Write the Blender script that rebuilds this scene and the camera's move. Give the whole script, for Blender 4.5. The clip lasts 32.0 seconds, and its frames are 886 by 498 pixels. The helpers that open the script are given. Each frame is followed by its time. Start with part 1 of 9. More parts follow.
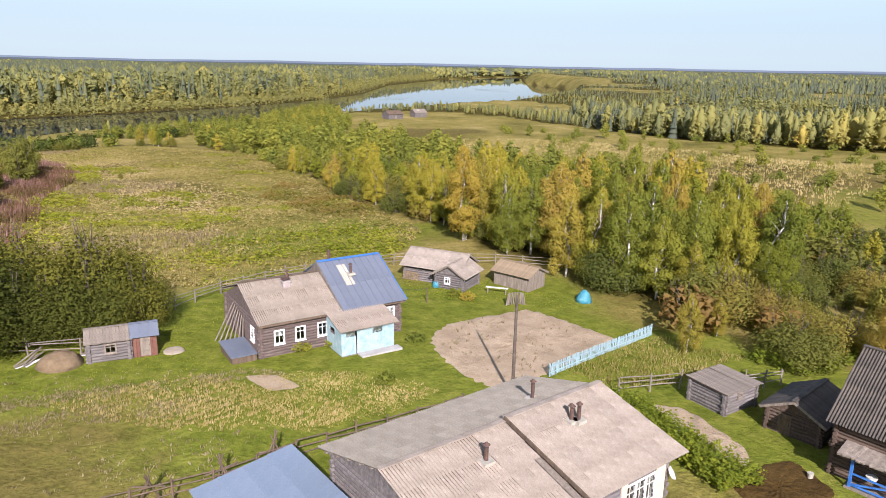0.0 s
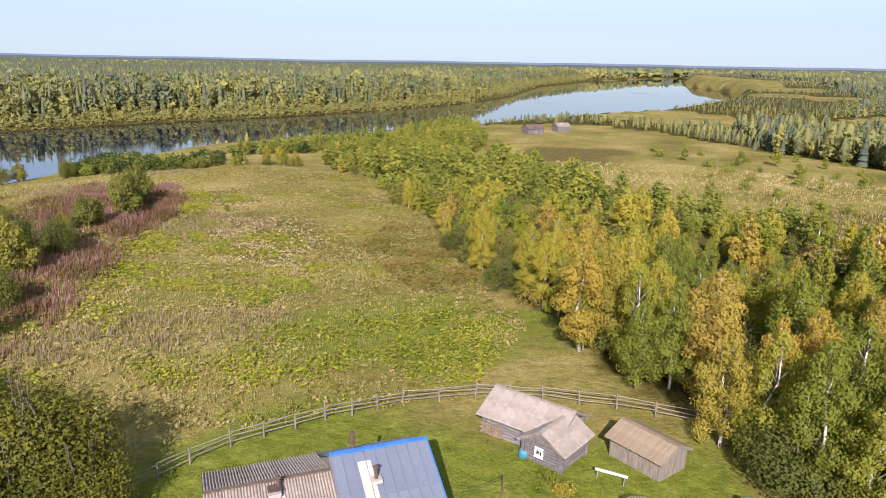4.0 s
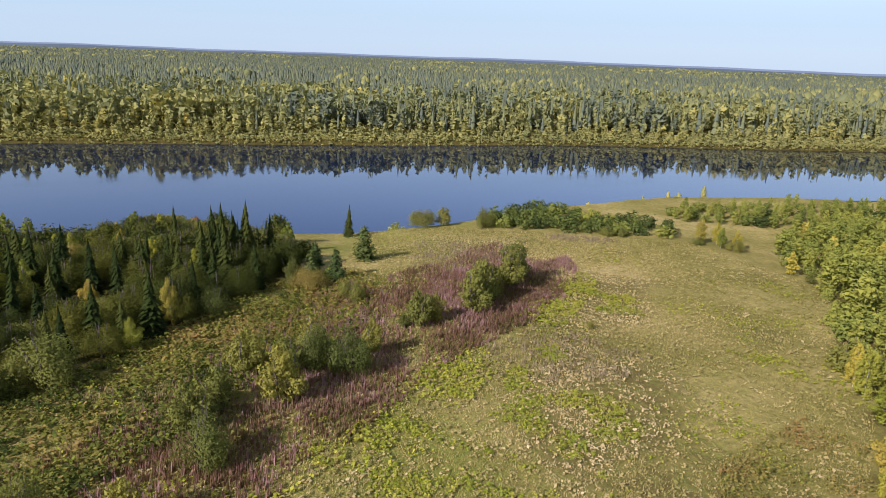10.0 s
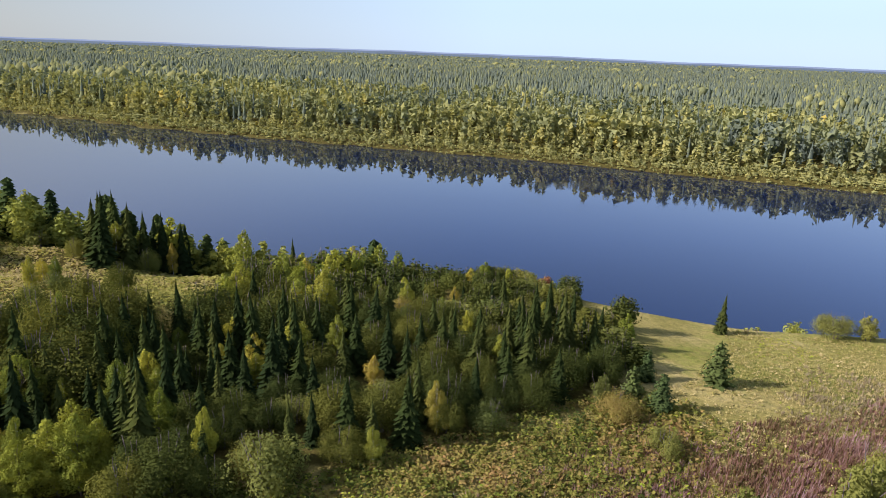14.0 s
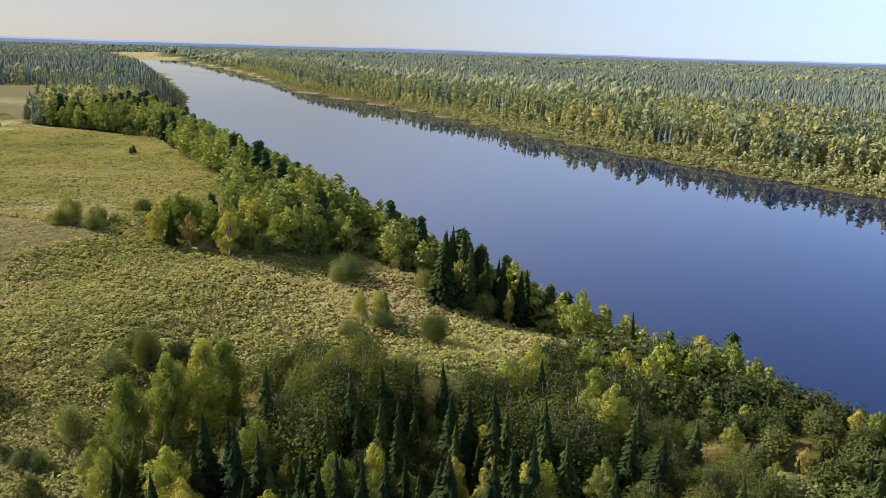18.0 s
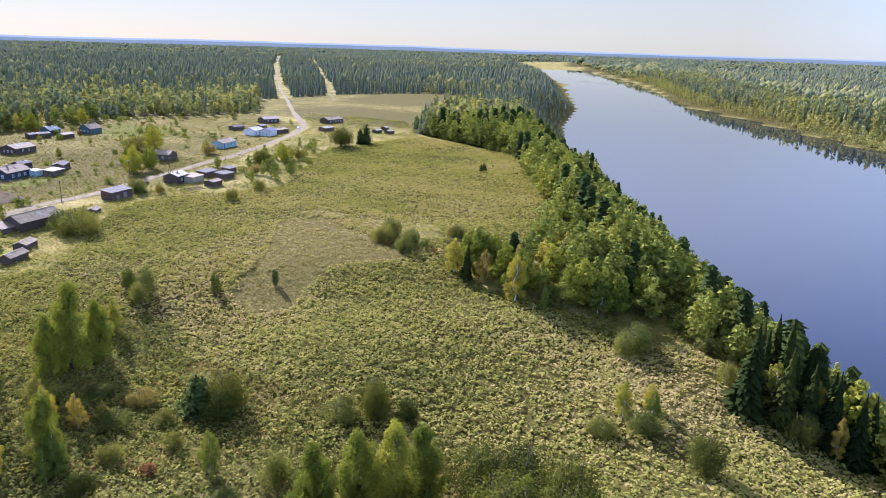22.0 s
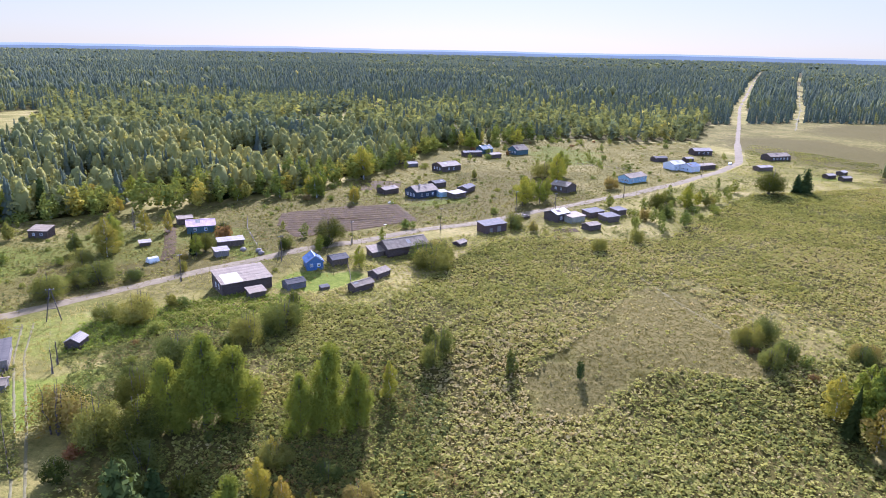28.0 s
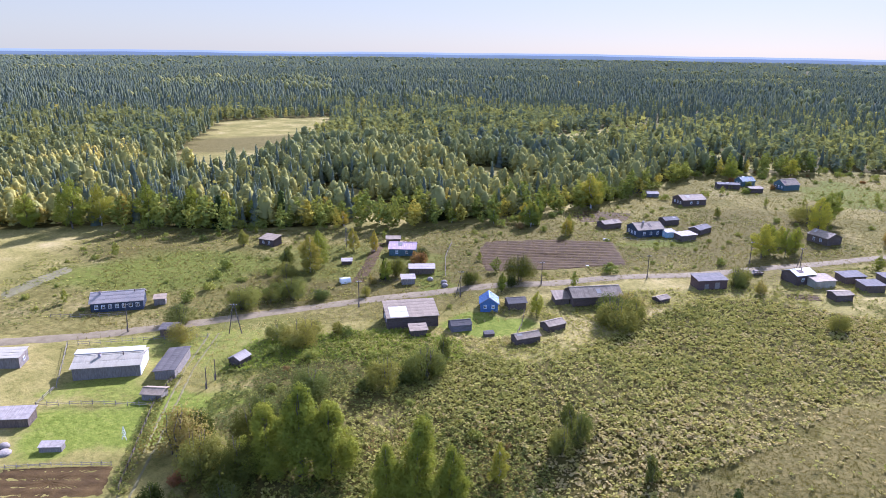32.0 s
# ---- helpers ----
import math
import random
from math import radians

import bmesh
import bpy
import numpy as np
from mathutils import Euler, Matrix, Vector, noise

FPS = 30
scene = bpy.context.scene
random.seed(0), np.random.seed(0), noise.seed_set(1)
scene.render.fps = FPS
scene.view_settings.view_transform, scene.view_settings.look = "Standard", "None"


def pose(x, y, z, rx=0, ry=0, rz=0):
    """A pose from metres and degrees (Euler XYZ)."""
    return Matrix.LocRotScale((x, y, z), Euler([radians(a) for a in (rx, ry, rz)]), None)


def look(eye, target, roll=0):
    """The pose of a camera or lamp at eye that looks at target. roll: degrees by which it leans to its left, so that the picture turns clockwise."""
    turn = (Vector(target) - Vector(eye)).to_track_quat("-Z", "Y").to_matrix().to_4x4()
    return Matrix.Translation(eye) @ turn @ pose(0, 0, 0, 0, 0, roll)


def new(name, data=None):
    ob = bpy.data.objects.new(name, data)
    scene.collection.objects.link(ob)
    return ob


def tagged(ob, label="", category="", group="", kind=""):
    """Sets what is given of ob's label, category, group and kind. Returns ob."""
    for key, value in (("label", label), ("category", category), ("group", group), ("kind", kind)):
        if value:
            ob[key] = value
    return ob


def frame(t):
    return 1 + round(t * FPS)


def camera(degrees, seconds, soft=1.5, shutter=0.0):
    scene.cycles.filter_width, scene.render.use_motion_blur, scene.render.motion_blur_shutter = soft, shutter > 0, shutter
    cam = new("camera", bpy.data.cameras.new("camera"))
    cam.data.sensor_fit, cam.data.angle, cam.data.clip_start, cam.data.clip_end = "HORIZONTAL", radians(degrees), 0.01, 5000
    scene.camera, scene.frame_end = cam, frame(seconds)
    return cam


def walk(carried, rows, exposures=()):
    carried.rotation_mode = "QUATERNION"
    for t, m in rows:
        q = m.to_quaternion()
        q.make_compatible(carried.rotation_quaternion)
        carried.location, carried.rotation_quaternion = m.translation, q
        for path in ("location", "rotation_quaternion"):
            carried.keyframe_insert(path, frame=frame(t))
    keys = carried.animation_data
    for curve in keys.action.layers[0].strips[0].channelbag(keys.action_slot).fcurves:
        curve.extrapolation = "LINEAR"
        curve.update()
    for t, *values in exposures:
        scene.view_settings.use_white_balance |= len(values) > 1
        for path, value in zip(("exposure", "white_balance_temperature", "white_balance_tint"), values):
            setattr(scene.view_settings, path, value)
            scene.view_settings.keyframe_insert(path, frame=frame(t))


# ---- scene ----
cam = camera(64.17, 32.0, soft=0.9)
# seconds, eye x y z, yaw, pitch, roll
PATH = [
    (0.0, -0.00, 0.00, 21.42, -0.00, -14.79, 1.11),
    (0.5, 0.29, 3.00, 21.90, -0.04, -14.80, 1.25),
    (1.0, 0.57, 5.90, 22.53, 0.28, -14.78, 1.33),
    (1.5, 0.89, 8.80, 23.20, 1.16, -14.81, 1.25),
    (2.0, 1.28, 11.67, 23.86, 2.95, -14.87, 1.20),
    (2.5, 1.62, 14.44, 24.61, 4.94, -14.94, 1.14),
    (3.0, 1.98, 17.13, 25.31, 7.03, -14.97, 1.12),
    (3.5, 2.31, 20.07, 25.92, 9.19, -15.00, 1.09),
    (5.5, 4.29, 32.68, 29.32, 21.82, -15.18, 0.78),
    (6.0, 4.19, 36.29, 30.16, 24.24, -15.14, 1.10),
    (6.5, 4.14, 40.04, 31.12, 26.62, -15.13, 1.18),
    (7.0, 4.04, 43.96, 32.17, 29.46, -15.14, 1.34),
    (7.5, 3.67, 47.89, 33.30, 32.77, -15.17, 1.48),
    (8.0, 3.17, 51.82, 34.33, 36.08, -15.20, 1.67),
    (8.5, 2.46, 55.85, 35.39, 39.54, -15.26, 1.75),
    (9.0, 1.64, 59.79, 36.36, 43.40, -15.31, 1.79),
    (9.5, 0.54, 63.77, 37.43, 47.49, -15.41, 1.94),
    (10.0, -0.98, 67.76, 38.43, 51.60, -15.46, 2.00),
    (10.5, -2.82, 71.69, 39.31, 55.69, -15.48, 2.07),
    (11.0, -4.95, 75.53, 40.21, 59.97, -15.53, 2.07),
    (11.5, -7.21, 79.23, 41.16, 64.52, -15.57, 2.01),
    (12.0, -9.81, 82.63, 42.23, 69.09, -15.65, 2.09),
    (12.5, -12.68, 85.91, 43.29, 73.60, -15.73, 2.07),
    (13.0, -15.83, 88.98, 44.19, 78.20, -15.73, 2.09),
    (13.5, -19.11, 91.81, 45.12, 82.73, -15.79, 2.12),
    (14.0, -22.47, 94.38, 45.98, 87.22, -15.82, 2.06),
    (14.5, -25.94, 96.81, 46.85, 91.76, -15.84, 2.00),
    (16.5, -43.14, 103.73, 49.86, 109.69, -15.89, 1.95),
    (17.0, -47.11, 104.98, 50.72, 113.93, -15.99, 1.88),
    (17.5, -51.17, 106.03, 51.43, 118.17, -16.00, 1.77),
    (18.0, -55.21, 106.78, 52.23, 122.47, -16.05, 1.68),
    (18.5, -59.15, 107.07, 53.11, 126.65, -16.09, 1.70),
    (19.0, -63.12, 107.13, 53.91, 130.65, -16.10, 1.77),
    (19.5, -67.15, 107.05, 54.56, 134.50, -16.06, 1.74),
    (20.0, -71.21, 106.77, 55.39, 138.35, -16.09, 1.68),
    (20.5, -75.14, 106.23, 56.28, 142.22, -16.13, 1.67),
    (21.0, -79.00, 105.43, 57.10, 146.11, -16.17, 1.60),
    (21.5, -82.83, 104.40, 57.87, 149.97, -16.21, 1.60),
    (22.0, -86.47, 103.07, 58.51, 153.71, -16.23, 1.60),
    (22.5, -90.13, 101.44, 59.08, 157.31, -16.26, 1.39),
    (23.0, -93.55, 99.39, 59.55, 160.74, -16.21, 1.35),
    (23.5, -96.68, 97.08, 60.01, 163.87, -16.20, 1.39),
    (24.0, -99.64, 94.84, 60.47, 166.98, -16.16, 1.32),
    (24.5, -102.48, 92.36, 60.88, 170.10, -16.12, 1.25),
    (25.0, -105.32, 89.76, 61.17, 173.17, -16.05, 1.22),
    (25.5, -107.99, 86.93, 61.55, 176.02, -16.00, 1.18),
    (27.5, -117.84, 74.65, 64.33, 187.75, -16.00, 1.06),
    (28.0, -119.76, 71.01, 65.11, 190.67, -16.02, 1.07),
    (28.5, -121.64, 67.44, 65.77, 193.66, -16.04, 1.07),
    (29.0, -123.54, 63.95, 66.36, 196.64, -16.03, 0.90),
    (29.5, -125.50, 60.50, 67.06, 199.55, -15.99, 0.74),
    (30.0, -127.53, 57.10, 67.85, 202.46, -15.93, 0.80),
    (30.5, -129.88, 53.85, 68.83, 205.59, -15.94, 0.80),
    (31.0, -132.60, 50.76, 70.05, 208.89, -16.00, 0.71),
    (31.5, -135.62, 47.79, 71.17, 211.52, -15.98, 0.69),
    (32.0, -138.86, 45.02, 72.10, 213.84, -15.87, 0.71),
]
EXPOSURES = [(0, 0.74, 6150, 26), (7, 0.77, 6060, 28), (10, 0.63, 5860, 28), (13, 0.57, 5780, 28), (14, 0.90, 5780, 28), (16, 1.02, 5620, 29), (19, 1.26, 5440, 30), (22, 1.48, 5200, 33), (25, 1.60, 5020, 36), (29, 1.50, 4960, 38), (32, 1.43, 4940, 38)]
walk(cam, [(t, pose(x, y, z, 90 + pitch, 0, yaw) @ pose(0, 0, 0, 0, 0, roll)) for t, x, y, z, yaw, pitch, roll in PATH], EXPOSURES)

# ---- world and sun ----
SUN_ELEV, SUN_FROM = 31.0, Vector((0.15, -0.99, 0.0)).normalized()
world = bpy.data.worlds.new("sky")
scene.world = world
world.use_nodes = True
wn = world.node_tree.nodes
sky = wn.new("ShaderNodeTexSky")
sky.sky_type = "NISHITA"
sky.sun_disc = False
sky.sun_elevation = radians(SUN_ELEV)
sky.sun_rotation = math.atan2(SUN_FROM.x, SUN_FROM.y)
sky.altitude = 100.0
sky.air_density, sky.dust_density, sky.ozone_density = 1.0, 0.3, 2.0
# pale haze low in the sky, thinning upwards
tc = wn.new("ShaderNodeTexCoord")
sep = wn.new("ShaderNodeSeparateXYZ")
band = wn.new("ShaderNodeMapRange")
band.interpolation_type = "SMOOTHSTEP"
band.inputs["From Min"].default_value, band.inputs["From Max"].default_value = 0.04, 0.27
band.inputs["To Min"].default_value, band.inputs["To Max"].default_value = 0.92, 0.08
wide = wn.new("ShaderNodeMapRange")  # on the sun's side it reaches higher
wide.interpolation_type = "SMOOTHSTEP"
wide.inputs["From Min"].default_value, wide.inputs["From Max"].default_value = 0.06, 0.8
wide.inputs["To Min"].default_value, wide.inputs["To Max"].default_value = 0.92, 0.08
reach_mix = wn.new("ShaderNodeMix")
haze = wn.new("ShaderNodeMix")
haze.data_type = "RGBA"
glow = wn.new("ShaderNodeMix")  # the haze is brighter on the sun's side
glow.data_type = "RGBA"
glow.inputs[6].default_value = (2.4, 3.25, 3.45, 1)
side = wn.new("ShaderNodeVectorMath")
side.operation = "DOT_PRODUCT"
side.inputs[1].default_value = SUN_FROM
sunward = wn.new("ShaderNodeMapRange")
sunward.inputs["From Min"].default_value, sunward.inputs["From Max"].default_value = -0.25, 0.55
wl = world.node_tree.links
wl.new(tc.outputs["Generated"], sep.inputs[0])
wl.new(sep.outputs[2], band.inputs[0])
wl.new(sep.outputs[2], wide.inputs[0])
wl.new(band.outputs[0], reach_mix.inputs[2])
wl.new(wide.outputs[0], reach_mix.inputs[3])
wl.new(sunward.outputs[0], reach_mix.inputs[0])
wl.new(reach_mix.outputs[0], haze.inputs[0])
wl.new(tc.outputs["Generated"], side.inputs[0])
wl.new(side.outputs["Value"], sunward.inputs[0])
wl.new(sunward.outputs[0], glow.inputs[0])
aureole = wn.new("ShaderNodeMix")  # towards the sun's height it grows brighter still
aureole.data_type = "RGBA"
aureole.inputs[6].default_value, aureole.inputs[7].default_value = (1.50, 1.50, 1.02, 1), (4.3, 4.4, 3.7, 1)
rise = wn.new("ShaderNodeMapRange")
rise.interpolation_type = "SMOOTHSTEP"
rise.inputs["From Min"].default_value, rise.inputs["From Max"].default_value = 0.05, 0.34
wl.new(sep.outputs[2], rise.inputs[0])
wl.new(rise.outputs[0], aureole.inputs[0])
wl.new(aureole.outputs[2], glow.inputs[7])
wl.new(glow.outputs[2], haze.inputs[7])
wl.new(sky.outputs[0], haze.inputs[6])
zenith_mix = wn.new("ShaderNodeMix")  # unseen top of the sky is mixed to grey, added to tune the fill light
zenith_mix.data_type = "RGBA"
zenith_mix.inputs[7].default_value = (1.5, 1.65, 1.7, 1)
top = wn.new("ShaderNodeMapRange")
top.interpolation_type = "SMOOTHSTEP"
top.inputs["From Min"].default_value, top.inputs["From Max"].default_value, top.inputs["To Max"].default_value = 0.4, 0.8, 0.85
wl.new(sep.outputs[2], top.inputs[0])
wl.new(top.outputs[0], zenith_mix.inputs[0])
wl.new(haze.outputs[2], zenith_mix.inputs[6])
wl.new(zenith_mix.outputs[2], wn["Background"].inputs[0])
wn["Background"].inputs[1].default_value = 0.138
sun_dir = SUN_FROM * math.cos(radians(SUN_ELEV)) + Vector((0, 0, math.sin(radians(SUN_ELEV))))
sun = new("sun", bpy.data.lights.new("sun", "SUN"))
sun.data.energy, sun.data.angle, sun.data.color = 5.0, radians(0.55), (1.0, 0.955, 0.88)
sun.matrix_world = look((0, 0, 300), Vector((0, 0, 300)) - sun_dir)

# ---- materials ----
def ramp_node(nt, stops):
    r = nt.nodes.new("ShaderNodeValToRGB")
    while len(r.color_ramp.elements) < len(stops):
        r.color_ramp.elements.new(0.5)
    for e, (p, c) in zip(r.color_ramp.elements, stops):
        e.position, e.color = p, (*c, 1)
    return r


def noise_node(nt, scale, detail=4.0, rough=0.6, coord="Object", stretch=None):
    tc = nt.nodes.new("ShaderNodeTexCoord")
    n = nt.nodes.new("ShaderNodeTexNoise")
    n.inputs["Scale"].default_value, n.inputs["Detail"].default_value, n.inputs["Roughness"].default_value = scale, detail, rough
    if stretch:
        mp = nt.nodes.new("ShaderNodeMapping")
        mp.inputs["Scale"].default_value = stretch
        nt.links.new(tc.outputs[coord], mp.inputs[0])
        nt.links.new(mp.outputs[0], n.inputs[0])
    else:
        nt.links.new(tc.outputs[coord], n.inputs[0])
    return n


def mix_node(nt, a, b, fac, blend="MIX"):
    m = nt.nodes.new("ShaderNodeMix")
    m.data_type, m.blend_type = "RGBA", blend
    for sock, v in ((m.inputs[0], fac), (m.inputs[6], a), (m.inputs[7], b)):
        if isinstance(v, bpy.types.NodeSocket):
            nt.links.new(v, sock)
        else:
            sock.default_value = v if isinstance(v, float) else (*v, 1)
    return m.outputs[2]


def surface(name, stops, scale=3.0, fine=25.0, rough=0.8, metal=0.0, bump=0.3, dist=0.02, stretch=None, vary=0.25, spec=0.5):
    """Two scales of noise, a change from piece to piece, and relief."""
    mat = bpy.data.materials.new(name)
    mat.use_nodes = True
    nt = mat.node_tree
    bs = nt.nodes["Principled BSDF"]
    n1 = noise_node(nt, scale, 5, 0.6, "Object", stretch)
    n2 = noise_node(nt, fine, 3, 0.7, "Object", stretch)
    r = ramp_node(nt, stops)
    nt.links.new(n1.outputs[0], r.inputs[0])
    g = ramp_node(nt, [(0.3, (0.72, 0.72, 0.72)), (0.7, (1.2, 1.2, 1.2))])
    nt.links.new(n2.outputs[0], g.inputs[0])
    col = mix_node(nt, r.outputs[0], g.outputs[0], 0.6, "MULTIPLY")
    if vary:
        mean = nt.nodes.new("ShaderNodeMix")
        mean.inputs[0].default_value = 0.5
        nt.links.new(nt.nodes.new("ShaderNodeObjectInfo").outputs["Random"], mean.inputs[2])
        nt.links.new(nt.nodes.new("ShaderNodeNewGeometry").outputs["Random Per Island"], mean.inputs[3])
        src = mean.outputs[0]
        v = ramp_node(nt, [(0.0, (1 - vary,) * 3), (1.0, (1 + vary,) * 3)])
        nt.links.new(src, v.inputs[0])
        col = mix_node(nt, col, v.outputs[0], 1.0, "MULTIPLY")
    nt.links.new(col, bs.inputs["Base Color"])
    bs.inputs["Roughness"].default_value, bs.inputs["Metallic"].default_value = rough, metal
    bs.inputs["Specular IOR Level"].default_value = spec
    if bump:
        b = nt.nodes.new("ShaderNodeBump")
        b.inputs["Strength"].default_value, b.inputs["Distance"].default_value = bump, dist
        nt.links.new(n2.outputs[0], b.inputs["Height"])
        nt.links.new(b.outputs[0], bs.inputs["Normal"])
    return mat


def foliage(name, stops, source="object", through_light=0.35, patch=0.35):
    """Leaves: the colour runs along the ramp from plant to plant, with patches of another hue inside the crown."""
    mat = bpy.data.materials.new(name)
    mat.use_nodes = True
    nt = mat.node_tree
    nt.nodes.remove(nt.nodes["Principled BSDF"])
    if source == "object":
        src = nt.nodes.new("ShaderNodeObjectInfo").outputs["Random"]
    else:
        at = nt.nodes.new("ShaderNodeAttribute")
        at.attribute_name = "tint"
        src = at.outputs["Fac"]
    n = noise_node(nt, patch, 3, 0.6)
    gm = nt.nodes.new("ShaderNodeNewGeometry")
    m1 = nt.nodes.new("ShaderNodeMath")
    m1.operation = "MULTIPLY_ADD"
    nt.links.new(n.outputs[0], m1.inputs[0])
    m1.inputs[1].default_value = 0.30
    nt.links.new(src, m1.inputs[2])
    m2 = nt.nodes.new("ShaderNodeMath")
    m2.operation = "MULTIPLY_ADD"
    nt.links.new(gm.outputs["Random Per Island"], m2.inputs[0])
    m2.inputs[1].default_value = 0.14
    nt.links.new(m1.outputs[0], m2.inputs[2])
    m3 = nt.nodes.new("ShaderNodeMath")
    m3.operation = "ADD"
    m3.inputs[1].default_value = -0.22
    nt.links.new(m2.outputs[0], m3.inputs[0])
    r = ramp_node(nt, stops)
    nt.links.new(m3.outputs[0], r.inputs[0])
    di = nt.nodes.new("ShaderNodeBsdfDiffuse")
    tr = nt.nodes.new("ShaderNodeBsdfTranslucent")
    ms = nt.nodes.new("ShaderNodeMixShader")
    ms.inputs[0].default_value = through_light
    nt.links.new(r.outputs[0], di.inputs[0])
    nt.links.new(mix_node(nt, r.outputs[0], (1.25, 1.2, 0.6), 1.0, "MULTIPLY"), tr.inputs[0])
    nt.links.new(di.outputs[0], ms.inputs[1])
    nt.links.new(tr.outputs[0], ms.inputs[2])
    nt.links.new(ms.outputs[0], nt.nodes["Material Output"].inputs[0])
    return mat


M = {}
M["birch_leaf"] = foliage("birch_leaf", [(0.0, (0.125, 0.155, 0.026)), (0.3, (0.195, 0.212, 0.032)), (0.6, (0.275, 0.262, 0.036)), (0.85, (0.362, 0.305, 0.040)), (1.0, (0.335, 0.245, 0.055))], through_light=0.3)
M["golden_leaf"] = foliage("golden_leaf", [(0.0, (0.285, 0.245, 0.042)), (0.5, (0.345, 0.275, 0.046)), (1.0, (0.385, 0.280, 0.05))], through_light=0.3)
M["alder_leaf"] = foliage("alder_leaf", [(0.0, (0.052, 0.066, 0.016)), (0.5, (0.098, 0.108, 0.020)), (1.0, (0.160, 0.152, 0.026))], through_light=0.28)
# darker than alder_leaf, with the gully's shade put into the colour
M["green_leaf"] = foliage("green_leaf", [(0.0, (0.036, 0.048, 0.012)), (0.5, (0.066, 0.077, 0.015)), (1.0, (0.122, 0.120, 0.020))], through_light=0.28)
M["aspen_leaf"] = foliage("aspen_leaf", [(0.0, (0.140, 0.165, 0.022)), (0.5, (0.215, 0.230, 0.028)), (1.0, (0.335, 0.312, 0.035))], through_light=0.3)
M["willow_leaf"] = foliage("willow_leaf", [(0.0, (0.10, 0.12, 0.03)), (0.5, (0.175, 0.18, 0.04)), (0.85, (0.25, 0.225, 0.045)), (1.0, (0.26, 0.19, 0.055))], through_light=0.38)
M["shrub_leaf"] = foliage("shrub_leaf", [(0.0, (0.110, 0.122, 0.030)), (0.5, (0.165, 0.170, 0.036)), (1.0, (0.240, 0.222, 0.042))], through_light=0.3)
M["rust_leaf"] = foliage("rust_leaf", [(0.0, (0.20, 0.12, 0.05)), (0.5, (0.24, 0.16, 0.05)), (1.0, (0.27, 0.10, 0.05))])
M["spruce_needle"] = foliage("spruce_needle", [(0.0, (0.019, 0.029, 0.009)), (0.6, (0.030, 0.042, 0.010)), (1.0, (0.058, 0.066, 0.014))], through_light=0.12)
M["pine_needle"] = foliage("pine_needle", [(0.0, (0.040, 0.064, 0.020)), (1.0, (0.085, 0.106, 0.027))], through_light=0.15)
# dark stops are greyed and lifted, which puts distance haze into the leaf colour
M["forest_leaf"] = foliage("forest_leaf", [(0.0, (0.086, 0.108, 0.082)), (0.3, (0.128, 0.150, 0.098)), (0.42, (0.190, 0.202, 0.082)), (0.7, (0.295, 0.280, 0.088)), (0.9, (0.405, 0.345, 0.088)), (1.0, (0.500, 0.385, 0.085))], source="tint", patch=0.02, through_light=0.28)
M["grove_leaf"] = foliage("grove_leaf", [(0.0, (0.028, 0.046, 0.016)), (0.3, (0.050, 0.070, 0.020)), (0.5, (0.130, 0.155, 0.032)), (0.7, (0.205, 0.222, 0.040)), (0.9, (0.285, 0.275, 0.046)), (1.0, (0.380, 0.318, 0.050))], source="tint", patch=0.03, through_light=0.24)
M["herb_leaf"] = foliage("herb_leaf", [(0.0, (0.16, 0.21, 0.025)), (0.5, (0.29, 0.315, 0.032)), (1.0, (0.42, 0.39, 0.06))], source="tint", patch=0.12)
M["hog_leaf"] = foliage("hog_leaf", [(0.0, (0.111, 0.125, 0.036)), (0.4, (0.255, 0.248, 0.050)), (0.8, (0.372, 0.335, 0.084)), (1.0, (0.410, 0.325, 0.138))], source="tint", patch=0.05)
M["bramble_leaf"] = foliage("bramble_leaf", [(0.0, (0.050, 0.070, 0.017)), (0.35, (0.150, 0.165, 0.028)), (0.65, (0.240, 0.205, 0.045)), (1.0, (0.300, 0.190, 0.066))], source="tint", patch=0.12)
M["grass_blade"] = foliage("grass_blade", [(0.0, (0.224, 0.216, 0.049)), (0.5, (0.403, 0.329, 0.130)), (1.0, (0.582, 0.464, 0.248))], source="tint", patch=0.08)
M["fireweed"] = foliage("fireweed", [(0.0, (0.105, 0.095, 0.030)), (0.3, (0.165, 0.100, 0.052)), (0.65, (0.250, 0.140, 0.105)), (1.0, (0.370, 0.240, 0.225))], source="tint", patch=0.1)
M["short_blade"] = foliage("short_blade", [(0.0, (0.120, 0.105, 0.028)), (0.5, (0.170, 0.142, 0.042)), (1.0, (0.250, 0.200, 0.080))], source="tint", patch=0.08)
M["dry_weed"] = foliage("dry_weed", [(0.0, (0.18, 0.14, 0.08)), (0.5, (0.29, 0.23, 0.13)), (1.0, (0.40, 0.34, 0.21))], source="tint", patch=0.3)
M["birch_bark"] = surface("birch_bark", [(0.35, (0.06, 0.05, 0.045)), (0.5, (0.62, 0.58, 0.52)), (0.8, (0.72, 0.68, 0.62))], 5, 30, 0.7, vary=0.15)
M["bark"] = surface("bark", [(0.3, (0.06, 0.045, 0.032)), (0.7, (0.14, 0.11, 0.085))], 5, 40, 0.9, vary=0.2)
M["old_log"] = surface("old_log", [(0.3, (0.08, 0.058, 0.05)), (0.55, (0.14, 0.105, 0.09)), (0.8, (0.22, 0.175, 0.155))], 2.2, 26, 0.85, stretch=(0.4, 3, 3), vary=0.22)
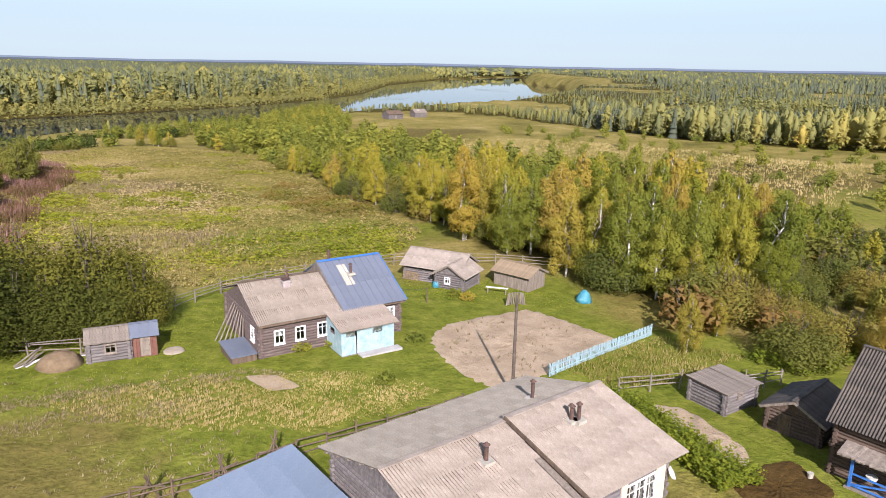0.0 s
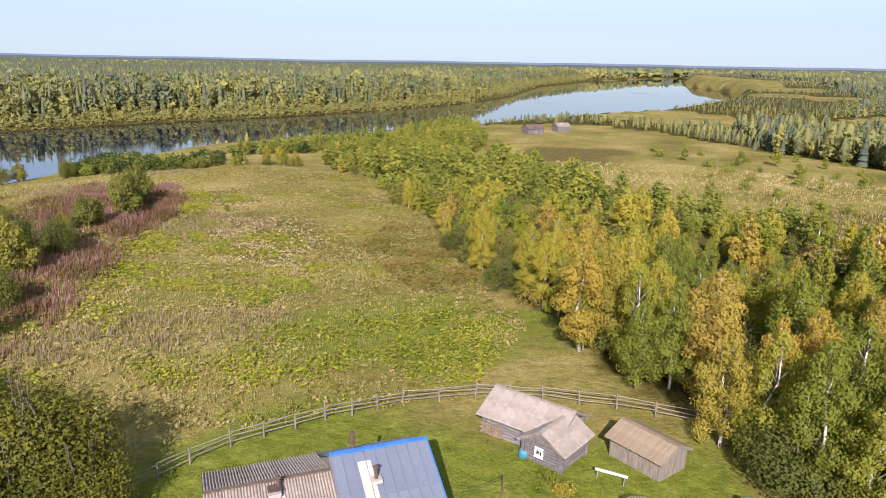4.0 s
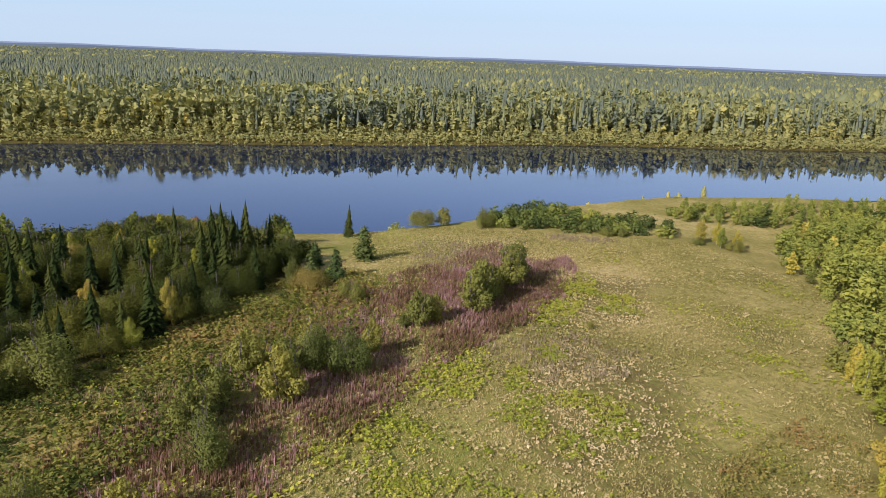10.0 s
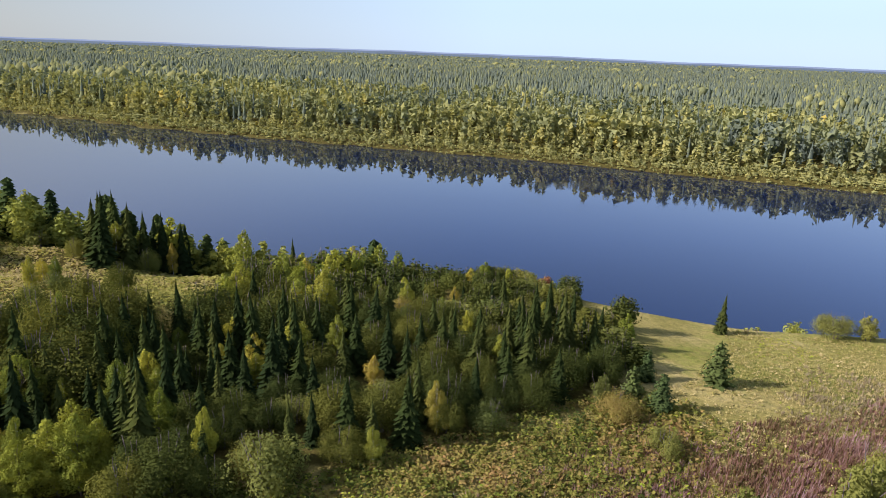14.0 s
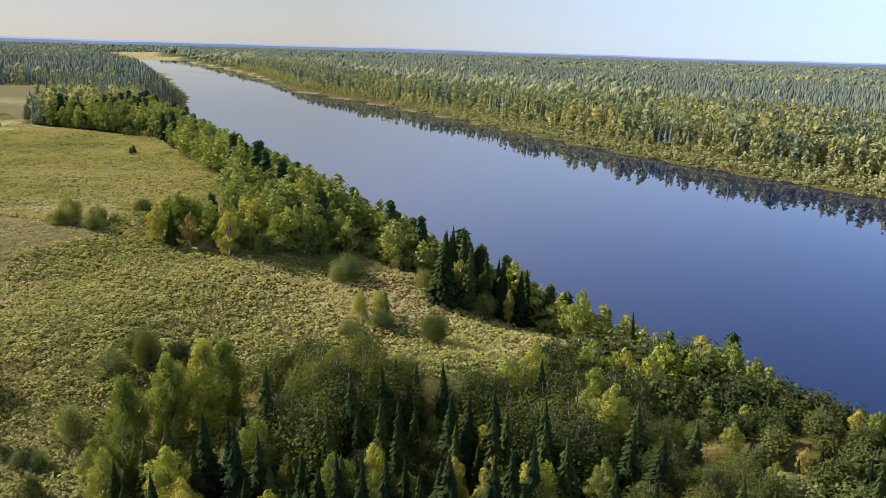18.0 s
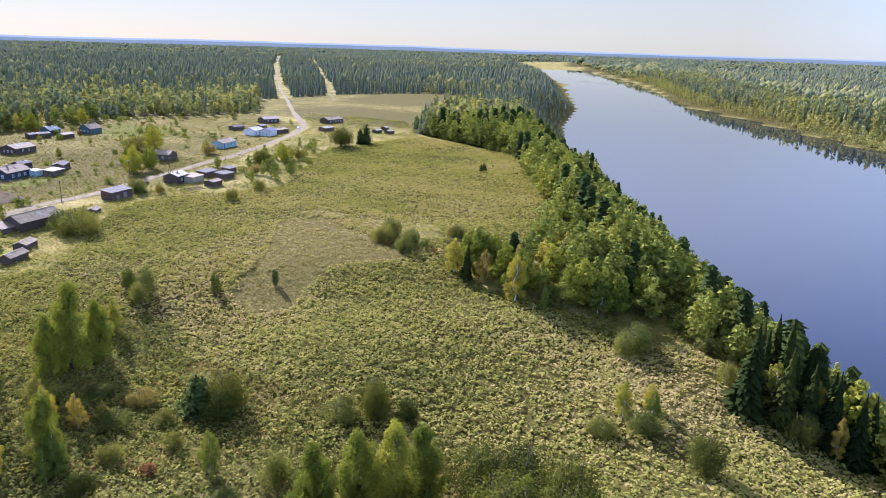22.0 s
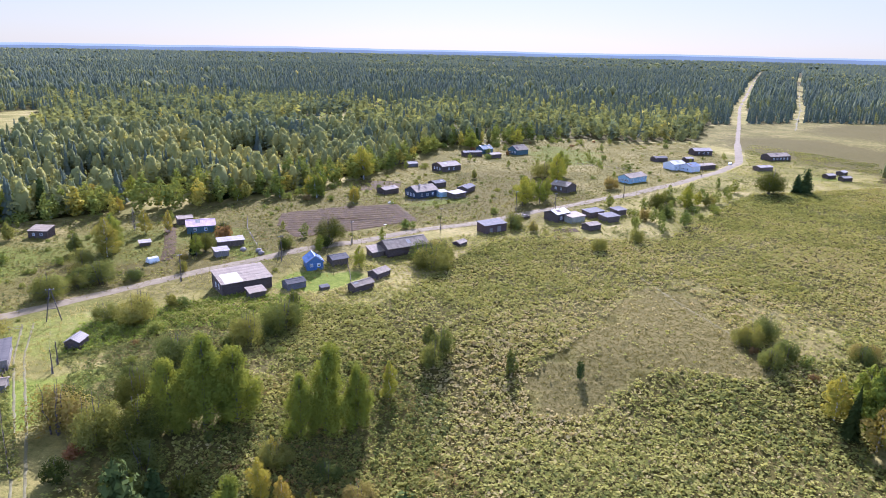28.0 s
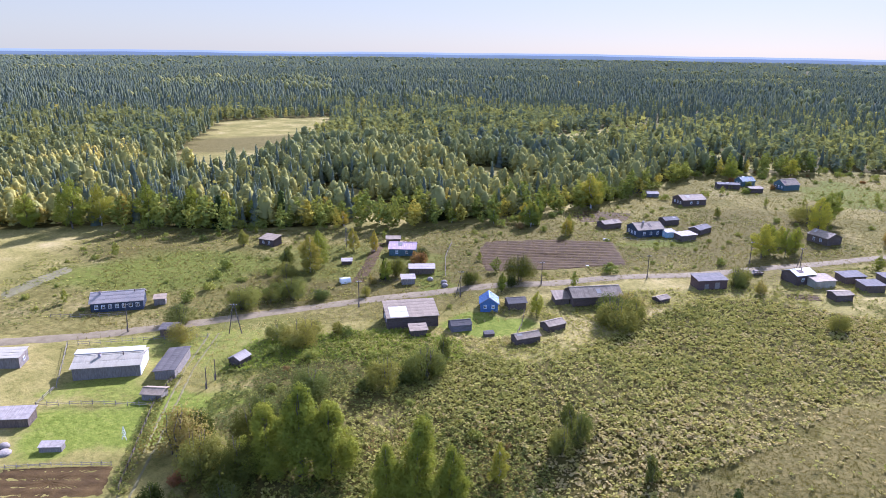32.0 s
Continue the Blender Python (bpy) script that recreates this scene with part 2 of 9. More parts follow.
M["grey_log"] = surface("grey_log", [(0.3, (0.10, 0.088, 0.082)), (0.55, (0.17, 0.152, 0.142)), (0.8, (0.26, 0.24, 0.225))], 2.2, 26, 0.85, stretch=(0.4, 3, 3), vary=0.25)
M["dark_log"] = surface("dark_log", [(0.3, (0.069, 0.047, 0.032)), (0.6, (0.122, 0.083, 0.058)), (0.85, (0.185, 0.132, 0.092))], 2.2, 26, 0.85, stretch=(0.4, 3, 3), vary=0.25)
M["plank_grey"] = surface("plank_grey", [(0.3, (0.148, 0.124, 0.099)), (0.6, (0.244, 0.207, 0.162)), (0.85, (0.360, 0.308, 0.243))], 2.5, 30, 0.85, stretch=(2, 2, 0.4), vary=0.25)
M["plank_dark"] = surface("plank_dark", [(0.3, (0.081, 0.057, 0.037)), (0.7, (0.173, 0.123, 0.081))], 2.5, 30, 0.9, stretch=(2, 2, 0.4), vary=0.25)
M["paint_blue"] = surface("paint_blue", [(0.3, (0.24, 0.37, 0.41)), (0.55, (0.34, 0.48, 0.51)), (0.85, (0.52, 0.59, 0.59))], 2.0, 30, 0.6, vary=0.14)
M["paint_strong_blue"] = surface("paint_strong_blue", [(0.3, (0.03, 0.13, 0.42)), (0.7, (0.06, 0.22, 0.58))], 2.0, 30, 0.5, vary=0.12)
M["paint_mid_blue"] = surface("paint_mid_blue", [(0.3, (0.045, 0.105, 0.235)), (0.7, (0.075, 0.150, 0.300))], 2.0, 30, 0.6, vary=0.14)
M["paint_teal"] = surface("paint_teal", [(0.3, (0.041, 0.088, 0.098)), (0.7, (0.077, 0.132, 0.134))], 2.0, 30, 0.6, vary=0.14)
M["paint_navy"] = surface("paint_navy", [(0.3, (0.022, 0.030, 0.046)), (0.7, (0.045, 0.058, 0.078))], 2.0, 30, 0.6, vary=0.14)
M["paint_white"] = surface("paint_white", [(0.3, (0.62, 0.61, 0.58)), (0.7, (0.80, 0.79, 0.77))], 3.0, 40, 0.55, vary=0.06)
M["paint_cream"] = surface("paint_cream", [(0.3, (0.58, 0.50, 0.37)), (0.7, (0.70, 0.62, 0.48))], 3.0, 40, 0.6, vary=0.06)
M["paint_brown"] = surface("paint_brown", [(0.3, (0.12, 0.05, 0.035)), (0.7, (0.19, 0.085, 0.06))], 2.0, 40, 0.6, vary=0.1)
M["slate"] = surface("slate", [(0.25, (0.230, 0.194, 0.153)), (0.5, (0.332, 0.284, 0.230)), (0.8, (0.433, 0.377, 0.310))], 1.1, 16, 0.85, vary=0.16, bump=0.2, spec=0.12)
M["slate_dark"] = surface("slate_dark", [(0.25, (0.178, 0.136, 0.087)), (0.5, (0.278, 0.214, 0.136)), (0.8, (0.401, 0.309, 0.197))], 0.7, 14, 0.8, vary=0.16, bump=0.2, spec=0.12)
M["slate_pale"] = surface("slate_pale", [(0.25, (0.224, 0.200, 0.159)), (0.5, (0.337, 0.305, 0.245)), (0.8, (0.479, 0.440, 0.353))], 0.55, 14, 0.85, vary=0.16, bump=0.2, stretch=(2.0, 0.5, 1), spec=0.12)
M["roof_tan"] = surface("roof_tan", [(0.3, (0.295, 0.261, 0.179)), (0.55, (0.369, 0.329, 0.230)), (0.8, (0.443, 0.396, 0.284))], 0.7, 16, 0.75, vary=0.12, bump=0.1, spec=0.2)
M["felt"] = surface("felt", [(0.3, (0.061, 0.055, 0.048)), (0.7, (0.143, 0.123, 0.101))], 0.8, 12, 0.8, vary=0.2, spec=0.12)
M["zinc"] = surface("zinc", [(0.3, (0.140, 0.165, 0.208)), (0.7, (0.185, 0.210, 0.255))], 0.5, 18, 0.5, metal=0.15, bump=0.05, vary=0.08)
M["zinc_bright"] = surface("zinc_bright", [(0.3, (0.391, 0.367, 0.297)), (0.7, (0.515, 0.486, 0.396))], 0.9, 18, 0.6, metal=0.1, bump=0.1, vary=0.15)
M["metal_blue"] = surface("metal_blue", [(0.3, (0.105, 0.150, 0.205)), (0.7, (0.150, 0.195, 0.255))], 0.6, 20, 0.45, metal=0.2, bump=0.05, vary=0.1)
M["metal_pink"] = surface("metal_pink", [(0.3, (0.50, 0.30, 0.31)), (0.7, (0.66, 0.48, 0.48))], 0.7, 20, 0.5, metal=0.1, bump=0.05, vary=0.14)
M["rust"] = surface("rust", [(0.3, (0.05, 0.035, 0.03)), (0.7, (0.14, 0.075, 0.05))], 6, 40, 0.8)
M["brick"] = surface("brick", [(0.3, (0.28, 0.24, 0.22)), (0.7, (0.42, 0.36, 0.33))], 6, 50, 0.9)
M["concrete"] = surface("concrete", [(0.3, (0.30, 0.29, 0.27)), (0.7, (0.42, 0.40, 0.38))], 1.5, 30, 0.9)
M["soil"] = surface("soil", [(0.3, (0.312, 0.238, 0.154)), (0.55, (0.426, 0.332, 0.220)), (0.8, (0.499, 0.396, 0.273))], 0.5, 7, 0.95, bump=0.9, dist=0.12, vary=0.0, spec=0.12)
M["soil_dark"] = surface("soil_dark", [(0.3, (0.051, 0.029, 0.008)), (0.55, (0.080, 0.048, 0.013)), (0.8, (0.109, 0.067, 0.019))], 0.35, 5, 0.95, bump=0.9, dist=0.12, vary=0.0, spec=0.12)
M["gravel"] = surface("gravel", [(0.3, (0.155, 0.120, 0.064)), (0.55, (0.208, 0.164, 0.088)), (0.8, (0.256, 0.203, 0.113))], 0.4, 8, 0.95, bump=0.4, dist=0.04, vary=0.0, spec=0.12)
M["track_dirt"] = surface("track_dirt", [(0.3, (0.138, 0.120, 0.049)), (0.7, (0.206, 0.182, 0.084))], 0.6, 8, 0.95, bump=0.5, dist=0.05, vary=0.0, spec=0.12)
M["hay"] = surface("hay", [(0.3, (0.22, 0.15, 0.08)), (0.7, (0.36, 0.26, 0.15))], 2, 25, 0.95, bump=1, dist=0.1)
M["tarp"] = surface("tarp", [(0.3, (0.03, 0.17, 0.23)), (0.55, (0.06, 0.29, 0.36)), (0.8, (0.2, 0.42, 0.46))], 2, 12, 0.5, bump=0.6, dist=0.06)
M["plastic_white"] = surface("plastic_white", [(0.3, (0.70, 0.68, 0.58)), (0.7, (0.84, 0.81, 0.70))], 1, 12, 0.5, bump=0.2)
M["sand"] = surface("sand", [(0.3, (0.30, 0.25, 0.18)), (0.7, (0.42, 0.36, 0.27))], 0.1, 2, 0.95, vary=0)
M["wire"] = surface("wire", [(0.3, (0.04, 0.04, 0.04)), (0.7, (0.06, 0.06, 0.06))], 3, 20, 0.5)


def glass_material():
    mat = bpy.data.materials.new("window_glass")
    mat.use_nodes = True
    bs = mat.node_tree.nodes["Principled BSDF"]
    bs.inputs["Base Color"].default_value = (0.75, 0.8, 0.8, 1)
    bs.inputs["Roughness"].default_value = 0.03
    bs.inputs["Transmission Weight"].default_value = 1.0
    bs.inputs["IOR"].default_value = 1.45
    return mat


def water_material():
    mat = bpy.data.materials.new("river_water")
    mat.use_nodes = True
    nt = mat.node_tree
    bs = nt.nodes["Principled BSDF"]
    n0 = noise_node(nt, 0.004, 4, 0.55, "Object", (1.0, 0.5, 1))
    r0 = ramp_node(nt, [(0.35, (0.006, 0.009, 0.020)), (0.65, (0.005, 0.010, 0.030))])
    nt.links.new(n0.outputs[0], r0.inputs[0])
    nt.links.new(r0.outputs[0], bs.inputs["Base Color"])
    n3 = noise_node(nt, 0.012, 5, 0.6, "Object", (1.0, 0.35, 1))
    r3 = ramp_node(nt, [(0.55, (0.015, 0.015, 0.015)), (0.72, (0.12, 0.12, 0.12))])
    nt.links.new(n3.outputs[0], r3.inputs[0])
    nt.links.new(r3.outputs[0], bs.inputs["Roughness"])
    bs.inputs["IOR"].default_value = 1.29
    n1 = noise_node(nt, 0.9, 4, 0.6)
    b = nt.nodes.new("ShaderNodeBump")
    b.inputs["Strength"].default_value, b.inputs["Distance"].default_value = 0.05, 0.03
    nt.links.new(n1.outputs[0], b.inputs["Height"])
    nt.links.new(b.outputs[0], bs.inputs["Normal"])
    return mat


def ground_material():
    """Meadow; the three channels of 'cover' give lush turf, dry grass and bare forest floor, the last also as painted
    shade in weeds and village grass.
    """
    mat = bpy.data.materials.new("meadow_ground")
    mat.use_nodes = True
    nt = mat.node_tree
    bs = nt.nodes["Principled BSDF"]
    bs.inputs["Roughness"].default_value = 0.95
    bs.inputs["Specular IOR Level"].default_value = 0.02
    big = noise_node(nt, 0.045, 6, 0.62)
    mid = noise_node(nt, 0.5, 5, 0.65)
    fin = noise_node(nt, 3.2, 4, 0.7)
    lump = noise_node(nt, 0.9, 3, 0.6)
    at = nt.nodes.new("ShaderNodeAttribute")
    at.attribute_name = "cover"
    sp = nt.nodes.new("ShaderNodeSeparateColor")
    nt.links.new(at.outputs["Color"], sp.inputs[0])

    def edge(channel, noise):
        a = nt.nodes.new("ShaderNodeMath")
        a.operation = "MULTIPLY_ADD"
        nt.links.new(noise.outputs[0], a.inputs[0])
        a.inputs[1].default_value = 0.9
        nt.links.new(channel, a.inputs[2])
        s = nt.nodes.new("ShaderNodeMapRange")
        s.inputs["From Min"].default_value, s.inputs["From Max"].default_value = 0.72, 1.12
        nt.links.new(a.outputs[0], s.inputs[0])
        return s.outputs[0]

    meadow = ramp_node(nt, [(0.3, (0.130, 0.116, 0.030)), (0.44, (0.195, 0.166, 0.044)), (0.56, (0.262, 0.214, 0.066)), (0.72, (0.360, 0.284, 0.120))])
    nt.links.new(big.outputs[0], meadow.inputs[0])
    lush = ramp_node(nt, [(0.3, (0.112, 0.138, 0.018)), (0.5, (0.152, 0.175, 0.024)), (0.75, (0.215, 0.218, 0.042))])
    nt.links.new(mid.outputs[0], lush.inputs[0])
    dry = ramp_node(nt, [(0.3, (0.100, 0.082, 0.024)), (0.55, (0.145, 0.116, 0.036)), (0.8, (0.200, 0.156, 0.060))])
    nt.links.new(mid.outputs[0], dry.inputs[0])
    floor = ramp_node(nt, [(0.3, (0.05, 0.042, 0.011)), (0.6, (0.09, 0.074, 0.018)), (0.8, (0.13, 0.10, 0.028))])
    nt.links.new(mid.outputs[0], floor.inputs[0])
    c = mix_node(nt, meadow.outputs[0], dry.outputs[0], edge(sp.outputs[1], mid))
    c = mix_node(nt, c, lush.outputs[0], edge(sp.outputs[0], mid))
    c = mix_node(nt, c, floor.outputs[0], edge(sp.outputs[2], mid))
    g = ramp_node(nt, [(0.25, (0.55, 0.58, 0.5)), (0.5, (1.0, 1.0, 1.0)), (0.75, (1.3, 1.28, 1.2))])
    nt.links.new(fin.outputs[0], g.inputs[0])
    c = mix_node(nt, c, g.outputs[0], 0.75, "MULTIPLY")
    g2 = ramp_node(nt, [(0.3, (0.66, 0.72, 0.6)), (0.5, (1.0, 1.0, 1.0)), (0.72, (1.22, 1.2, 1.15))])
    nt.links.new(lump.outputs[0], g2.inputs[0])
    c = mix_node(nt, c, g2.outputs[0], 0.8, "MULTIPLY")
    nt.links.new(c, bs.inputs["Base Color"])
    b = nt.nodes.new("ShaderNodeBump")
    b.inputs["Strength"].default_value, b.inputs["Distance"].default_value = 0.6, 0.22
    hum = nt.nodes.new("ShaderNodeMath")
    hum.operation = "MULTIPLY_ADD"
    hum.inputs[1].default_value = 1.6
    nt.links.new(lump.outputs[0], hum.inputs[0])
    nt.links.new(fin.outputs[0], hum.inputs[2])
    nt.links.new(hum.outputs[0], b.inputs["Height"])
    nt.links.new(b.outputs[0], bs.inputs["Normal"])
    return mat


M["glass"], M["water"], M["ground"] = glass_material(), water_material(), ground_material()

# ---- helpers for meshes ----
class Geo:
    """Collects vertices and faces of one part."""

    def __init__(self):
        self.v, self.f = [], []

    def add(self, verts, faces):
        n = len(self.v)
        self.v += [tuple(p) for p in verts]
        self.f += [tuple(n + i for i in f) for f in faces]
        return self

    def box(self, x0, x1, y0, y1, z0, z1):
        v = [(x0, y0, z0), (x1, y0, z0), (x1, y1, z0), (x0, y1, z0), (x0, y0, z1), (x1, y0, z1), (x1, y1, z1), (x0, y1, z1)]
        return self.add(v, [(3, 2, 1, 0), (4, 5, 6, 7), (0, 1, 5, 4), (1, 2, 6, 5), (2, 3, 7, 6), (3, 0, 4, 7)])

    def beam(self, a, b, w, h=None, up=(0, 0, 1)):
        """A squared beam from a to b."""
        a, b, h = Vector(a), Vector(b), h or w
        d = (b - a).normalized()
        s = d.cross(Vector(up))
        s = s.normalized() if s.length > 1e-3 else Vector((1, 0, 0))
        u = s.cross(d)
        v = [p + i * s * w / 2 + j * u * h / 2 for p in (a, b) for i, j in ((-1, -1), (1, -1), (1, 1), (-1, 1))]
        return self.add(v, [(3, 2, 1, 0), (4, 5, 6, 7), (0, 1, 5, 4), (1, 2, 6, 5), (2, 3, 7, 6), (3, 0, 4, 7)])

    def rod(self, a, b, r0, r1=None, n=8):
        """A round or tapered rod from a to b."""
        a, b, r1 = Vector(a), Vector(b), r0 if r1 is None else r1
        d = (b - a).normalized()
        s = d.cross(Vector((0, 0, 1)))
        s = s.normalized() if s.length > 1e-3 else Vector((1, 0, 0))
        u = s.cross(d)
        v = [p + r * (math.cos(2 * math.pi * k / n) * s + math.sin(2 * math.pi * k / n) * u) for p, r in ((a, r0), (b, r1)) for k in range(n)]
        f = [(k, (k + 1) % n, n + (k + 1) % n, n + k) for k in range(n)]
        return self.add(v, f + [tuple(range(n))[::-1], tuple(range(n, 2 * n))])

    def prism(self, poly, axis, t0, t1):
        """A flat polygon (pairs) pushed through from t0 to t1 along axis."""
        def at(p, t):
            q = list(p)
            q.insert("xyz".index(axis), t)
            return q
        n = len(poly)
        v = [at(p, t) for t in (t0, t1) for p in poly]
        return self.add(v, [tuple(range(n))[::-1], tuple(range(n, 2 * n))] + [(k, (k + 1) % n, n + (k + 1) % n, n + k) for k in range(n)])

    def mesh(self, name, mat=None, smooth=False):
        me = bpy.data.meshes.new(name)
        me.from_pydata(self.v, [], self.f)
        bm = bmesh.new()
        bm.from_mesh(me)
        bmesh.ops.recalc_face_normals(bm, faces=bm.faces)
        bm.to_mesh(me)
        bm.free()
        if mat:
            me.materials.append(mat)
        if smooth:
            me.polygons.foreach_set("use_smooth", [True] * len(me.polygons))
        return me


def part(name, geo, mat, parent, label="", smooth=False):
    """One mesh object under a thing or a part; geo may be a mesh that is shared."""
    ob = new(name, geo.mesh(name, mat, smooth) if isinstance(geo, Geo) else geo)
    ob.parent = parent
    return tagged(ob, label) if label else ob


def thing(name, x, y, z, turn=0.0, label="", category="", group="", kind=""):
    ob = new(name)
    ob.empty_display_size = 0.3
    ob.matrix_basis = pose(x, y, z, 0, 0, turn)
    return tagged(ob, label, category, group, kind)


def np_mesh(name, verts, faces, mat, smooth=False, tint=None):
    """A mesh from arrays: verts (n, 3), faces (m, 3 or 4), and a value for each corner point."""
    me = bpy.data.meshes.new(name)
    m, k = faces.shape
    me.vertices.add(len(verts))
    me.vertices.foreach_set("co", np.ascontiguousarray(verts, np.float32).ravel())
    me.loops.add(m * k)
    me.loops.foreach_set("vertex_index", np.ascontiguousarray(faces, np.int32).ravel())
    me.polygons.add(m)
    me.polygons.foreach_set("loop_start", np.arange(0, m * k, k, dtype=np.int32))
    me.materials.append(mat)
    if smooth:
        me.polygons.foreach_set("use_smooth", np.ones(m, bool))
    if tint is not None:
        a = me.attributes.new("tint", "FLOAT", "POINT")
        a.data.foreach_set("value", np.ascontiguousarray(tint, np.float32))
    me.update(calc_edges=True)
    return me


# ---- the lie of the land ----
NEAR_SHORE = [(-1560, -2300), (-1040, -1260), (-690, -715), (-545, -535), (-418, -345), (-358, -232), (-298, -112), (-264, -35), (-251, 0), (-229, 48), (-222, 86), (-208, 120), (-192, 150), (-184, 172), (-180, 200), (-178, 240), (-168, 292), (-140, 335), (-100, 380), (-40, 472), (30, 575), (105, 755), (155, 950), (182, 1115), (212, 1270), (228, 1450), (210, 1620), (190, 1780), (228, 2200), (520, 2470), (900, 2620)]
FAR_SHORE = [(-2050, -2600), (-1250, -1200), (-915, -738), (-805, -473), (-713, -287), (-620, -130), (-564, -4), (-505, 155), (-453, 260), (-407, 354), (-376, 436), (-345, 498), (-275, 599), (-218, 700), (-152, 870), (-118, 1050), (-112, 1500), (-4, 2060), (226, 2540), (820, 2920)]
WATER_Z = -25.0
HEIGHTS_N = [(0, 0, 0), (0, 45, 0), (-13, 48, 0), (-8, 56, 0), (20, 60, -.8), (4, 74, -.6), (-30, 45, .2), (40, 95, -3), (-20, 100, -2), (-62, 123, -4.5), (-38, 146, -5), (-80, 100, -2.5), (-94, 148, -3.5), (-105, 185, -7), (-85, 169, -6.5), (-165, 162, -8.5), (-150, 193, -8), (-124, 126, -3.5), (-60, 260, -9), (0, 200, -6), (60, 220, -5), (150, 350, -9), (300, 500, -10), (250, 0, -2), (100, 100, -4)]
HEIGHTS_S = [(-124, 0, 1), (-122, -70, 0), (-168, -89, 1), (-173, 15, -3.3), (-178, -39, 1), (-215, -20, -3), (-160, -151, 1), (-113, -201, 2.5), (-211, -82, -.5), (-107, -75, -.3), (-71, -152, 2), (-35, -134, 2), (-202, -108, -.7), (-172, -285, 2), (-226, -471, 1), (9, -217, 2.5), (-85, -117, -.5), (-15, -81, .4), (-100, -82, .5), (-67, -123, .5), (32, -149, 1), (-129, -317, 2.5), (60, -60, 0), (30, -20, 0), (-50, -30, 0), (-80, -20, -.5), (150, -300, 5), (0, -450, 5), (-300, -600, 1)]
SLOPES = [(-141, -24, -1.7), (-128, -45, -9.1), (-154, 0, -4.0), (-157, 14, -0.4), (-112, -27, -5.4), (-169, -44, -5.6), (-185, 31, -10.0), (-156, -14, 4.0), (-197, -14, -5.8), (-147, -55, -1.1), (-145, 11, -13.0), (-104, -62, -6.2), (-135, -28, -0.0), (-142, -13, -11.2), (-148, -2, -13.0), (-161, 4, 3.8), (-119, -6, -0.5), (-93, -31, -7.8), (-118, -34, -1.0), (-179, -5, -9.6), (-106, -9, -13.0), (-115, 18, -12.5), (-90, -5, -6.0), (-80, -20, -2.0), (-70, -42, -1.5), (-122, -70, 1.8), (-215, -15, -4.2), (-60, -78, -0.2), (-30, -60, -0.1), (-18, -38, -0.0), (-40, -8, 0.0), (-85, -80, 1.1), (-48, -46, 0.5), (-100, 50, -0.2), (-135, 62, -0.7), (-122, 42, 2.9), (-160, 58, 0.4), (-190, 70, 0.2), (-150, -100, -0.0), (-175, -75, 0.5), (-112, -95, -0.0), (-200, -55, 0.4), (-60, 25, 0.1), (-78, 45, 0.1), (-225, -50, 0.1)]
GULLY = [(-45, -8), (-72, 22), (-100, 48), (-135, 62), (-170, 72), (-205, 92), (-235, 105)]


def line_dist(x, y, line):
    """Distance to a line of points, and the side: + to the left of its run."""
    best, side = np.full(x.shape, 1e18), np.zeros(x.shape)
    for (ax, ay), (bx, by) in zip(line[:-1], line[1:]):
        dx, dy = bx - ax, by - ay
        k = np.clip(((x - ax) * dx + (y - ay) * dy) / (dx * dx + dy * dy), 0, 1)
        ex, ey = x - ax - k * dx, y - ay - k * dy
        q = ex * ex + ey * ey
        near = q < best
        best, side = np.where(near, q, best), np.where(near, np.sign(dx * ey - dy * ex), side)
    return np.sqrt(best), side


def sstep(a, b, v):
    v = np.clip((v - a) / (b - a), 0, 1)
    return v * v * (3 - 2 * v)


def banks(x, y):
    """How far inland from the village bank and from the far bank."""
    dn, sn = line_dist(x, y, NEAR_SHORE)
    df, sf = line_dist(x, y, FAR_SHORE)
    return np.where(sn < 0, dn, -dn), np.where(sf > 0, df, -df)


def height(x, y):
    x, y = np.atleast_1d(np.asarray(x, float)), np.atleast_1d(np.asarray(y, float))
    dn, df = banks(x, y)
    num, den = np.zeros(x.shape), np.full(x.shape, 1e-9)
    for cx, cy, cz in HEIGHTS_N + HEIGHTS_S:
        w = 1 / ((x - cx) ** 2 + (y - cy) ** 2 + 150.0) ** 1.5
        num, den = num + w * cz, den + w
    b = num / den
    calm = sstep(22, 60, np.hypot(x, y - 48))
    b = b + calm * (.35 * np.sin(x * .11 + .7 * np.sin(y * .05)) * np.sin(y * .09 + 1.) + .5 * np.sin(x * .031 + 2) * np.sin(y * .027))
    dg, _ = line_dist(x, y, GULLY)
    low = sstep(-140, -190, x)
    b = b - (5.5 + 5.0 * low) * (1 - sstep(3, 24 + 18 * low, dg)) * sstep(-30, -75, x)
    num, den = np.zeros(x.shape), np.full(x.shape, .12)  # the field falls away towards the gully and the river
    for cx, cy, cz in SLOPES:
        w = np.exp(-((x - cx) ** 2 + (y - cy) ** 2) / 392.0)
        num, den = num + w * cz, den + w
    b = b + num / den
    near = -26.5 + (b + 26.5) * sstep(-4, 30 + 20 * sstep(110, 50, y), dn)
    far = -26.5 + sstep(-4, 12, df) * 4.0 + sstep(14, 60, df) * 6 + sstep(150, 900, df) * 4
    z = np.where(dn > -5, near, np.where(df > -5, far, -26.5))
    r, az = np.hypot(x, y), np.degrees(np.arctan2(-x, y)) % 360
    top = np.interp(az, [0, 60, 120, 180, 220, 270, 320, 360], SKYLINE)
    k = sstep(2300, 4800, r)
    return z * (1 - k) + k * top


SKYLINE = [-22, -14, -8, 2, 4, -4, -16, -22]


def gz(x, y):
    return float(height(x, y)[0])


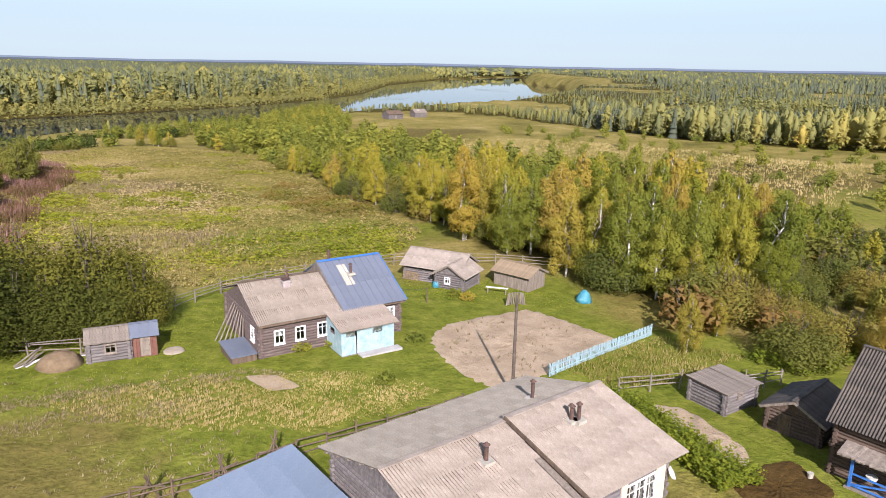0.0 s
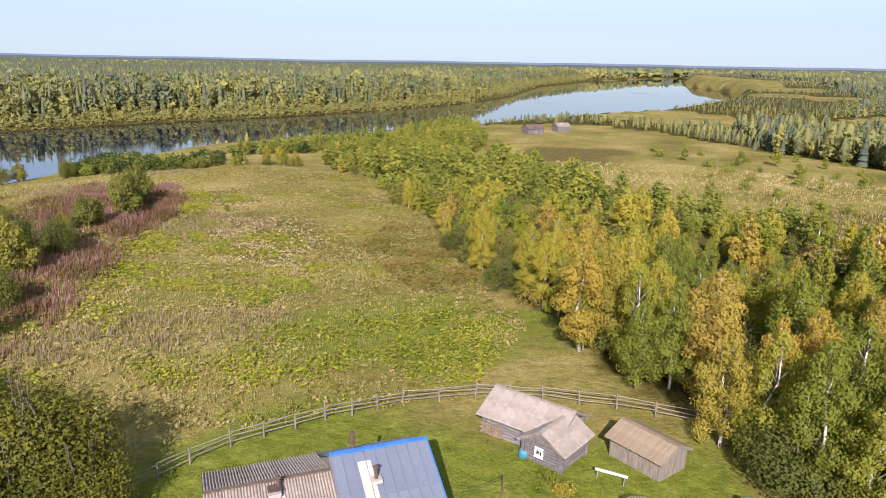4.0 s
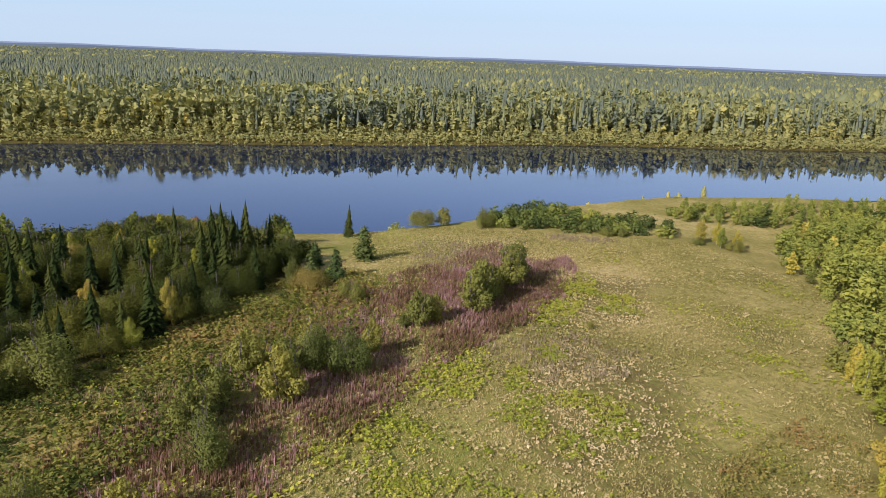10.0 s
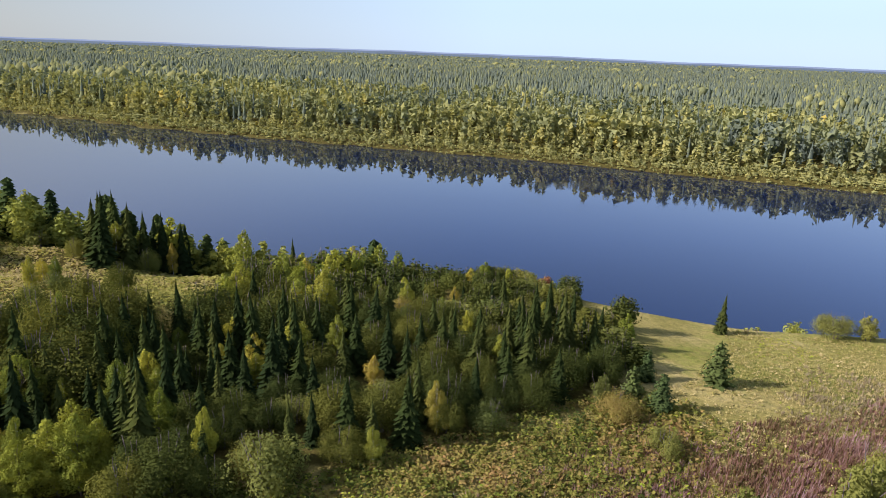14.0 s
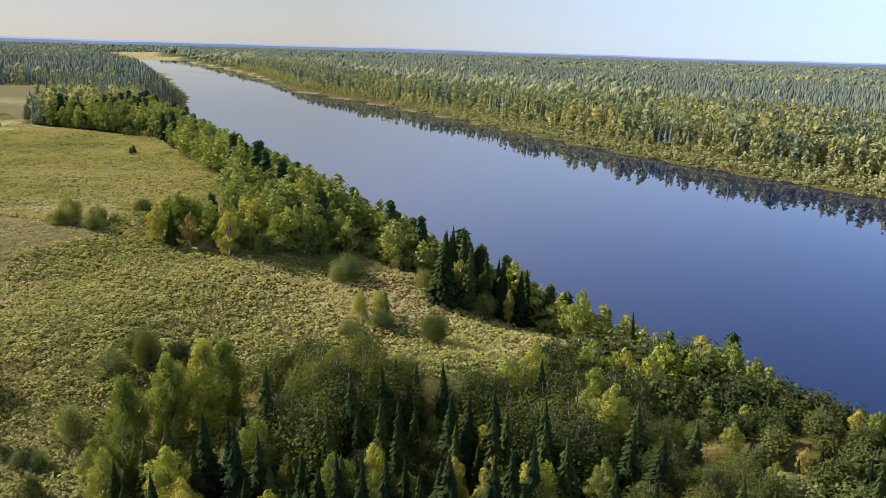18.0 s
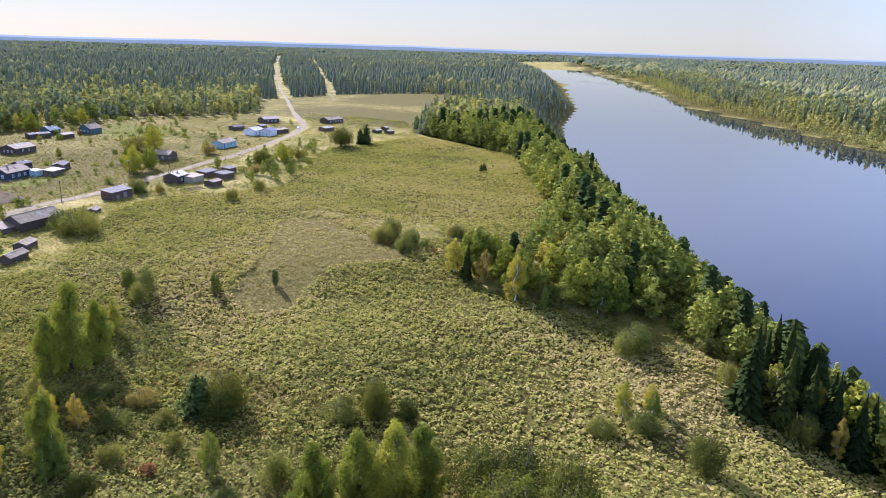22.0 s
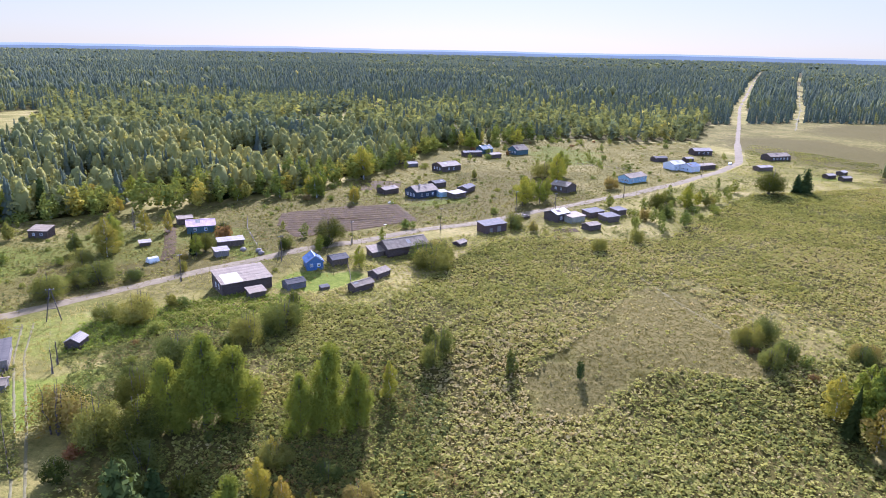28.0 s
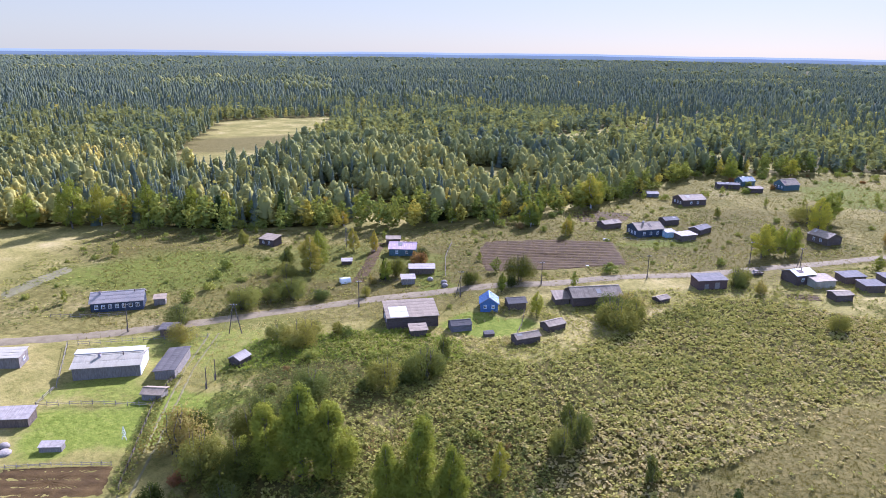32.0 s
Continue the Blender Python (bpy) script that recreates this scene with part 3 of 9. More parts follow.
def inside(poly, x, y):
    c = np.zeros(np.shape(x), bool)
    for (ax, ay), (bx, by) in zip(poly, poly[1:] + poly[:1]):
        if ay != by:
            c ^= ((ay > y) != (by > y)) & (x < (bx - ax) * (y - ay) / (by - ay) + ax)
    return c


def axis_steps(lo, hi, fine):
    """Fine steps between lo and hi, that grow outwards to 4950 m."""
    mid = list(np.arange(lo, hi + .1, fine))
    out, step, v = [], fine, hi
    while v < 4950:
        step *= 1.09
        v = min(v + step, 4950)
        out.append(v)
    back, step, v = [], fine, lo
    while v > -4950:
        step *= 1.09
        v = max(v - step, -4950)
        back.append(v)
    return np.array(back[::-1] + mid + out)


# ground cover: centre, half sizes, turn in degrees, strength
LUSH = [(-14, -18, 15, 9, 40, .9), (-24, -34, 6, 32, -42, .8), (-6, 53, 26, 22, 30, 1.0), (18, 43, 13, 15, 0, 1.0), (26, 48, 9, 8, 0, .9), (-32, 44, 16, 12, 10, .75), (-50, -110, 12, 8, 40, 1.2), (-14, -22, 18, 12, 40, .62), (-20, -36, 7, 34, -42, .7), (4, -30, 12, 9, 40, .6), (-24, -80, 16, 8, 40, .7), (-112, -366, 22, 40, 8, 1.4), (-20, -130, 8, 14, 30, .8), (-62, -215, 20, 7, 30, .8), (-5, -140, 12, 16, 30, .6), (-15, 92, 22, 12, 30, .75), (-250, -332, 14, 7, 20, .7), (60, -90, 42, 26, 50, .75), (26, -126, 36, 26, 40, .55), (-140, 165, 22, 40, 35, .42), (-50, 100, 10, 30, 32, .5), (95, 130, 40, 25, 30, .5), (0, -60, 34, 22, 40, .5), (-90, 0, 20, 40, 0, .45), (-48, 120, 40, 62, 32, .32)]
DRY = [(0, -128, 66, 38, 40, .62), (-88, -232, 48, 62, 10, .62), (-20, -190, 40, 40, 30, .55), (-56, 138, 9, 32, 38, .75), (-84, 172, 14, 20, 40, .6), (-34, 100, 6, 20, 30, .45), (-58, 142, 16, 30, 50, .6), (-28, 130, 10, 9, 0, .8), (-135, -75, 22, 32, -20, .3), (-400, -590, 110, 80, 30, .9), (-285, -430, 60, 110, 20, .9), (70, 165, 40, 36, 20, .8), (-60, -190, 26, 22, 40, .6), (-90, -270, 40, 40, 0, .6), (260, -330, 120, 60, 55, .8), (90, -640, 40, 120, 10, .8), (-8, 280, 25, 30, 0, .8), (150, 450, 90, 22, 30, .9), (-28, 28, 20, 6, 25, .5), (10, -190, 30, 20, 0, .5), (100, -100, 30, 30, 0, .5)]


def blots(x, y, rows):
    out = np.zeros(x.shape)
    x, y = x + 3.2 * np.sin(y * .21 + 1) + 2.2 * np.sin(x * .33 + y * .11), y + 3.2 * np.sin(x * .19 + 2) + 2.0 * np.sin(y * .37 - x * .13)
    for cx, cy, rx, ry, turn, k in rows:
        c, s = math.cos(radians(turn)), math.sin(radians(turn))
        u, v = ((x - cx) * c + (y - cy) * s) / rx, ((y - cy) * c - (x - cx) * s) / ry
        out = np.maximum(out, k * (1 - sstep(.55, 1.25, np.hypot(u, v))))
    return out


# open land round the village; all land outside it is wood
OPEN_LAND = [(128, -119), (90, -137), (67, -158), (41, -178), (6, -211), (-14, -265), (-30, -373), (-109, -453), (-161, -458), (-205, -480), (-230, -600), (-324, -663), (-442, -671), (-491, -615), (-347, -450), (-275, -330), (-290, -225), (-246, -135), (-236, -101), (-215, -40), (-205, 10), (-200, 60), (-190, 100), (-185, 140), (-180, 170), (-175, 205), (-165, 240), (-150, 285), (-120, 330), (-60, 385), (0, 410), (30, 380), (62, 330), (96, 270), (140, 232), (190, 200), (220, 150), (200, 60), (190, -60)]
CLEARINGS = [[(436.9, -420.2), (388.5, -527.0), (283.3, -408.8), (209.9, -296.1), (179.2, -223.3), (183.4, -188.3), (226.1, -202.7), (322.5, -297.2)], [(124.0, -425.0), (74.0, -432.0), (45.2, -708.6), (60.7, -735.0), (90.6, -687.0)], [(80, 400), (140, 430), (260, 600), (230, 620), (120, 470)], [(150, 380), (260, 430), (330, 520), (300, 540), (200, 450)]]
ROAD = [(95, 40), (60, -8), (29, -46), (14, -66), (0, -91), (-15, -109), (-42, -139), (-72, -173), (-101, -201), (-125, -231), (-151, -262), (-174, -297), (-195, -332), (-214, -371), (-232, -470), (-254, -579), (-305, -835), (-495, -1658), (-700, -2500)]
POWERLINE = [(-250, -400), (-300, -580), (-372, -835), (-590, -1658), (-820, -2500)]


GULLY_WOOD = [(-88, 64), (-93, 79), (-105, 100), (-113, 114), (-121, 128), (-130, 124), (-150, 121), (-182, 116), (-192, 92), (-185, 66), (-160, 58), (-150, 46), (-141, 34), (-139, 14), (-126, 10), (-112, 11), (-101, 16), (-94, 36), (-88, 50)]
BELT = [(4, 86), (13, 73), (20, 66), (30, 57), (34, 70), (46, 90), (52, 108), (47, 130), (38, 158), (22, 182), (2, 215), (-15, 250), (-30, 262), (-52, 250), (-64, 222), (-46, 188), (-38, 172), (-28, 160), (-16, 124), (-7, 108), (0, 98)]


def patchy(x, y, s, seed):
    return np.sin(x * s + seed + 1.7 * np.sin(y * s * .7 + seed)) * np.sin(y * s * 1.1 + 2.3 * seed + 1.3 * np.sin(x * s * .6))


def wooded(x, y):
    dn, df = banks(x, y)
    w = ((dn > 5) & ~inside(OPEN_LAND, x, y)) | (df > 5)
    w |= (dn < -250) & (df < -250) & (np.hypot(x, y) > 1500)
    for c in CLEARINGS:
        w &= ~inside(c, x, y)
    d1, _ = line_dist(x, y, ROAD)
    d2, _ = line_dist(x, y, POWERLINE)
    w &= ~((dn > 5) & (y < -110) & (np.hypot(x, y) < 470) & (patchy(x, y, .028, 11.) + .5 * patchy(x, y, .07, 4.) > .72))
    return w & (d1 > 7.5) & ~((d2 < 5.5) & (dn > 5))


gx, gy = axis_steps(-380, 110, 3.6), axis_steps(-560, 310, 3.6)
X, Y = np.meshgrid(gx, gy)
Zg = height(X.ravel(), Y.ravel())
nx, ny = len(gx), len(gy)
i, j = np.meshgrid(np.arange(nx - 1), np.arange(ny - 1))
q = (j * nx + i).ravel()
ground = new("ground", np_mesh("ground", np.c_[X.ravel(), Y.ravel(), Zg], np.c_[q, q + 1, q + nx + 1, q + nx], M["ground"], True))
cover = ground.data.color_attributes.new("cover", "FLOAT_COLOR", "POINT")
wood = wooded(X.ravel(), Y.ravel()).astype(float)
gn, gf = banks(X.ravel(), Y.ravel())
spit = (gn > 0) & (gn < 75) & (Y.ravel() > 1020) & (Y.ravel() < 1900)
glade = (patchy(X.ravel(), Y.ravel(), .016, 9.) > .5) & (Y.ravel() > 260) & (X.ravel() > -60) & (Y.ravel() < 1500)
wood = np.where(spit | glade, 0, wood)
wood = np.maximum(wood, ((gf > -14) & (gf < 60)) * .95)
wood = np.maximum(wood, ((gn > -14) & (gn < 30) & ((Y.ravel() < -250) | (Y.ravel() > 330)) & ~spit) * .95)
WEED_FIELD = [(-130.8, 5.4), (-115, 1.3), (-101.5, -22.2), (-96.8, -40.9), (-90.2, -58.4), (-60, -60), (-58, -88), (-72, -96), (-80, -122), (-92, -165), (-108, -172), (-128, -172), (-150, -180), (-176, -225), (-200, -272), (-272, -312), (-291, -226), (-250, -138), (-240, -102), (-200, -60), (-181.3, -64.2), (-173, -48.8), (-192.4, -24.1), (-209.2, 0.7), (-222.8, 42), (-192.7, 56.9), (-160, 54), (-142, 38.1), (-135, 21.6)]
SHORT_GRASS = [[(-112, -64.2), (-119.9, -78.6), (-127.8, -92.5), (-137.0, -122.9), (-151.5, -124.8), (-158.7, -102.8), (-165.2, -75.8), (-160.6, -71), (-142.9, -74.1), (-131.1, -65), (-124.2, -54), (-113.8, -53.3)], [(-140.8, -139.7), (-155.5, -133.6), (-184.6, -103.3), (-180.6, -85.0), (-168.6, -80.5), (-163.1, -118.1)]]
WX, WY = X.ravel() + 3 * np.sin(Y.ravel() * .31) + 2 * np.sin(X.ravel() * .5 + Y.ravel() * .2), Y.ravel() + 3 * np.sin(X.ravel() * .27 + 1) + 2 * np.sin(Y.ravel() * .6)
SHORT = np.maximum(inside(SHORT_GRASS[0], WX, WY), .6 * inside(SHORT_GRASS[1], WX, WY)).astype(float)
wood = np.maximum(wood, .95 * inside(GULLY_WOOD, X.ravel(), Y.ravel()))
wood = np.maximum(wood, .6 * inside(BELT, X.ravel(), Y.ravel()))
# floor colour in the weed field is painted shade for gaps between leaves
wood = np.maximum(wood, .66 * inside(WEED_FIELD, X.ravel(), Y.ravel()) * (1 - SHORT))
VILLAGE = [(128, -115), (90, -133), (60, -155), (36, -172), (0, -204), (-16, -262), (-34, -370), (-110, -446), (-200, -460), (-212, -372), (-150, -250), (-70, -165), (-30, -100), (20, -50), (60, -20)]
for rank in ([(-40, -30), (-100, -30), (-128, 14), (-100, 20), (-88, 60), (-60, 58), (-46, 0)], [(-14, -76), (-40, -92), (-70, -92), (-100, -50), (-96, -20), (-60, -30), (-34, -34), (-20, -56)]):
    wood = np.maximum(wood, .56 * inside(rank, X.ravel(), Y.ravel()))
wood = np.maximum(wood, .45 * inside([(-200, -470), (-232, -600), (-324, -663), (-442, -671), (-491, -615), (-347, -450), (-290, -340)], X.ravel(), Y.ravel()))
# floor colour here stands in for shade among the backlit village grass
wood = np.maximum(wood, .46 * inside(VILLAGE, X.ravel(), Y.ravel()))
lush = np.maximum(blots(X.ravel(), Y.ravel(), LUSH), .42 * inside(WEED_FIELD, X.ravel(), Y.ravel()) * (1 - SHORT))
cover.data.foreach_set("color", np.c_[lush, np.maximum(blots(X.ravel(), Y.ravel(), DRY), .85 * SHORT), wood, np.ones(nx * ny)].astype(np.float32).ravel())
tagged(ground, "rolling autumn meadow of yellow-green grass above a river", "ground", kind="structure")


def ribbon(name, line, width, mat, lift, label, category, step=3.0, waver=0.25, kind="structure", seed=1):
    """A strip of ground laid along a line, draped over the land."""
    rng = np.random.default_rng(seed)
    pts = [np.array(line[0], float)]
    for a, b in zip(line[:-1], line[1:]):
        a, b = np.array(a, float), np.array(b, float)
        n = max(1, int(np.hypot(*(b - a)) / step))
        pts += [a + (b - a) * k / n for k in range(1, n + 1)]
    pts = np.array(pts)
    for _ in range(6):
        pts[1:-1] = (pts[:-2] + 2 * pts[1:-1] + pts[2:]) / 4
    d = np.gradient(pts, axis=0)
    d /= np.hypot(d[:, 0], d[:, 1])[:, None]
    nrm = np.c_[-d[:, 1], d[:, 0]]
    rows = []
    for s in (-1, -.6, -.2, .2, .6, 1):
        w = width / 2 * s + (rng.normal(0, waver, len(pts)) if abs(s) == 1 else 0)
        p = pts + nrm * (w if np.ndim(w) == 0 else w[:, None])
        rows.append(np.c_[p, height(p[:, 0], p[:, 1]) + (lift if abs(s) < 1 else -.05)])
    v, n = np.concatenate(rows), len(pts)
    f = np.concatenate([np.c_[np.arange(n - 1), np.arange(1, n), np.arange(1, n) + n, np.arange(n - 1) + n] + k * n for k in range(5)])
    return tagged(new(name, np_mesh(name, v, f, mat, True)), label, category, kind=kind)


def patch(name, poly, mat, lift, label, category, cell=0.8, relief=0.0, furrow=0.0, turn=0.0, kind="structure", seed=3):
    """A bed of ground inside a round-about polygon, in rings out to an uneven edge, draped over the land."""
    rng = np.random.default_rng(seed)
    P = np.array(poly + poly[:1], float)
    rim = np.concatenate([a + (b - a) * np.arange(n)[:, None] / n for a, b in zip(P[:-1], P[1:]) for n in [max(2, int(np.hypot(*(b - a)) / cell))]])
    for _ in range(3):
        rim = (np.roll(rim, 1, 0) + 2 * rim + np.roll(rim, -1, 0)) / 4
    mid, n = rim.mean(0), len(rim)
    rim = mid + (rim - mid) * (1 + rng.normal(0, .012, (n, 1)))
    rings = max(6, int(np.hypot(*(rim - mid).T).mean() / cell))
    V = [np.r_[mid, 0]]
    for r in range(1, rings + 1):
        p = mid + (rim - mid) * r / rings
        V += list(np.c_[p, np.full(n, float(r == rings))])
    V = np.array(V)
    a, b = V[:, 0], V[:, 1]
    c, s = math.cos(radians(turn)), math.sin(radians(turn))
    z = height(a, b) + lift + rng.uniform(-relief, relief, len(a)) + furrow * np.sin((b * c - a * s) * 2 * math.pi / (4 * cell))
    z = np.where(V[:, 2] > 0, height(a, b) - .06, z)
    k = np.arange(n)
    tri = [np.c_[np.zeros(n, int), 1 + k, 1 + (k + 1) % n]]
    for r in range(rings - 1):
        p, q = 1 + r * n + k, 1 + r * n + (k + 1) % n
        tri += [np.c_[p, p + n, q + n], np.c_[p, q + n, q]]
    return tagged(new(name, np_mesh(name, np.c_[a, b, z], np.concatenate(tri), mat, True)), label, category, kind=kind)


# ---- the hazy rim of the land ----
def ridge(name, radius, top, label, haze_tone):
    """A low far ridge all round, seen only as a band under the sky; its haze is an emitted colour."""
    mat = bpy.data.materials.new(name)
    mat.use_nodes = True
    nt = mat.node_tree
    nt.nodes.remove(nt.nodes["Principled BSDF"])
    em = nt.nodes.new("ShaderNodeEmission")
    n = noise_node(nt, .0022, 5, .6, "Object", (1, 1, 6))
    r = ramp_node(nt, [(0.3, tuple(c * .9 for c in haze_tone)), (0.7, tuple(c * 1.1 for c in haze_tone))])
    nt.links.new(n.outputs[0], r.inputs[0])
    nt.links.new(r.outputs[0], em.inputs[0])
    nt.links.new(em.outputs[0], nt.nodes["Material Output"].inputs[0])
    k = np.arange(720)
    a = k * 2 * math.pi / 720
    az = np.degrees(a)
    z = np.interp(az, [0, 60, 120, 180, 220, 270, 320, 360], top) + 2.5 * np.sin(a * 9 + 1) + 1.6 * np.sin(a * 23 + 2) + .8 * np.sin(a * 61)
    x, y = -radius * np.sin(a), radius * np.cos(a)
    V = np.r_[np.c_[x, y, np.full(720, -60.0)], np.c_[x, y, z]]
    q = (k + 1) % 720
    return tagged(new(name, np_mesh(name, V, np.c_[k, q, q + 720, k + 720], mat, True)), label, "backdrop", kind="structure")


# both bands glow, with the blue of distance haze painted in
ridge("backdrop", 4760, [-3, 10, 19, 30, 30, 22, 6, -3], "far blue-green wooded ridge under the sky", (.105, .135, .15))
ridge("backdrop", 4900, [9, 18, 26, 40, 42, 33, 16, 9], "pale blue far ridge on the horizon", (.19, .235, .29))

# ---- river ----
wx, wy = np.arange(-3200, 3201, 100.0), np.arange(-4000, 4001, 100.0)
WX, WY = np.meshgrid(wx, wy)
i, j = np.meshgrid(np.arange(len(wx) - 1), np.arange(len(wy) - 1))
q = (j * len(wx) + i).ravel()
n = len(wx)
F = np.c_[q, q + 1, q + n + 1, q + n]
cx, cy = WX.ravel()[F].mean(1), WY.ravel()[F].mean(1)
dn, df = banks(cx, cy)
F = F[(dn < 110) & (df < 110)]
used, F = np.unique(F, return_inverse=True)
river = new("river", np_mesh("river", np.c_[WX.ravel()[used], WY.ravel()[used], np.full(len(used), WATER_Z)], F.reshape(-1, 4), M["water"]))
tagged(river, "broad calm dark river reflecting sky and wooded bank", "river", kind="structure")

# ---- roads and beds ----
ribbon("road", ROAD[:15], 5.2, M["gravel"], .12, "pale gravel village road with soft grassy edges", "road")
ribbon("forest_road", ROAD[14:], 3.6, M["gravel"], .12, "straight gravel road running on through the forest", "road")
ribbon("track", [(4.5, -64.5), (-6, -49), (-17.5, -36), (-28, -24), (-38, -12), (-46, -2)], .55, M["track_dirt"], .05, "pale dirt wheel rut in mown grass", "track", 1.5, .12)
ribbon("track", [(6.3, -63), (-4.4, -48), (-16, -34.8), (-26.6, -22.8), (-36.6, -10.8), (-44.6, -.8)], .55, M["track_dirt"], .05, "pale dirt wheel rut in mown grass", "track", 1.5, .12, seed=2)
ribbon("path", [(-127, -168), (-138, -140), (-150, -112), (-161, -90), (-173.6, -65.1), (-182.1, -51.7), (-185.6, -30.9)], .5, M["track_dirt"], .03, "narrow trodden path through a field of tall weeds", "path", 2.0, .15)
ribbon("powerline_cutting", POWERLINE[1:4], 1.1, M["track_dirt"], .08, "pale grassy cutting through the forest", "cutting", 10, 1.5)
patch("garden_bed", [(-1.2, 52.3), (-.6, 55.6), (2, 58.4), (8.2, 62.2), (12, 58.5), (15, 55.0), (10, 49.5), (5.5, 44.5), (3, 44.3), (.4, 48)], M["soil"], .05, "bare raked potato plot of pale dry soil", "plot", .5, .05)
patch("garden_bed", [(14.0, 43.3), (16.3, 42.7), (18.3, 37.6), (17.7, 35.2), (16.1, 34.8), (15.2, 37.6), (14.3, 40.2)], M["soil"], .06, "narrow dug garden bed beside log sheds", "plot", .35, .05, .04, 60)
patch("garden_bed", [(15.5, 34.5), (20.5, 36.8), (21.5, 33), (16, 30)], M["soil_dark"], .06, "dark dug soil by the porch", "plot", .35, .06)
PLOUGHED = [(-14.7, -161), (-9.3, -177), (-29, -197), (-48.6, -205), (-63, -181.5), (-44.6, -161.8), (-28.5, -145.5)]
patch("garden_bed", PLOUGHED, M["soil_dark"], .2, "large ploughed field of dark brown soil", "plot", .8, .05, .16, 30)
ribbon("garden_bed", [(1.0, -115.5), (8, -129), (15.5, -141.5), (23.8, -155)], 4.2, M["soil_dark"], .16, "long narrow bed of dug brown soil", "plot", 1.0, .2)
patch("garden_bed", [(-13.4, -2.4), (-29.2, -14.6), (-35.6, -8), (-22, 4)], M["soil_dark"], .06, "dark ploughed vegetable plot behind a fence", "plot", .6, .05, .05, 35)
patch("garden_bed", [(-16.5, -238), (-17.8, -254), (-36.8, -260), (-39.7, -245), (-26.5, -227)], M["soil_dark"], .07, "ploughed plot behind village sheds", "plot", 1.0, .05, .06, 30)
patch("garden_bed", [(80.8, -46), (92.4, -73), (85, -72), (77, -54), (73.7, -43)], M["track_dirt"], .06, "old bare patch in rough grass", "plot", 1.0, .05)
patch("garden_bed", [(-112, -181), (-121, -186), (-123, -181), (-114, -176)], M["soil_dark"], .06, "small vegetable bed by dark sheds", "plot", .6, .05, .05, 30)
patch("bare_ground", [(-14.2, 45.6), (-11.4, 43.0), (-9, 43.8), (-11.5, 46)], M["soil"], .03, "trodden pale earth by the log house", "ground", .4, .02)

# ---- buildings ----
house_rng = np.random.default_rng(77)


class Sides:
    """Places on the four walls of a building: u along the wall to the right as seen from outside, n outwards, z up."""

    def __init__(self, L, W):
        self.L, self.W = L, W
        self.length = {"front": L, "back": L, "left": W, "right": W}

    def at(self, side, u, n, z):
        if side == "front":
            return (u, -self.W / 2 - n, z)
        if side == "back":
            return (-u, self.W / 2 + n, z)
        if side == "left":
            return (-self.L / 2 - n, -u, z)
        return (self.L / 2 + n, u, z)

    def box(self, g, side, u0, u1, n0, n1, z0, z1):
        a, b = self.at(side, u0, n0, z0), self.at(side, u1, n1, z1)
        return g.box(min(a[0], b[0]), max(a[0], b[0]), min(a[1], b[1]), max(a[1], b[1]), z0, z1)


def spans(lo, hi, holes):
    """What is left of lo..hi when the holes are taken out."""
    out, at = [], lo
    for a, b in sorted(holes):
        if a > at:
            out.append((at, min(a, hi)))
        at = max(at, b)
    if at < hi:
        out.append((at, hi))
    return [s for s in out if s[1] - s[0] > .03]


def relief_wall(root, S, side, us, zs, holes, bulge, mat, thick=.14):
    """One solid wall on a grid of u and z, with openings left out; bulge(i, j) pushes its outer points out."""
    def open_at(u, z):
        return any(c - w / 2 < u < c + w / 2 and z0 < z < z0 + h for c, z0, w, h in holes)
    nu, nz = len(us) - 1, len(zs) - 1
    solid = {(i, j) for i in range(nu) for j in range(nz) if not open_at((us[i] + us[i + 1]) / 2, (zs[j] + zs[j + 1]) / 2)}
    index, g = {}, Geo()

    def vert(i, j, k):
        if (i, j, k) not in index:
            index[i, j, k] = len(g.v)
            g.v.append(S.at(side, us[i], bulge(i, j) if k else -thick, zs[j]))
        return index[i, j, k]
    for i, j in sorted(solid):
        g.f.append((vert(i, j, 1), vert(i + 1, j, 1), vert(i + 1, j + 1, 1), vert(i, j + 1, 1)))
        g.f.append((vert(i, j, 0), vert(i, j + 1, 0), vert(i + 1, j + 1, 0), vert(i + 1, j, 0)))
        for di, dj, p, q in ((-1, 0, (i, j), (i, j + 1)), (1, 0, (i + 1, j), (i + 1, j + 1)), (0, -1, (i, j), (i + 1, j)), (0, 1, (i, j + 1), (i + 1, j + 1))):
            if (i + di, j + dj) not in solid:
                g.f.append((vert(*p, 1), vert(*q, 1), vert(*q, 0), vert(*p, 0)))
    return part("wall", g, mat, root)


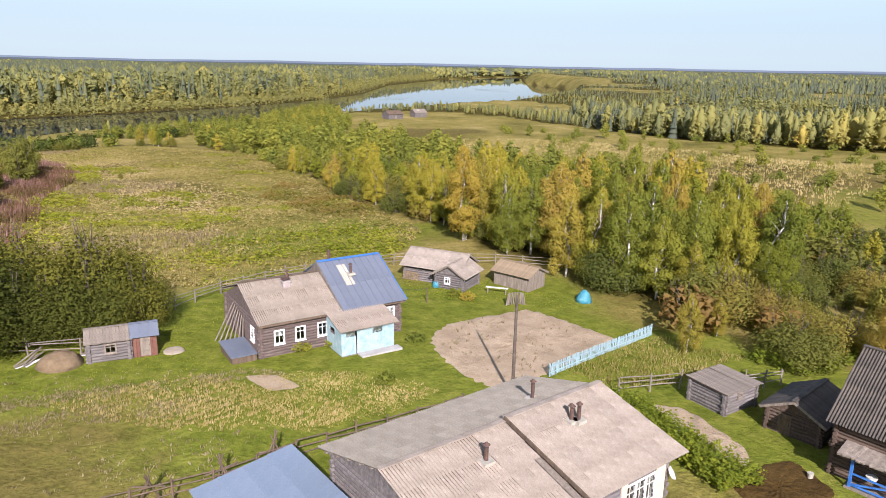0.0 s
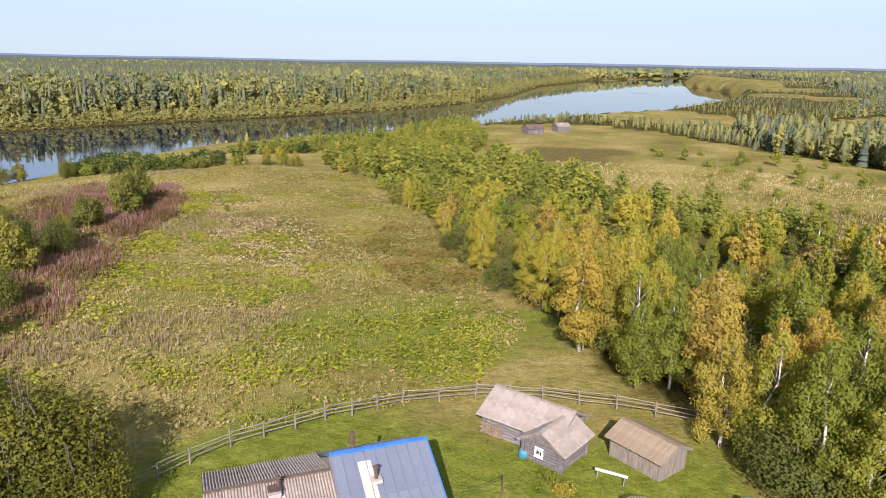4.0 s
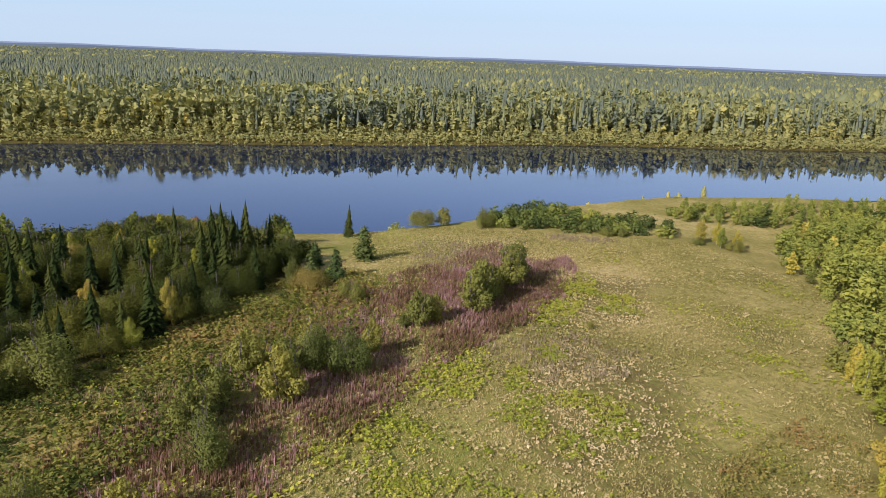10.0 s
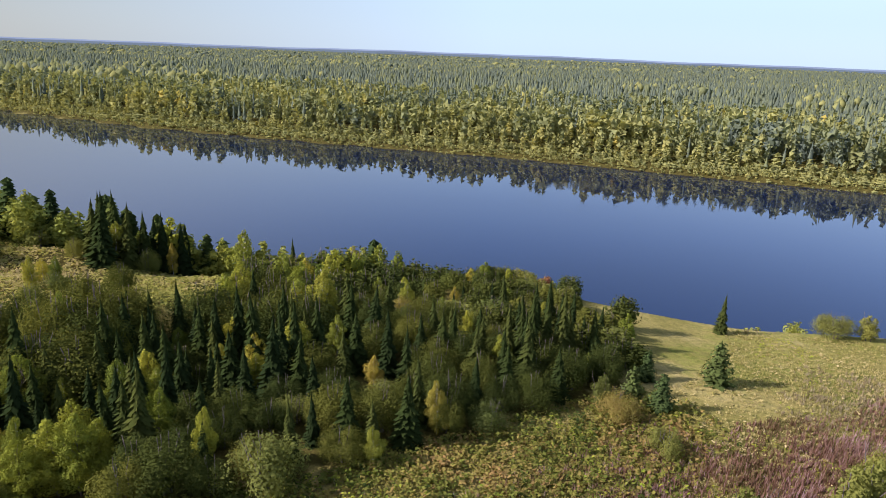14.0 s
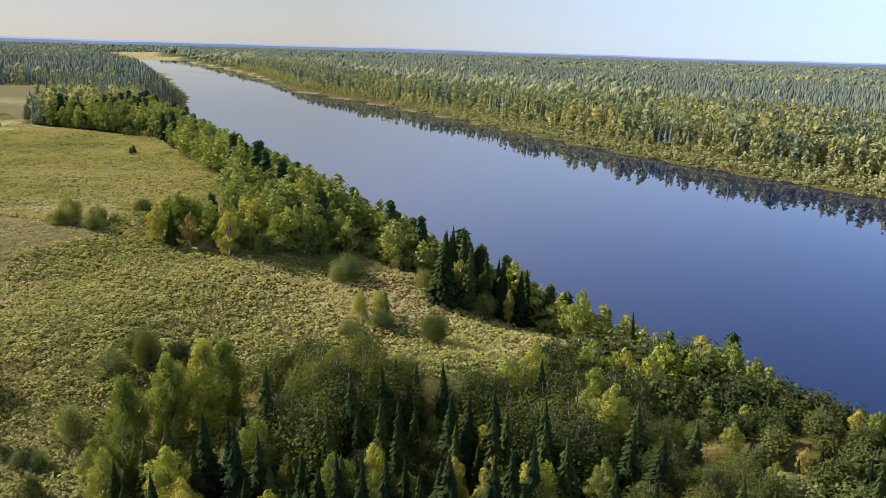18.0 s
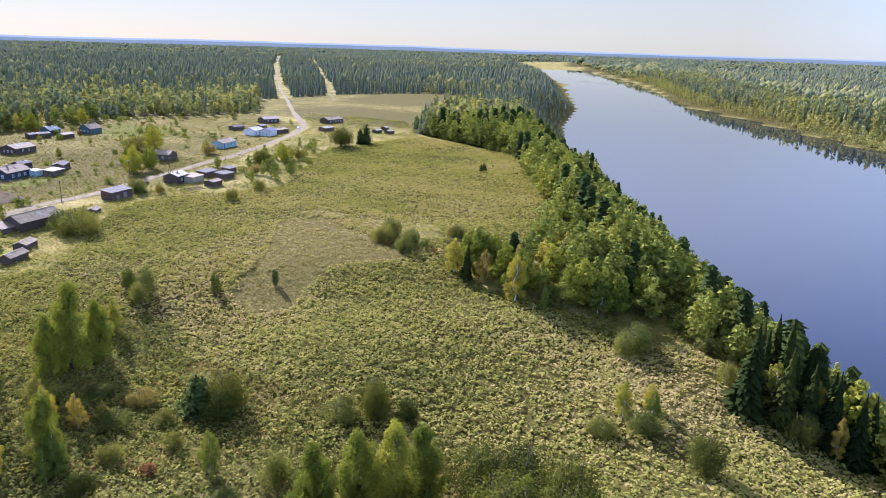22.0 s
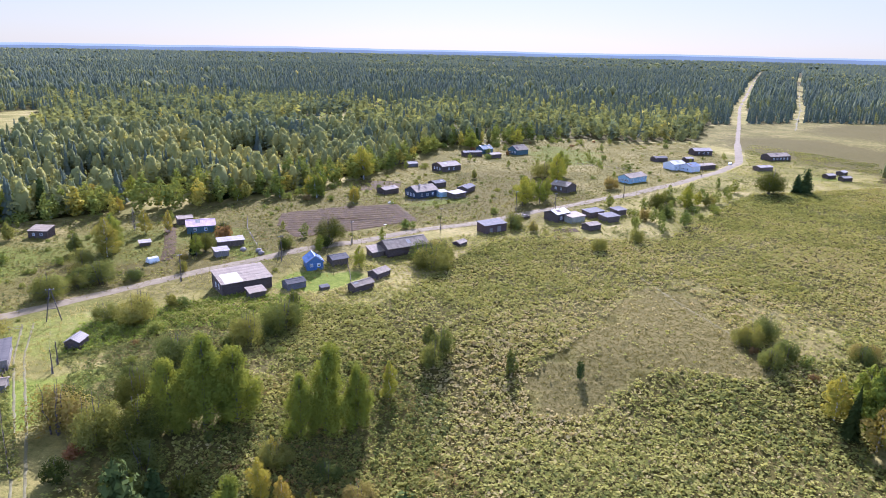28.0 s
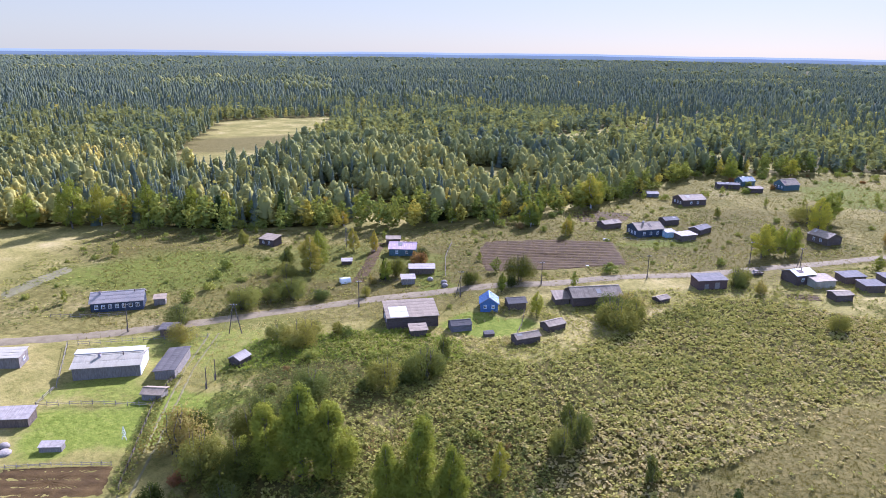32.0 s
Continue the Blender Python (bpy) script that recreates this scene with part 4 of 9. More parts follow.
def log_wall(root, S, side, top, holes, mat, each, base=0.0, d=.23):
    """Round logs laid course on course, notched past the corners, cut at the openings."""
    half = S.length[side] / 2
    shift = 0 if side in ("front", "back") else d / 2
    if not each:
        cuts = sorted({-half - .2, -half + .05, half - .05, half + .2} | {v for u, z0, w, h in holes for v in (u - w / 2, u + w / 2)})
        zs, z = [base - shift], base - shift
        while z < top - .05:
            zs += [z + d * .2, z + d * .5, z + d * .8, z + d]
            z += d
        zs = [min(v, top) for v in zs if v < top + d * .5]
        wob = house_rng.normal(0, .012, (len(cuts), len(zs)))
        return relief_wall(root, S, side, cuts, zs, holes, lambda i, j: (.0, .075, .11, .075)[j % 4] + wob[i, j], mat)
    z = base + d / 2 - shift
    while z < top - .02:
        out = .22 + house_rng.uniform(-.05, .06)
        cut = [(u - w / 2, u + w / 2) for u, z0, w, h in holes if z0 < z + d * .3 and z - d * .3 < z0 + h]
        for a, b in spans(-half - out, half + out, cut):
            r = d * .54 * house_rng.uniform(.95, 1.05)
            part("log", Geo().rod(S.at(side, a, house_rng.normal(0, .008), z), S.at(side, b, house_rng.normal(0, .008), z), r, r * house_rng.uniform(.94, 1.0), 8), mat, root)
        z += d


def plank_wall(root, S, side, top, holes, mat, each, base=0.0, wide=.2, out=0.0):
    """Upright boards with narrow gaps and uneven feet."""
    half = S.length[side] / 2
    if not each:
        us, u = [-half], -half
        while u < half - .3:
            w = wide * house_rng.uniform(.8, 1.15)
            us += [u + .015, u + w - .015, u + w]
            u += w
        us += [half]
        wob = house_rng.uniform(0, .03, len(us))
        zs = sorted({base, top} | {v for c, z0, w, h in holes for v in (z0, z0 + h)})
        return relief_wall(root, S, side, us, zs, holes, lambda i, j: (0 if i % 3 == 0 else .02 + wob[i - (i % 3)]), mat, .04)
    u = -half
    while u < half - .02:
        w = min(wide * house_rng.uniform(.8, 1.15), half - u)
        cut = [(z0, z0 + h) for c, z0, ww, h in holes if c - ww / 2 < u + w * .6 and u + w * .4 < c + ww / 2]
        for a, b in spans(base + house_rng.uniform(-.05, .05), top + house_rng.uniform(-.02, .02), cut):
            g = Geo()
            n = out + house_rng.uniform(0, .012)
            S.box(g, side, u + .006, u + w - .006, n, n + .03, a, b)
            part("board", g, mat, root)
        u += w


def window(root, S, side, u, z0, w, h, casing, detail=True, out=.12):
    """A window: casing boards round an opening, sash bars, glass, a sill."""
    g, c = Geo(), .11
    for a, b, lo, hi in ((u - w / 2 - c, u - w / 2, z0 - c, z0 + h + c), (u + w / 2, u + w / 2 + c, z0 - c, z0 + h + c), (u - w / 2, u + w / 2, z0 + h, z0 + h + c), (u - w / 2, u + w / 2, z0 - c, z0)):
        S.box(g, side, a, b, -.1, out + .03, lo, hi)
    win = part("window", g, casing, root)
    bar = Geo()
    S.box(bar, side, u - .025, u + .025, out - .09, out - .05, z0, z0 + h)
    S.box(bar, side, u - w / 2, u + w / 2, out - .09, out - .05, z0 + h * .64, z0 + h * .64 + .05)
    if detail:
        part("sash", bar, casing, win)
        part("sill", S.box(Geo(), side, u - w / 2 - .15, u + w / 2 + .15, out, out + .09, z0 - c - .04, z0 - c), casing, win)
        for a, b, lo, hi in ((u - w / 2, u - .025, z0, z0 + h * .64), (u + .025, u + w / 2, z0, z0 + h * .64), (u - w / 2, u + w / 2, z0 + h * .64 + .05, z0 + h)):
            part("pane", S.box(Geo(), side, a, b, out - .078, out - .066, lo, hi), M["glass"], win)
    else:
        part("sash", bar, casing, win)
        part("pane", S.box(Geo(), side, u - w / 2, u + w / 2, out - .12, out - .105, z0, z0 + h), M["glass"], win)
    if house_rng.uniform(0, 1) < .4:
        part("curtain", S.box(Geo(), side, u - w / 2 + .02, u + w / 2 - .02, -.16, -.15, z0 + h * .45, z0 + h), M["paint_white"], win)
    return win


def door(root, S, side, u, w, h, mat, z0=0.0, out=.05):
    g = Geo()
    n = max(3, int(w / .16))
    for k in range(n):
        S.box(g, side, u - w / 2 + k * w / n + .004, u - w / 2 + (k + 1) * w / n - .004, out, out + .035, z0, z0 + h)
    d = part("door", g, mat, root)
    r = Geo()
    for z in (.25, .75):
        S.box(r, side, u - w / 2 + .04, u + w / 2 - .04, out + .035, out + .06, z0 + h * z - .06, z0 + h * z + .06)
    part("ledge", r, mat, d)
    part("handle", S.box(Geo(), side, u + w * .36, u + w * .40, out + .035, out + .09, z0 + h * .48, z0 + h * .56), M["rust"], d)


SHEETS = {}


def wave_sheet(mat, width, length, waves, depth=.1, thick=.012):
    """One corrugated roofing sheet, lying flat, its waves running along y."""
    key = (mat, round(width, 2), round(length, 2))
    if key not in SHEETS:
        n = waves * 4
        V, F = [], []
        for lift in (0, -thick):
            for k in range(n + 1):
                x, z = width * k / n, depth / 2 * math.sin(2 * math.pi * k / 4) + lift
                V += [(x, 0, z), (x, length, z)]
        for k in range(n):
            F += [(2 * k, 2 * k + 2, 2 * k + 3, 2 * k + 1)]
            b = 2 * (n + 1) + 2 * k
            F += [(b, b + 1, b + 3, b + 2), (2 * k, b, b + 2, 2 * k + 2), (2 * k + 1, 2 * k + 3, b + 3, b + 1)]
        g = Geo().add(V, F)
        SHEETS[key] = g.mesh("roof_sheet", M[mat])
    return SHEETS[key]


def slope_matrix(x0, y0, z0, x1, y1, z1, along):
    """Axes of a roof slope: from the eave's left end, along the eave, then up the slope."""
    e, up = Vector(along), (Vector((x1, y1, z1)) - Vector((x0, y0, z0))).normalized()
    n = e.cross(up)
    m = Matrix((e, up, n)).transposed().to_4x4()
    m.translation = (x0, y0, z0)
    return m


def roof_slope(root, start, along, top, length, mat, style, name="roof_slope", pieces=False):
    """One slope from the eave (start, along) up to top; style: sheets (each a piece), panels, boards or metal."""
    run = (Vector(top) - Vector(start)).length
    m = slope_matrix(*start, *top, along)
    if style == "sheets":
        cols, rows = max(1, round(length / 1.0)), max(1, round(run / 1.45))
        w, l = length / cols, run / rows
        me = wave_sheet(mat, w + .02, l + .12, 6)
        for r in range(rows):
            for c in range(cols):
                ob = new("roof_sheet", me)
                ob.parent = root
                ob.matrix_basis = m @ pose(c * w + house_rng.normal(0, .006), r * l - .06, .05 + .006 * (c % 2) + house_rng.normal(0, .006), house_rng.normal(-.9, .15), house_rng.normal(0, .15), house_rng.normal(0, .12))
        under = Geo()
        under.add([m @ Vector(p) for z in (-.05, -.01) for p in ((.05, .05, z), (length - .05, .05, z), (length - .05, run - .02, z), (.05, run - .02, z))], [(3, 2, 1, 0), (4, 5, 6, 7), (0, 1, 5, 4), (1, 2, 6, 5), (2, 3, 7, 6), (3, 0, 4, 7)])
        return part("roof_boarding", under, M["plank_dark"], root)
    cols, rows = {"panels": (max(2, round(length / 1.0)), max(2, round(run / 1.5))), "boards": (max(3, round(length / .22)), 1), "metal": (max(2, round(length / .62)), max(1, round(run / 2.6)))}[style]
    w, l = length / cols, run / rows
    if pieces:
        key = (mat, style, round(w, 3), round(l, 3))
        if key not in SHEETS:
            g, lap = Geo(), .1 if style == "panels" else .03
            g.add([(x, y, z + dz) for dz in (-.035, 0) for x, y, z in ((.004, -lap, .03), (w - .004, -lap, .03), (w - .004, l, 0), (.004, l, 0))], [(3, 2, 1, 0), (4, 5, 6, 7), (0, 1, 5, 4), (1, 2, 6, 5), (2, 3, 7, 6), (3, 0, 4, 7)])
            if style == "metal":
                g.box(-.014, .014, -lap, l, -.01, .06)
            SHEETS[key] = g.mesh("roof_piece", M[mat])
        for r in range(rows):
            for c in range(cols):
                ob = new({"panels": "roof_sheet", "boards": "roof_board", "metal": "roof_sheet"}[style], SHEETS[key])
                ob.parent = root
                rough = 0 if style == "metal" else 1
                ob.matrix_basis = m @ pose(c * w, r * l - rough * house_rng.uniform(0, .06) * (r == 0), .03 + .004 * (c % 2) + rough * house_rng.uniform(0, .02), rough * house_rng.normal(0, .25), rough * house_rng.normal(0, .6), rough * house_rng.normal(0, .3))
        under = Geo()
        under.add([m @ Vector(p) for z in (-.05, -.012) for p in ((.05, .05, z), (length - .05, .05, z), (length - .05, run - .02, z), (.05, run - .02, z))], [(3, 2, 1, 0), (4, 5, 6, 7), (0, 1, 5, 4), (1, 2, 6, 5), (2, 3, 7, 6), (3, 0, 4, 7)])
        return part("roof_boarding", under, M["plank_dark"], root)
    # one stepped sheet
    index, g = {}, Geo()
    lift = house_rng.uniform(0, .05 if style != "metal" else .01, (cols * 2 + 2, rows * 2 + 2))
    xs = sorted([k * w for k in range(cols + 1)] + [k * w + .05 for k in range(cols)])
    ys = sorted([k * l for k in range(rows + 1)] + [k * l + .08 for k in range(rows)])

    def vert(i, j, k):
        if (i, j, k) not in index:
            index[i, j, k] = len(g.v)
            g.v.append(m @ Vector((xs[i], ys[j] - (.1 * lift[i, 0] / .05 if j == 0 else 0), -.06 if k == 0 else .02 + lift[i // 2, j // 2] + (.04 if i % 2 == 0 and style == "metal" else 0))))
        return index[i, j, k]
    nu, nv = len(xs) - 1, len(ys) - 1
    for i in range(nu):
        for j in range(nv):
            g.f.append((vert(i, j, 1), vert(i + 1, j, 1), vert(i + 1, j + 1, 1), vert(i, j + 1, 1)))
        g.f.append((vert(i, 0, 0), vert(i + 1, 0, 0), vert(i + 1, 0, 1), vert(i, 0, 1)))
        g.f.append((vert(i, nv, 0), vert(i, nv, 1), vert(i + 1, nv, 1), vert(i + 1, nv, 0)))
        g.f.append((vert(i, 0, 0), vert(i, nv, 0), vert(i + 1, nv, 0), vert(i + 1, 0, 0)))
    for j in range(nv):
        for i in (0, nu):
            g.f.append((vert(i, j, 1), vert(i, j + 1, 1), vert(i, nv, 0), vert(i, 0, 0)))
    return part(name, g, M[mat], root)


def gable_boards(root, S, side, eave, ridge, mat, each=False):
    """The pointed end above the eaves, of upright boards."""
    half = S.length[side] / 2
    if not each:
        a, b = S.at(side, -half, 0, 0), S.at(side, half, 0, 0)
        k = 1 if side in ("left", "right") else 0
        out = .05 if side in ("right", "back") else -.05
        return part("gable", Geo().prism([(a[k], eave - .06), (b[k], eave - .06), ((a[k] + b[k]) / 2, ridge)], "x" if k else "y", a[1 - k], a[1 - k] + out), mat, root)
    u = -half
    while u < half - .02:
        w = min(.2 * house_rng.uniform(.85, 1.15), half - u)
        h = (ridge - eave) * (1 - abs(u + w / 2) / half)
        if h > .06:
            n = .02 + house_rng.uniform(0, .012)
            part("gable_board", S.box(Geo(), side, u + .005, u + w - .005, n, n + .03, eave - .06, eave + h), mat, root)
        u += w


def chimney(root, x, y, z0, z1, cap=True, pipe=False):
    if pipe:
        c = part("stove_pipe", Geo().rod((x, y, z0), (x, y, z1), .1, .1, 10), M["rust"], root)
        part("cap", Geo().rod((x, y, z1 + .1), (x, y, z1 + .24), .18, .03, 10), M["rust"], c)
        part("flashing", Geo().box(x - .3, x + .3, y - .3, y + .3, z0 + .02, z0 + .2), M["zinc_bright"], c)
        return c
    g = Geo()
    rows = max(3, int((z1 - z0) / .09))
    for k in range(rows):
        s = .27 + .012 * (k % 2) + (.05 if k >= rows - 2 else 0)
        za, zb = z0 + (z1 - z0) * k / rows, z0 + (z1 - z0) * (k + .88) / rows
        g.box(x - s, x + s, y - s, y + s, za, zb)
    c = part("chimney", g, M["brick"], root)
    if cap:
        part("cap", Geo().box(x - .34, x + .34, y - .34, y + .34, z1 + .16, z1 + .19).rod((x - .25, y, z1 - .02), (x - .25, y, z1 + .17), .015).rod((x + .25, y, z1 - .02), (x + .25, y, z1 + .17), .015), M["rust"], c)
    return c


def building(name, x, y, turn, L, W, eave, ridge, wall, roof, label, category, style="gable", skin="log", each=False, roof_style="panels", wins=(), doors=(), chimneys=(), pipes=(), over=.35, casing="paint_white", base=0.0, gable=None, back_roof=None, group="", floor=True, detail=False, no_roof=False):
    """A house or shed. wins and doors: (side, u, z0, w, h). style: gable, or shed (the roof falls from back to front)."""
    # the plan stands on the land's mean height
    z = gz(x, y)
    root = thing(name, x, y, z, turn, label, category, group)
    S = Sides(L, W)
    pieces = detail or (y > -135 and x > -70 and roof_style != "boards")
    holes = {s: [] for s in S.length}
    for s, u, z0, w, h in list(wins) + list(doors):
        holes[s].append((u, z0, w, h))
    for s in ("front", "back", "left", "right"):
        top = eave
        if style == "shed":
            top = {"front": eave, "back": ridge}.get(s, eave)
        (log_wall if skin == "log" else plank_wall)(root, S, s, top, holes[s], M[wall], each, base - .25)
        if style == "gable" and s in ("left", "right"):
            gable_boards(root, S, s, eave, ridge, M[gable or wall], detail)
        if style == "shed" and s in ("left", "right"):
            k = 1 if s == "right" else -1
            part("gable", Geo().prism([(-W / 2, eave - .06), (W / 2, eave - .06), (W / 2, ridge)], "x", k * L / 2, k * (L / 2 + .05)), M[gable or wall], root)
    if floor:
        part("floor", Geo().box(-L / 2, L / 2, -W / 2, W / 2, base - .02, base + .06), M["plank_dark"], root)
    for s, u, z0, w, h in wins:
        window(root, S, s, u, z0, w, h, M[casing], detail)
    for s, u, z0, w, h in doors:
        door(root, S, s, u, w, h, M["plank_grey"] if casing == "plank_grey" else M[casing if detail else "plank_grey"], z0)
    if not no_roof:
        if style == "gable":
            rise = (ridge - eave) / (W / 2)
            lo = eave - rise * over + .12
            roof_slope(root, (-L / 2 - over, -W / 2 - over, lo), (1, 0, 0), (-L / 2 - over, 0, ridge + .12), L + 2 * over, roof, roof_style, pieces=pieces)
            roof_slope(root, (L / 2 + over, W / 2 + over, lo), (-1, 0, 0), (L / 2 + over, 0, ridge + .12), L + 2 * over, back_roof or roof, roof_style, pieces=pieces)
            part("ridge_cap", Geo().beam((-L / 2 - over, 0, ridge + .17), (L / 2 + over, 0, ridge + .17), .3, .05), M[roof], root)
            for sx in (-1, 1):
                for sy in (-1, 1):
                    part("bargeboard", Geo().beam((sx * (L / 2 + over - .03), sy * (W / 2 + over), lo - .06), (sx * (L / 2 + over - .03), 0, ridge + .04), .03, .16), M["plank_grey"], root)
        else:
            rise = (ridge - eave) / W
            roof_slope(root, (-L / 2 - over, -W / 2 - over, eave - rise * over + .12), (1, 0, 0), (-L / 2 - over, W / 2 + over, ridge + rise * over + .12), L + 2 * over, roof, roof_style, pieces=pieces)
    if not detail and not pieces and style == "gable" and L > 6:
        for k in range(2):
            u, w, t = house_rng.uniform(-.4, .3) * L, house_rng.uniform(.9, 2.2), house_rng.uniform(.15, .45)
            sy = -1 if k else 1
            a, b = (sy * (W / 2) * (1 - t), eave + (ridge - eave) * t + .17), (sy * (W / 2) * (.55 - t), eave + (ridge - eave) * (.45 + t) + .17)
            part("roof_patch", Geo().prism([a, b, (b[0], b[1] + .03), (a[0], a[1] + .03)], "x", u, u + w), M[("slate_pale", "rust", "plank_dark")[int(house_rng.integers(3))]], root)
    for cx, cy, h in chimneys:
        zr = ridge - (ridge - eave) * abs(cy) / (W / 2) if style == "gable" else eave
        chimney(root, cx, cy, zr - .1, zr + h)
    for cx, cy, h in pipes:
        zr = ridge - (ridge - eave) * abs(cy) / (W / 2) if style == "gable" else (eave + ridge) / 2
        chimney(root, cx, cy, zr - .1, zr + h, pipe=True)
    return root


# --- the log house with the pale blue porch ---
H2 = (-10.7, 55.2, 33.0)
h2 = building("log_house", *H2, 11.6, 8.3, 2.85, 4.6, "old_log", "slate", "old dark log house, roof half grey slate and half blue-grey metal", "house", each=True, no_roof=True, detail=True,
              wins=[("front", -4.4, 1.0, .62, .95), ("front", -2.75, 1.0, .62, .95), ("front", -.95, 1.0, .62, .95), ("front", 4.95, 1.15, .62, 1.0), ("left", 2.6, 1.0, .62, .95)], base=.1)
roof_slope(h2, (-6.1, -4.55, 2.72), (1, 0, 0), (-6.1, 0, 4.7), 6.75, "slate", "sheets")
roof_slope(h2, (.6, 4.6, 3.1), (-1, 0, 0), (.6, 0, 4.7), 6.7, "slate", "sheets")
roof_slope(h2, (.6, -4.75, 2.75), (1, 0, 0), (.6, .25, 5.45), 5.65, "zinc", "metal", pieces=True)
roof_slope(h2, (6.25, 5.0, 2.9), (-1, 0, 0), (6.25, .25, 5.45), 5.65, "zinc", "metal")
part("ridge_cap", Geo().beam((.6, .25, 5.53), (6.25, .25, 5.53), .34, .07), M["paint_strong_blue"], h2, "bright blue ridge strip")
part("ridge_cap", Geo().beam((-6.1, 0, 4.8), (.6, 0, 4.8), .26, .06), M["plank_dark"], h2)
part("verge", Geo().beam((6.27, -4.75, 2.78), (6.27, .25, 5.5), .06, .12), M["paint_strong_blue"], h2, "bright blue roof edge")
part("eave_board", Geo().beam((-6.1, -4.6, 2.62), (6.25, -4.6, 2.62), .04, .16), M["plank_dark"], h2)
part("step_wall", Geo().prism([(-4.4, 2.8), (0.2, 4.6), (4.4, 2.8), (4.4, 2.95), (.25, 5.4), (-4.4, 2.9)], "x", .56, .62), M["plank_grey"], h2)
part("patch_sheet", Geo().prism([(-2.5, 3.99), (-.4, 5.12), (-.4, 5.18), (-2.5, 4.05)], "x", 2.0, 2.75), M["zinc_bright"], h2, "pale metal sheet round the stove pipe")
chimney(h2, 2.75, -1.6, 4.55, 5.35, pipe=True)
chimney(h2, -2.6, -1.0, 4.2, 4.75)
chimney(h2, -2.35, -.75, 4.2, 5.25, pipe=True)
part("stove_pipe", Geo().rod((2.2, 1.5, 4.6), (2.2, 1.5, 6.0), .12, .12, 10), M["rust"], h2)
for k in range(7):
    part("prop_pole", Geo().rod((-6.3 - .25 * k, -1.2 + .35 * k, .05), (-5.95, -.6 + .4 * k, 2.1 + .1 * k), .06, .04, 6), M["plank_grey"], h2)
part("low_roof", Geo().prism([(-4.4, .55), (-1.2, .75), (-1.2, .82), (-4.4, .62)], "x", -8.1, -6.15), M["zinc"], h2, "low grey metal lean-to roof against the gable")
part("low_roof_frame", Geo().box(-8.0, -6.2, -4.3, -1.3, -.1, .5), M["plank_dark"], h2)

porch = Sides(4.4, 2.7)
pr = part("porch", Geo().box(-.6, 3.8, -7.0, -4.3, -.15, .12), M["plank_grey"], h2, "pale blue boarded porch")
pm = Matrix.Translation((1.6, -5.65, 0))


def porch_boards(side, top0, top1, holes):
    half, u, k = porch.length[side] / 2, -porch.length[side] / 2, 0
    while u < half - .02:
        w = min(.17 * house_rng.uniform(.85, 1.15), half - u)
        t = (u + w / 2 + half) / (2 * half)
        cut = [(z0, z0 + h) for c, z0, ww, h in holes if c - ww / 2 < u + w / 2 < c + ww / 2]
        for a, b in spans(.1, top0 + (top1 - top0) * t, cut):
            g = Geo()
            porch.box(g, side, u + .005, u + w - .005, 0, .03, a, b)
            g.v = [tuple(pm @ Vector(p)) for p in g.v]
            part("board", g, M["paint_blue"], pr)
        u += w


porch_boards("front", 2.1, 2.1, [(-.55, .1, .85, 1.85), (-1.5, 1.55, .9, .4), (.75, 1.5, .8, .45)])
porch_boards("left", 2.7, 2.1, [(-.3, 1.4, .8, .5)])
porch_boards("right", 2.1, 2.7, [])
for u in (-1.5, .75):
    g = Geo()
    porch.box(g, "front", u - .42, u + .42, -.02, .02, 1.55, 1.95)
    g.v = [tuple(pm @ Vector(p)) for p in g.v]
    part("pane", g, M["glass"], pr)
    g = Geo()
    porch.box(g, "front", u - .42, u + .42, -.10, -.09, 1.5, 2.0)
    g.v = [tuple(pm @ Vector(p)) for p in g.v]
    part("curtain", g, M["paint_white"], pr, "white net curtain")
g = Geo()
porch.box(g, "front", -.95, -.15, .0, .04, .12, 1.92)
porch.box(g, "front", -.93, -.17, .04, .06, 1.0, 1.12)
g.v = [tuple(pm @ Vector(p)) for p in g.v]
part("door", g, M["paint_blue"], pr, "pale blue plank door")
roof_slope(h2, (-.85, -7.35, 2.12), (1, 0, 0), (-.85, -4.15, 2.92), 4.9, "slate", "sheets")
step = thing("porch_step", *(Matrix.LocRotScale((H2[0], H2[1], gz(*H2[:2])), Euler((0, 0, radians(33))), None) @ Vector((2.3, -7.5, 0))), 33, "low concrete slab in front of a blue porch", "step")
part("slab", Geo().box(-1.6, 1.8, -.35, .45, -.1, .14), M["concrete"], step)

# --- the long house with the wide grey roof ---
nh = building("log_house", 3.0, 30.6, 37.8, 12.9, 9.6, 3.4, 4.8, "grey_log", "slate", "long log house under a wide grey corrugated roof", "house", each=True, no_roof=True, detail=True,
              wins=[("front", 3.75, 1.35, .62, 1.35), ("front", 4.5, 1.35, .62, 1.35), ("front", 5.25, 1.35, .62, 1.35)])
roof_slope(nh, (-7.0, -5.55, 3.42), (1, 0, 0), (-7.0, 0, 4.95), 7.1, "slate", "sheets")
roof_slope(nh, (.1, -5.55, 3.62), (1, 0, 0), (.1, 0, 5.09), 7.0, "slate", "sheets")
roof_slope(nh, (7.05, 5.6, 3.3), (-1, 0, 0), (7.05, 0, 4.95), 14.0, "slate_pale", "sheets")
part("verge", Geo().beam((.1, -5.55, 3.7), (.1, 0, 5.18), .06, .2), M["plank_dark"], nh)
part("flashing_board", Geo().beam((-.15, -5.3, 3.6), (-.15, -2.6, 4.35), .35, .04), M["plank_grey"], nh)
part("ridge_cap", Geo().beam((-7.0, 0, 5.05), (.1, 0, 5.05), .3, .06), M["slate"], nh)
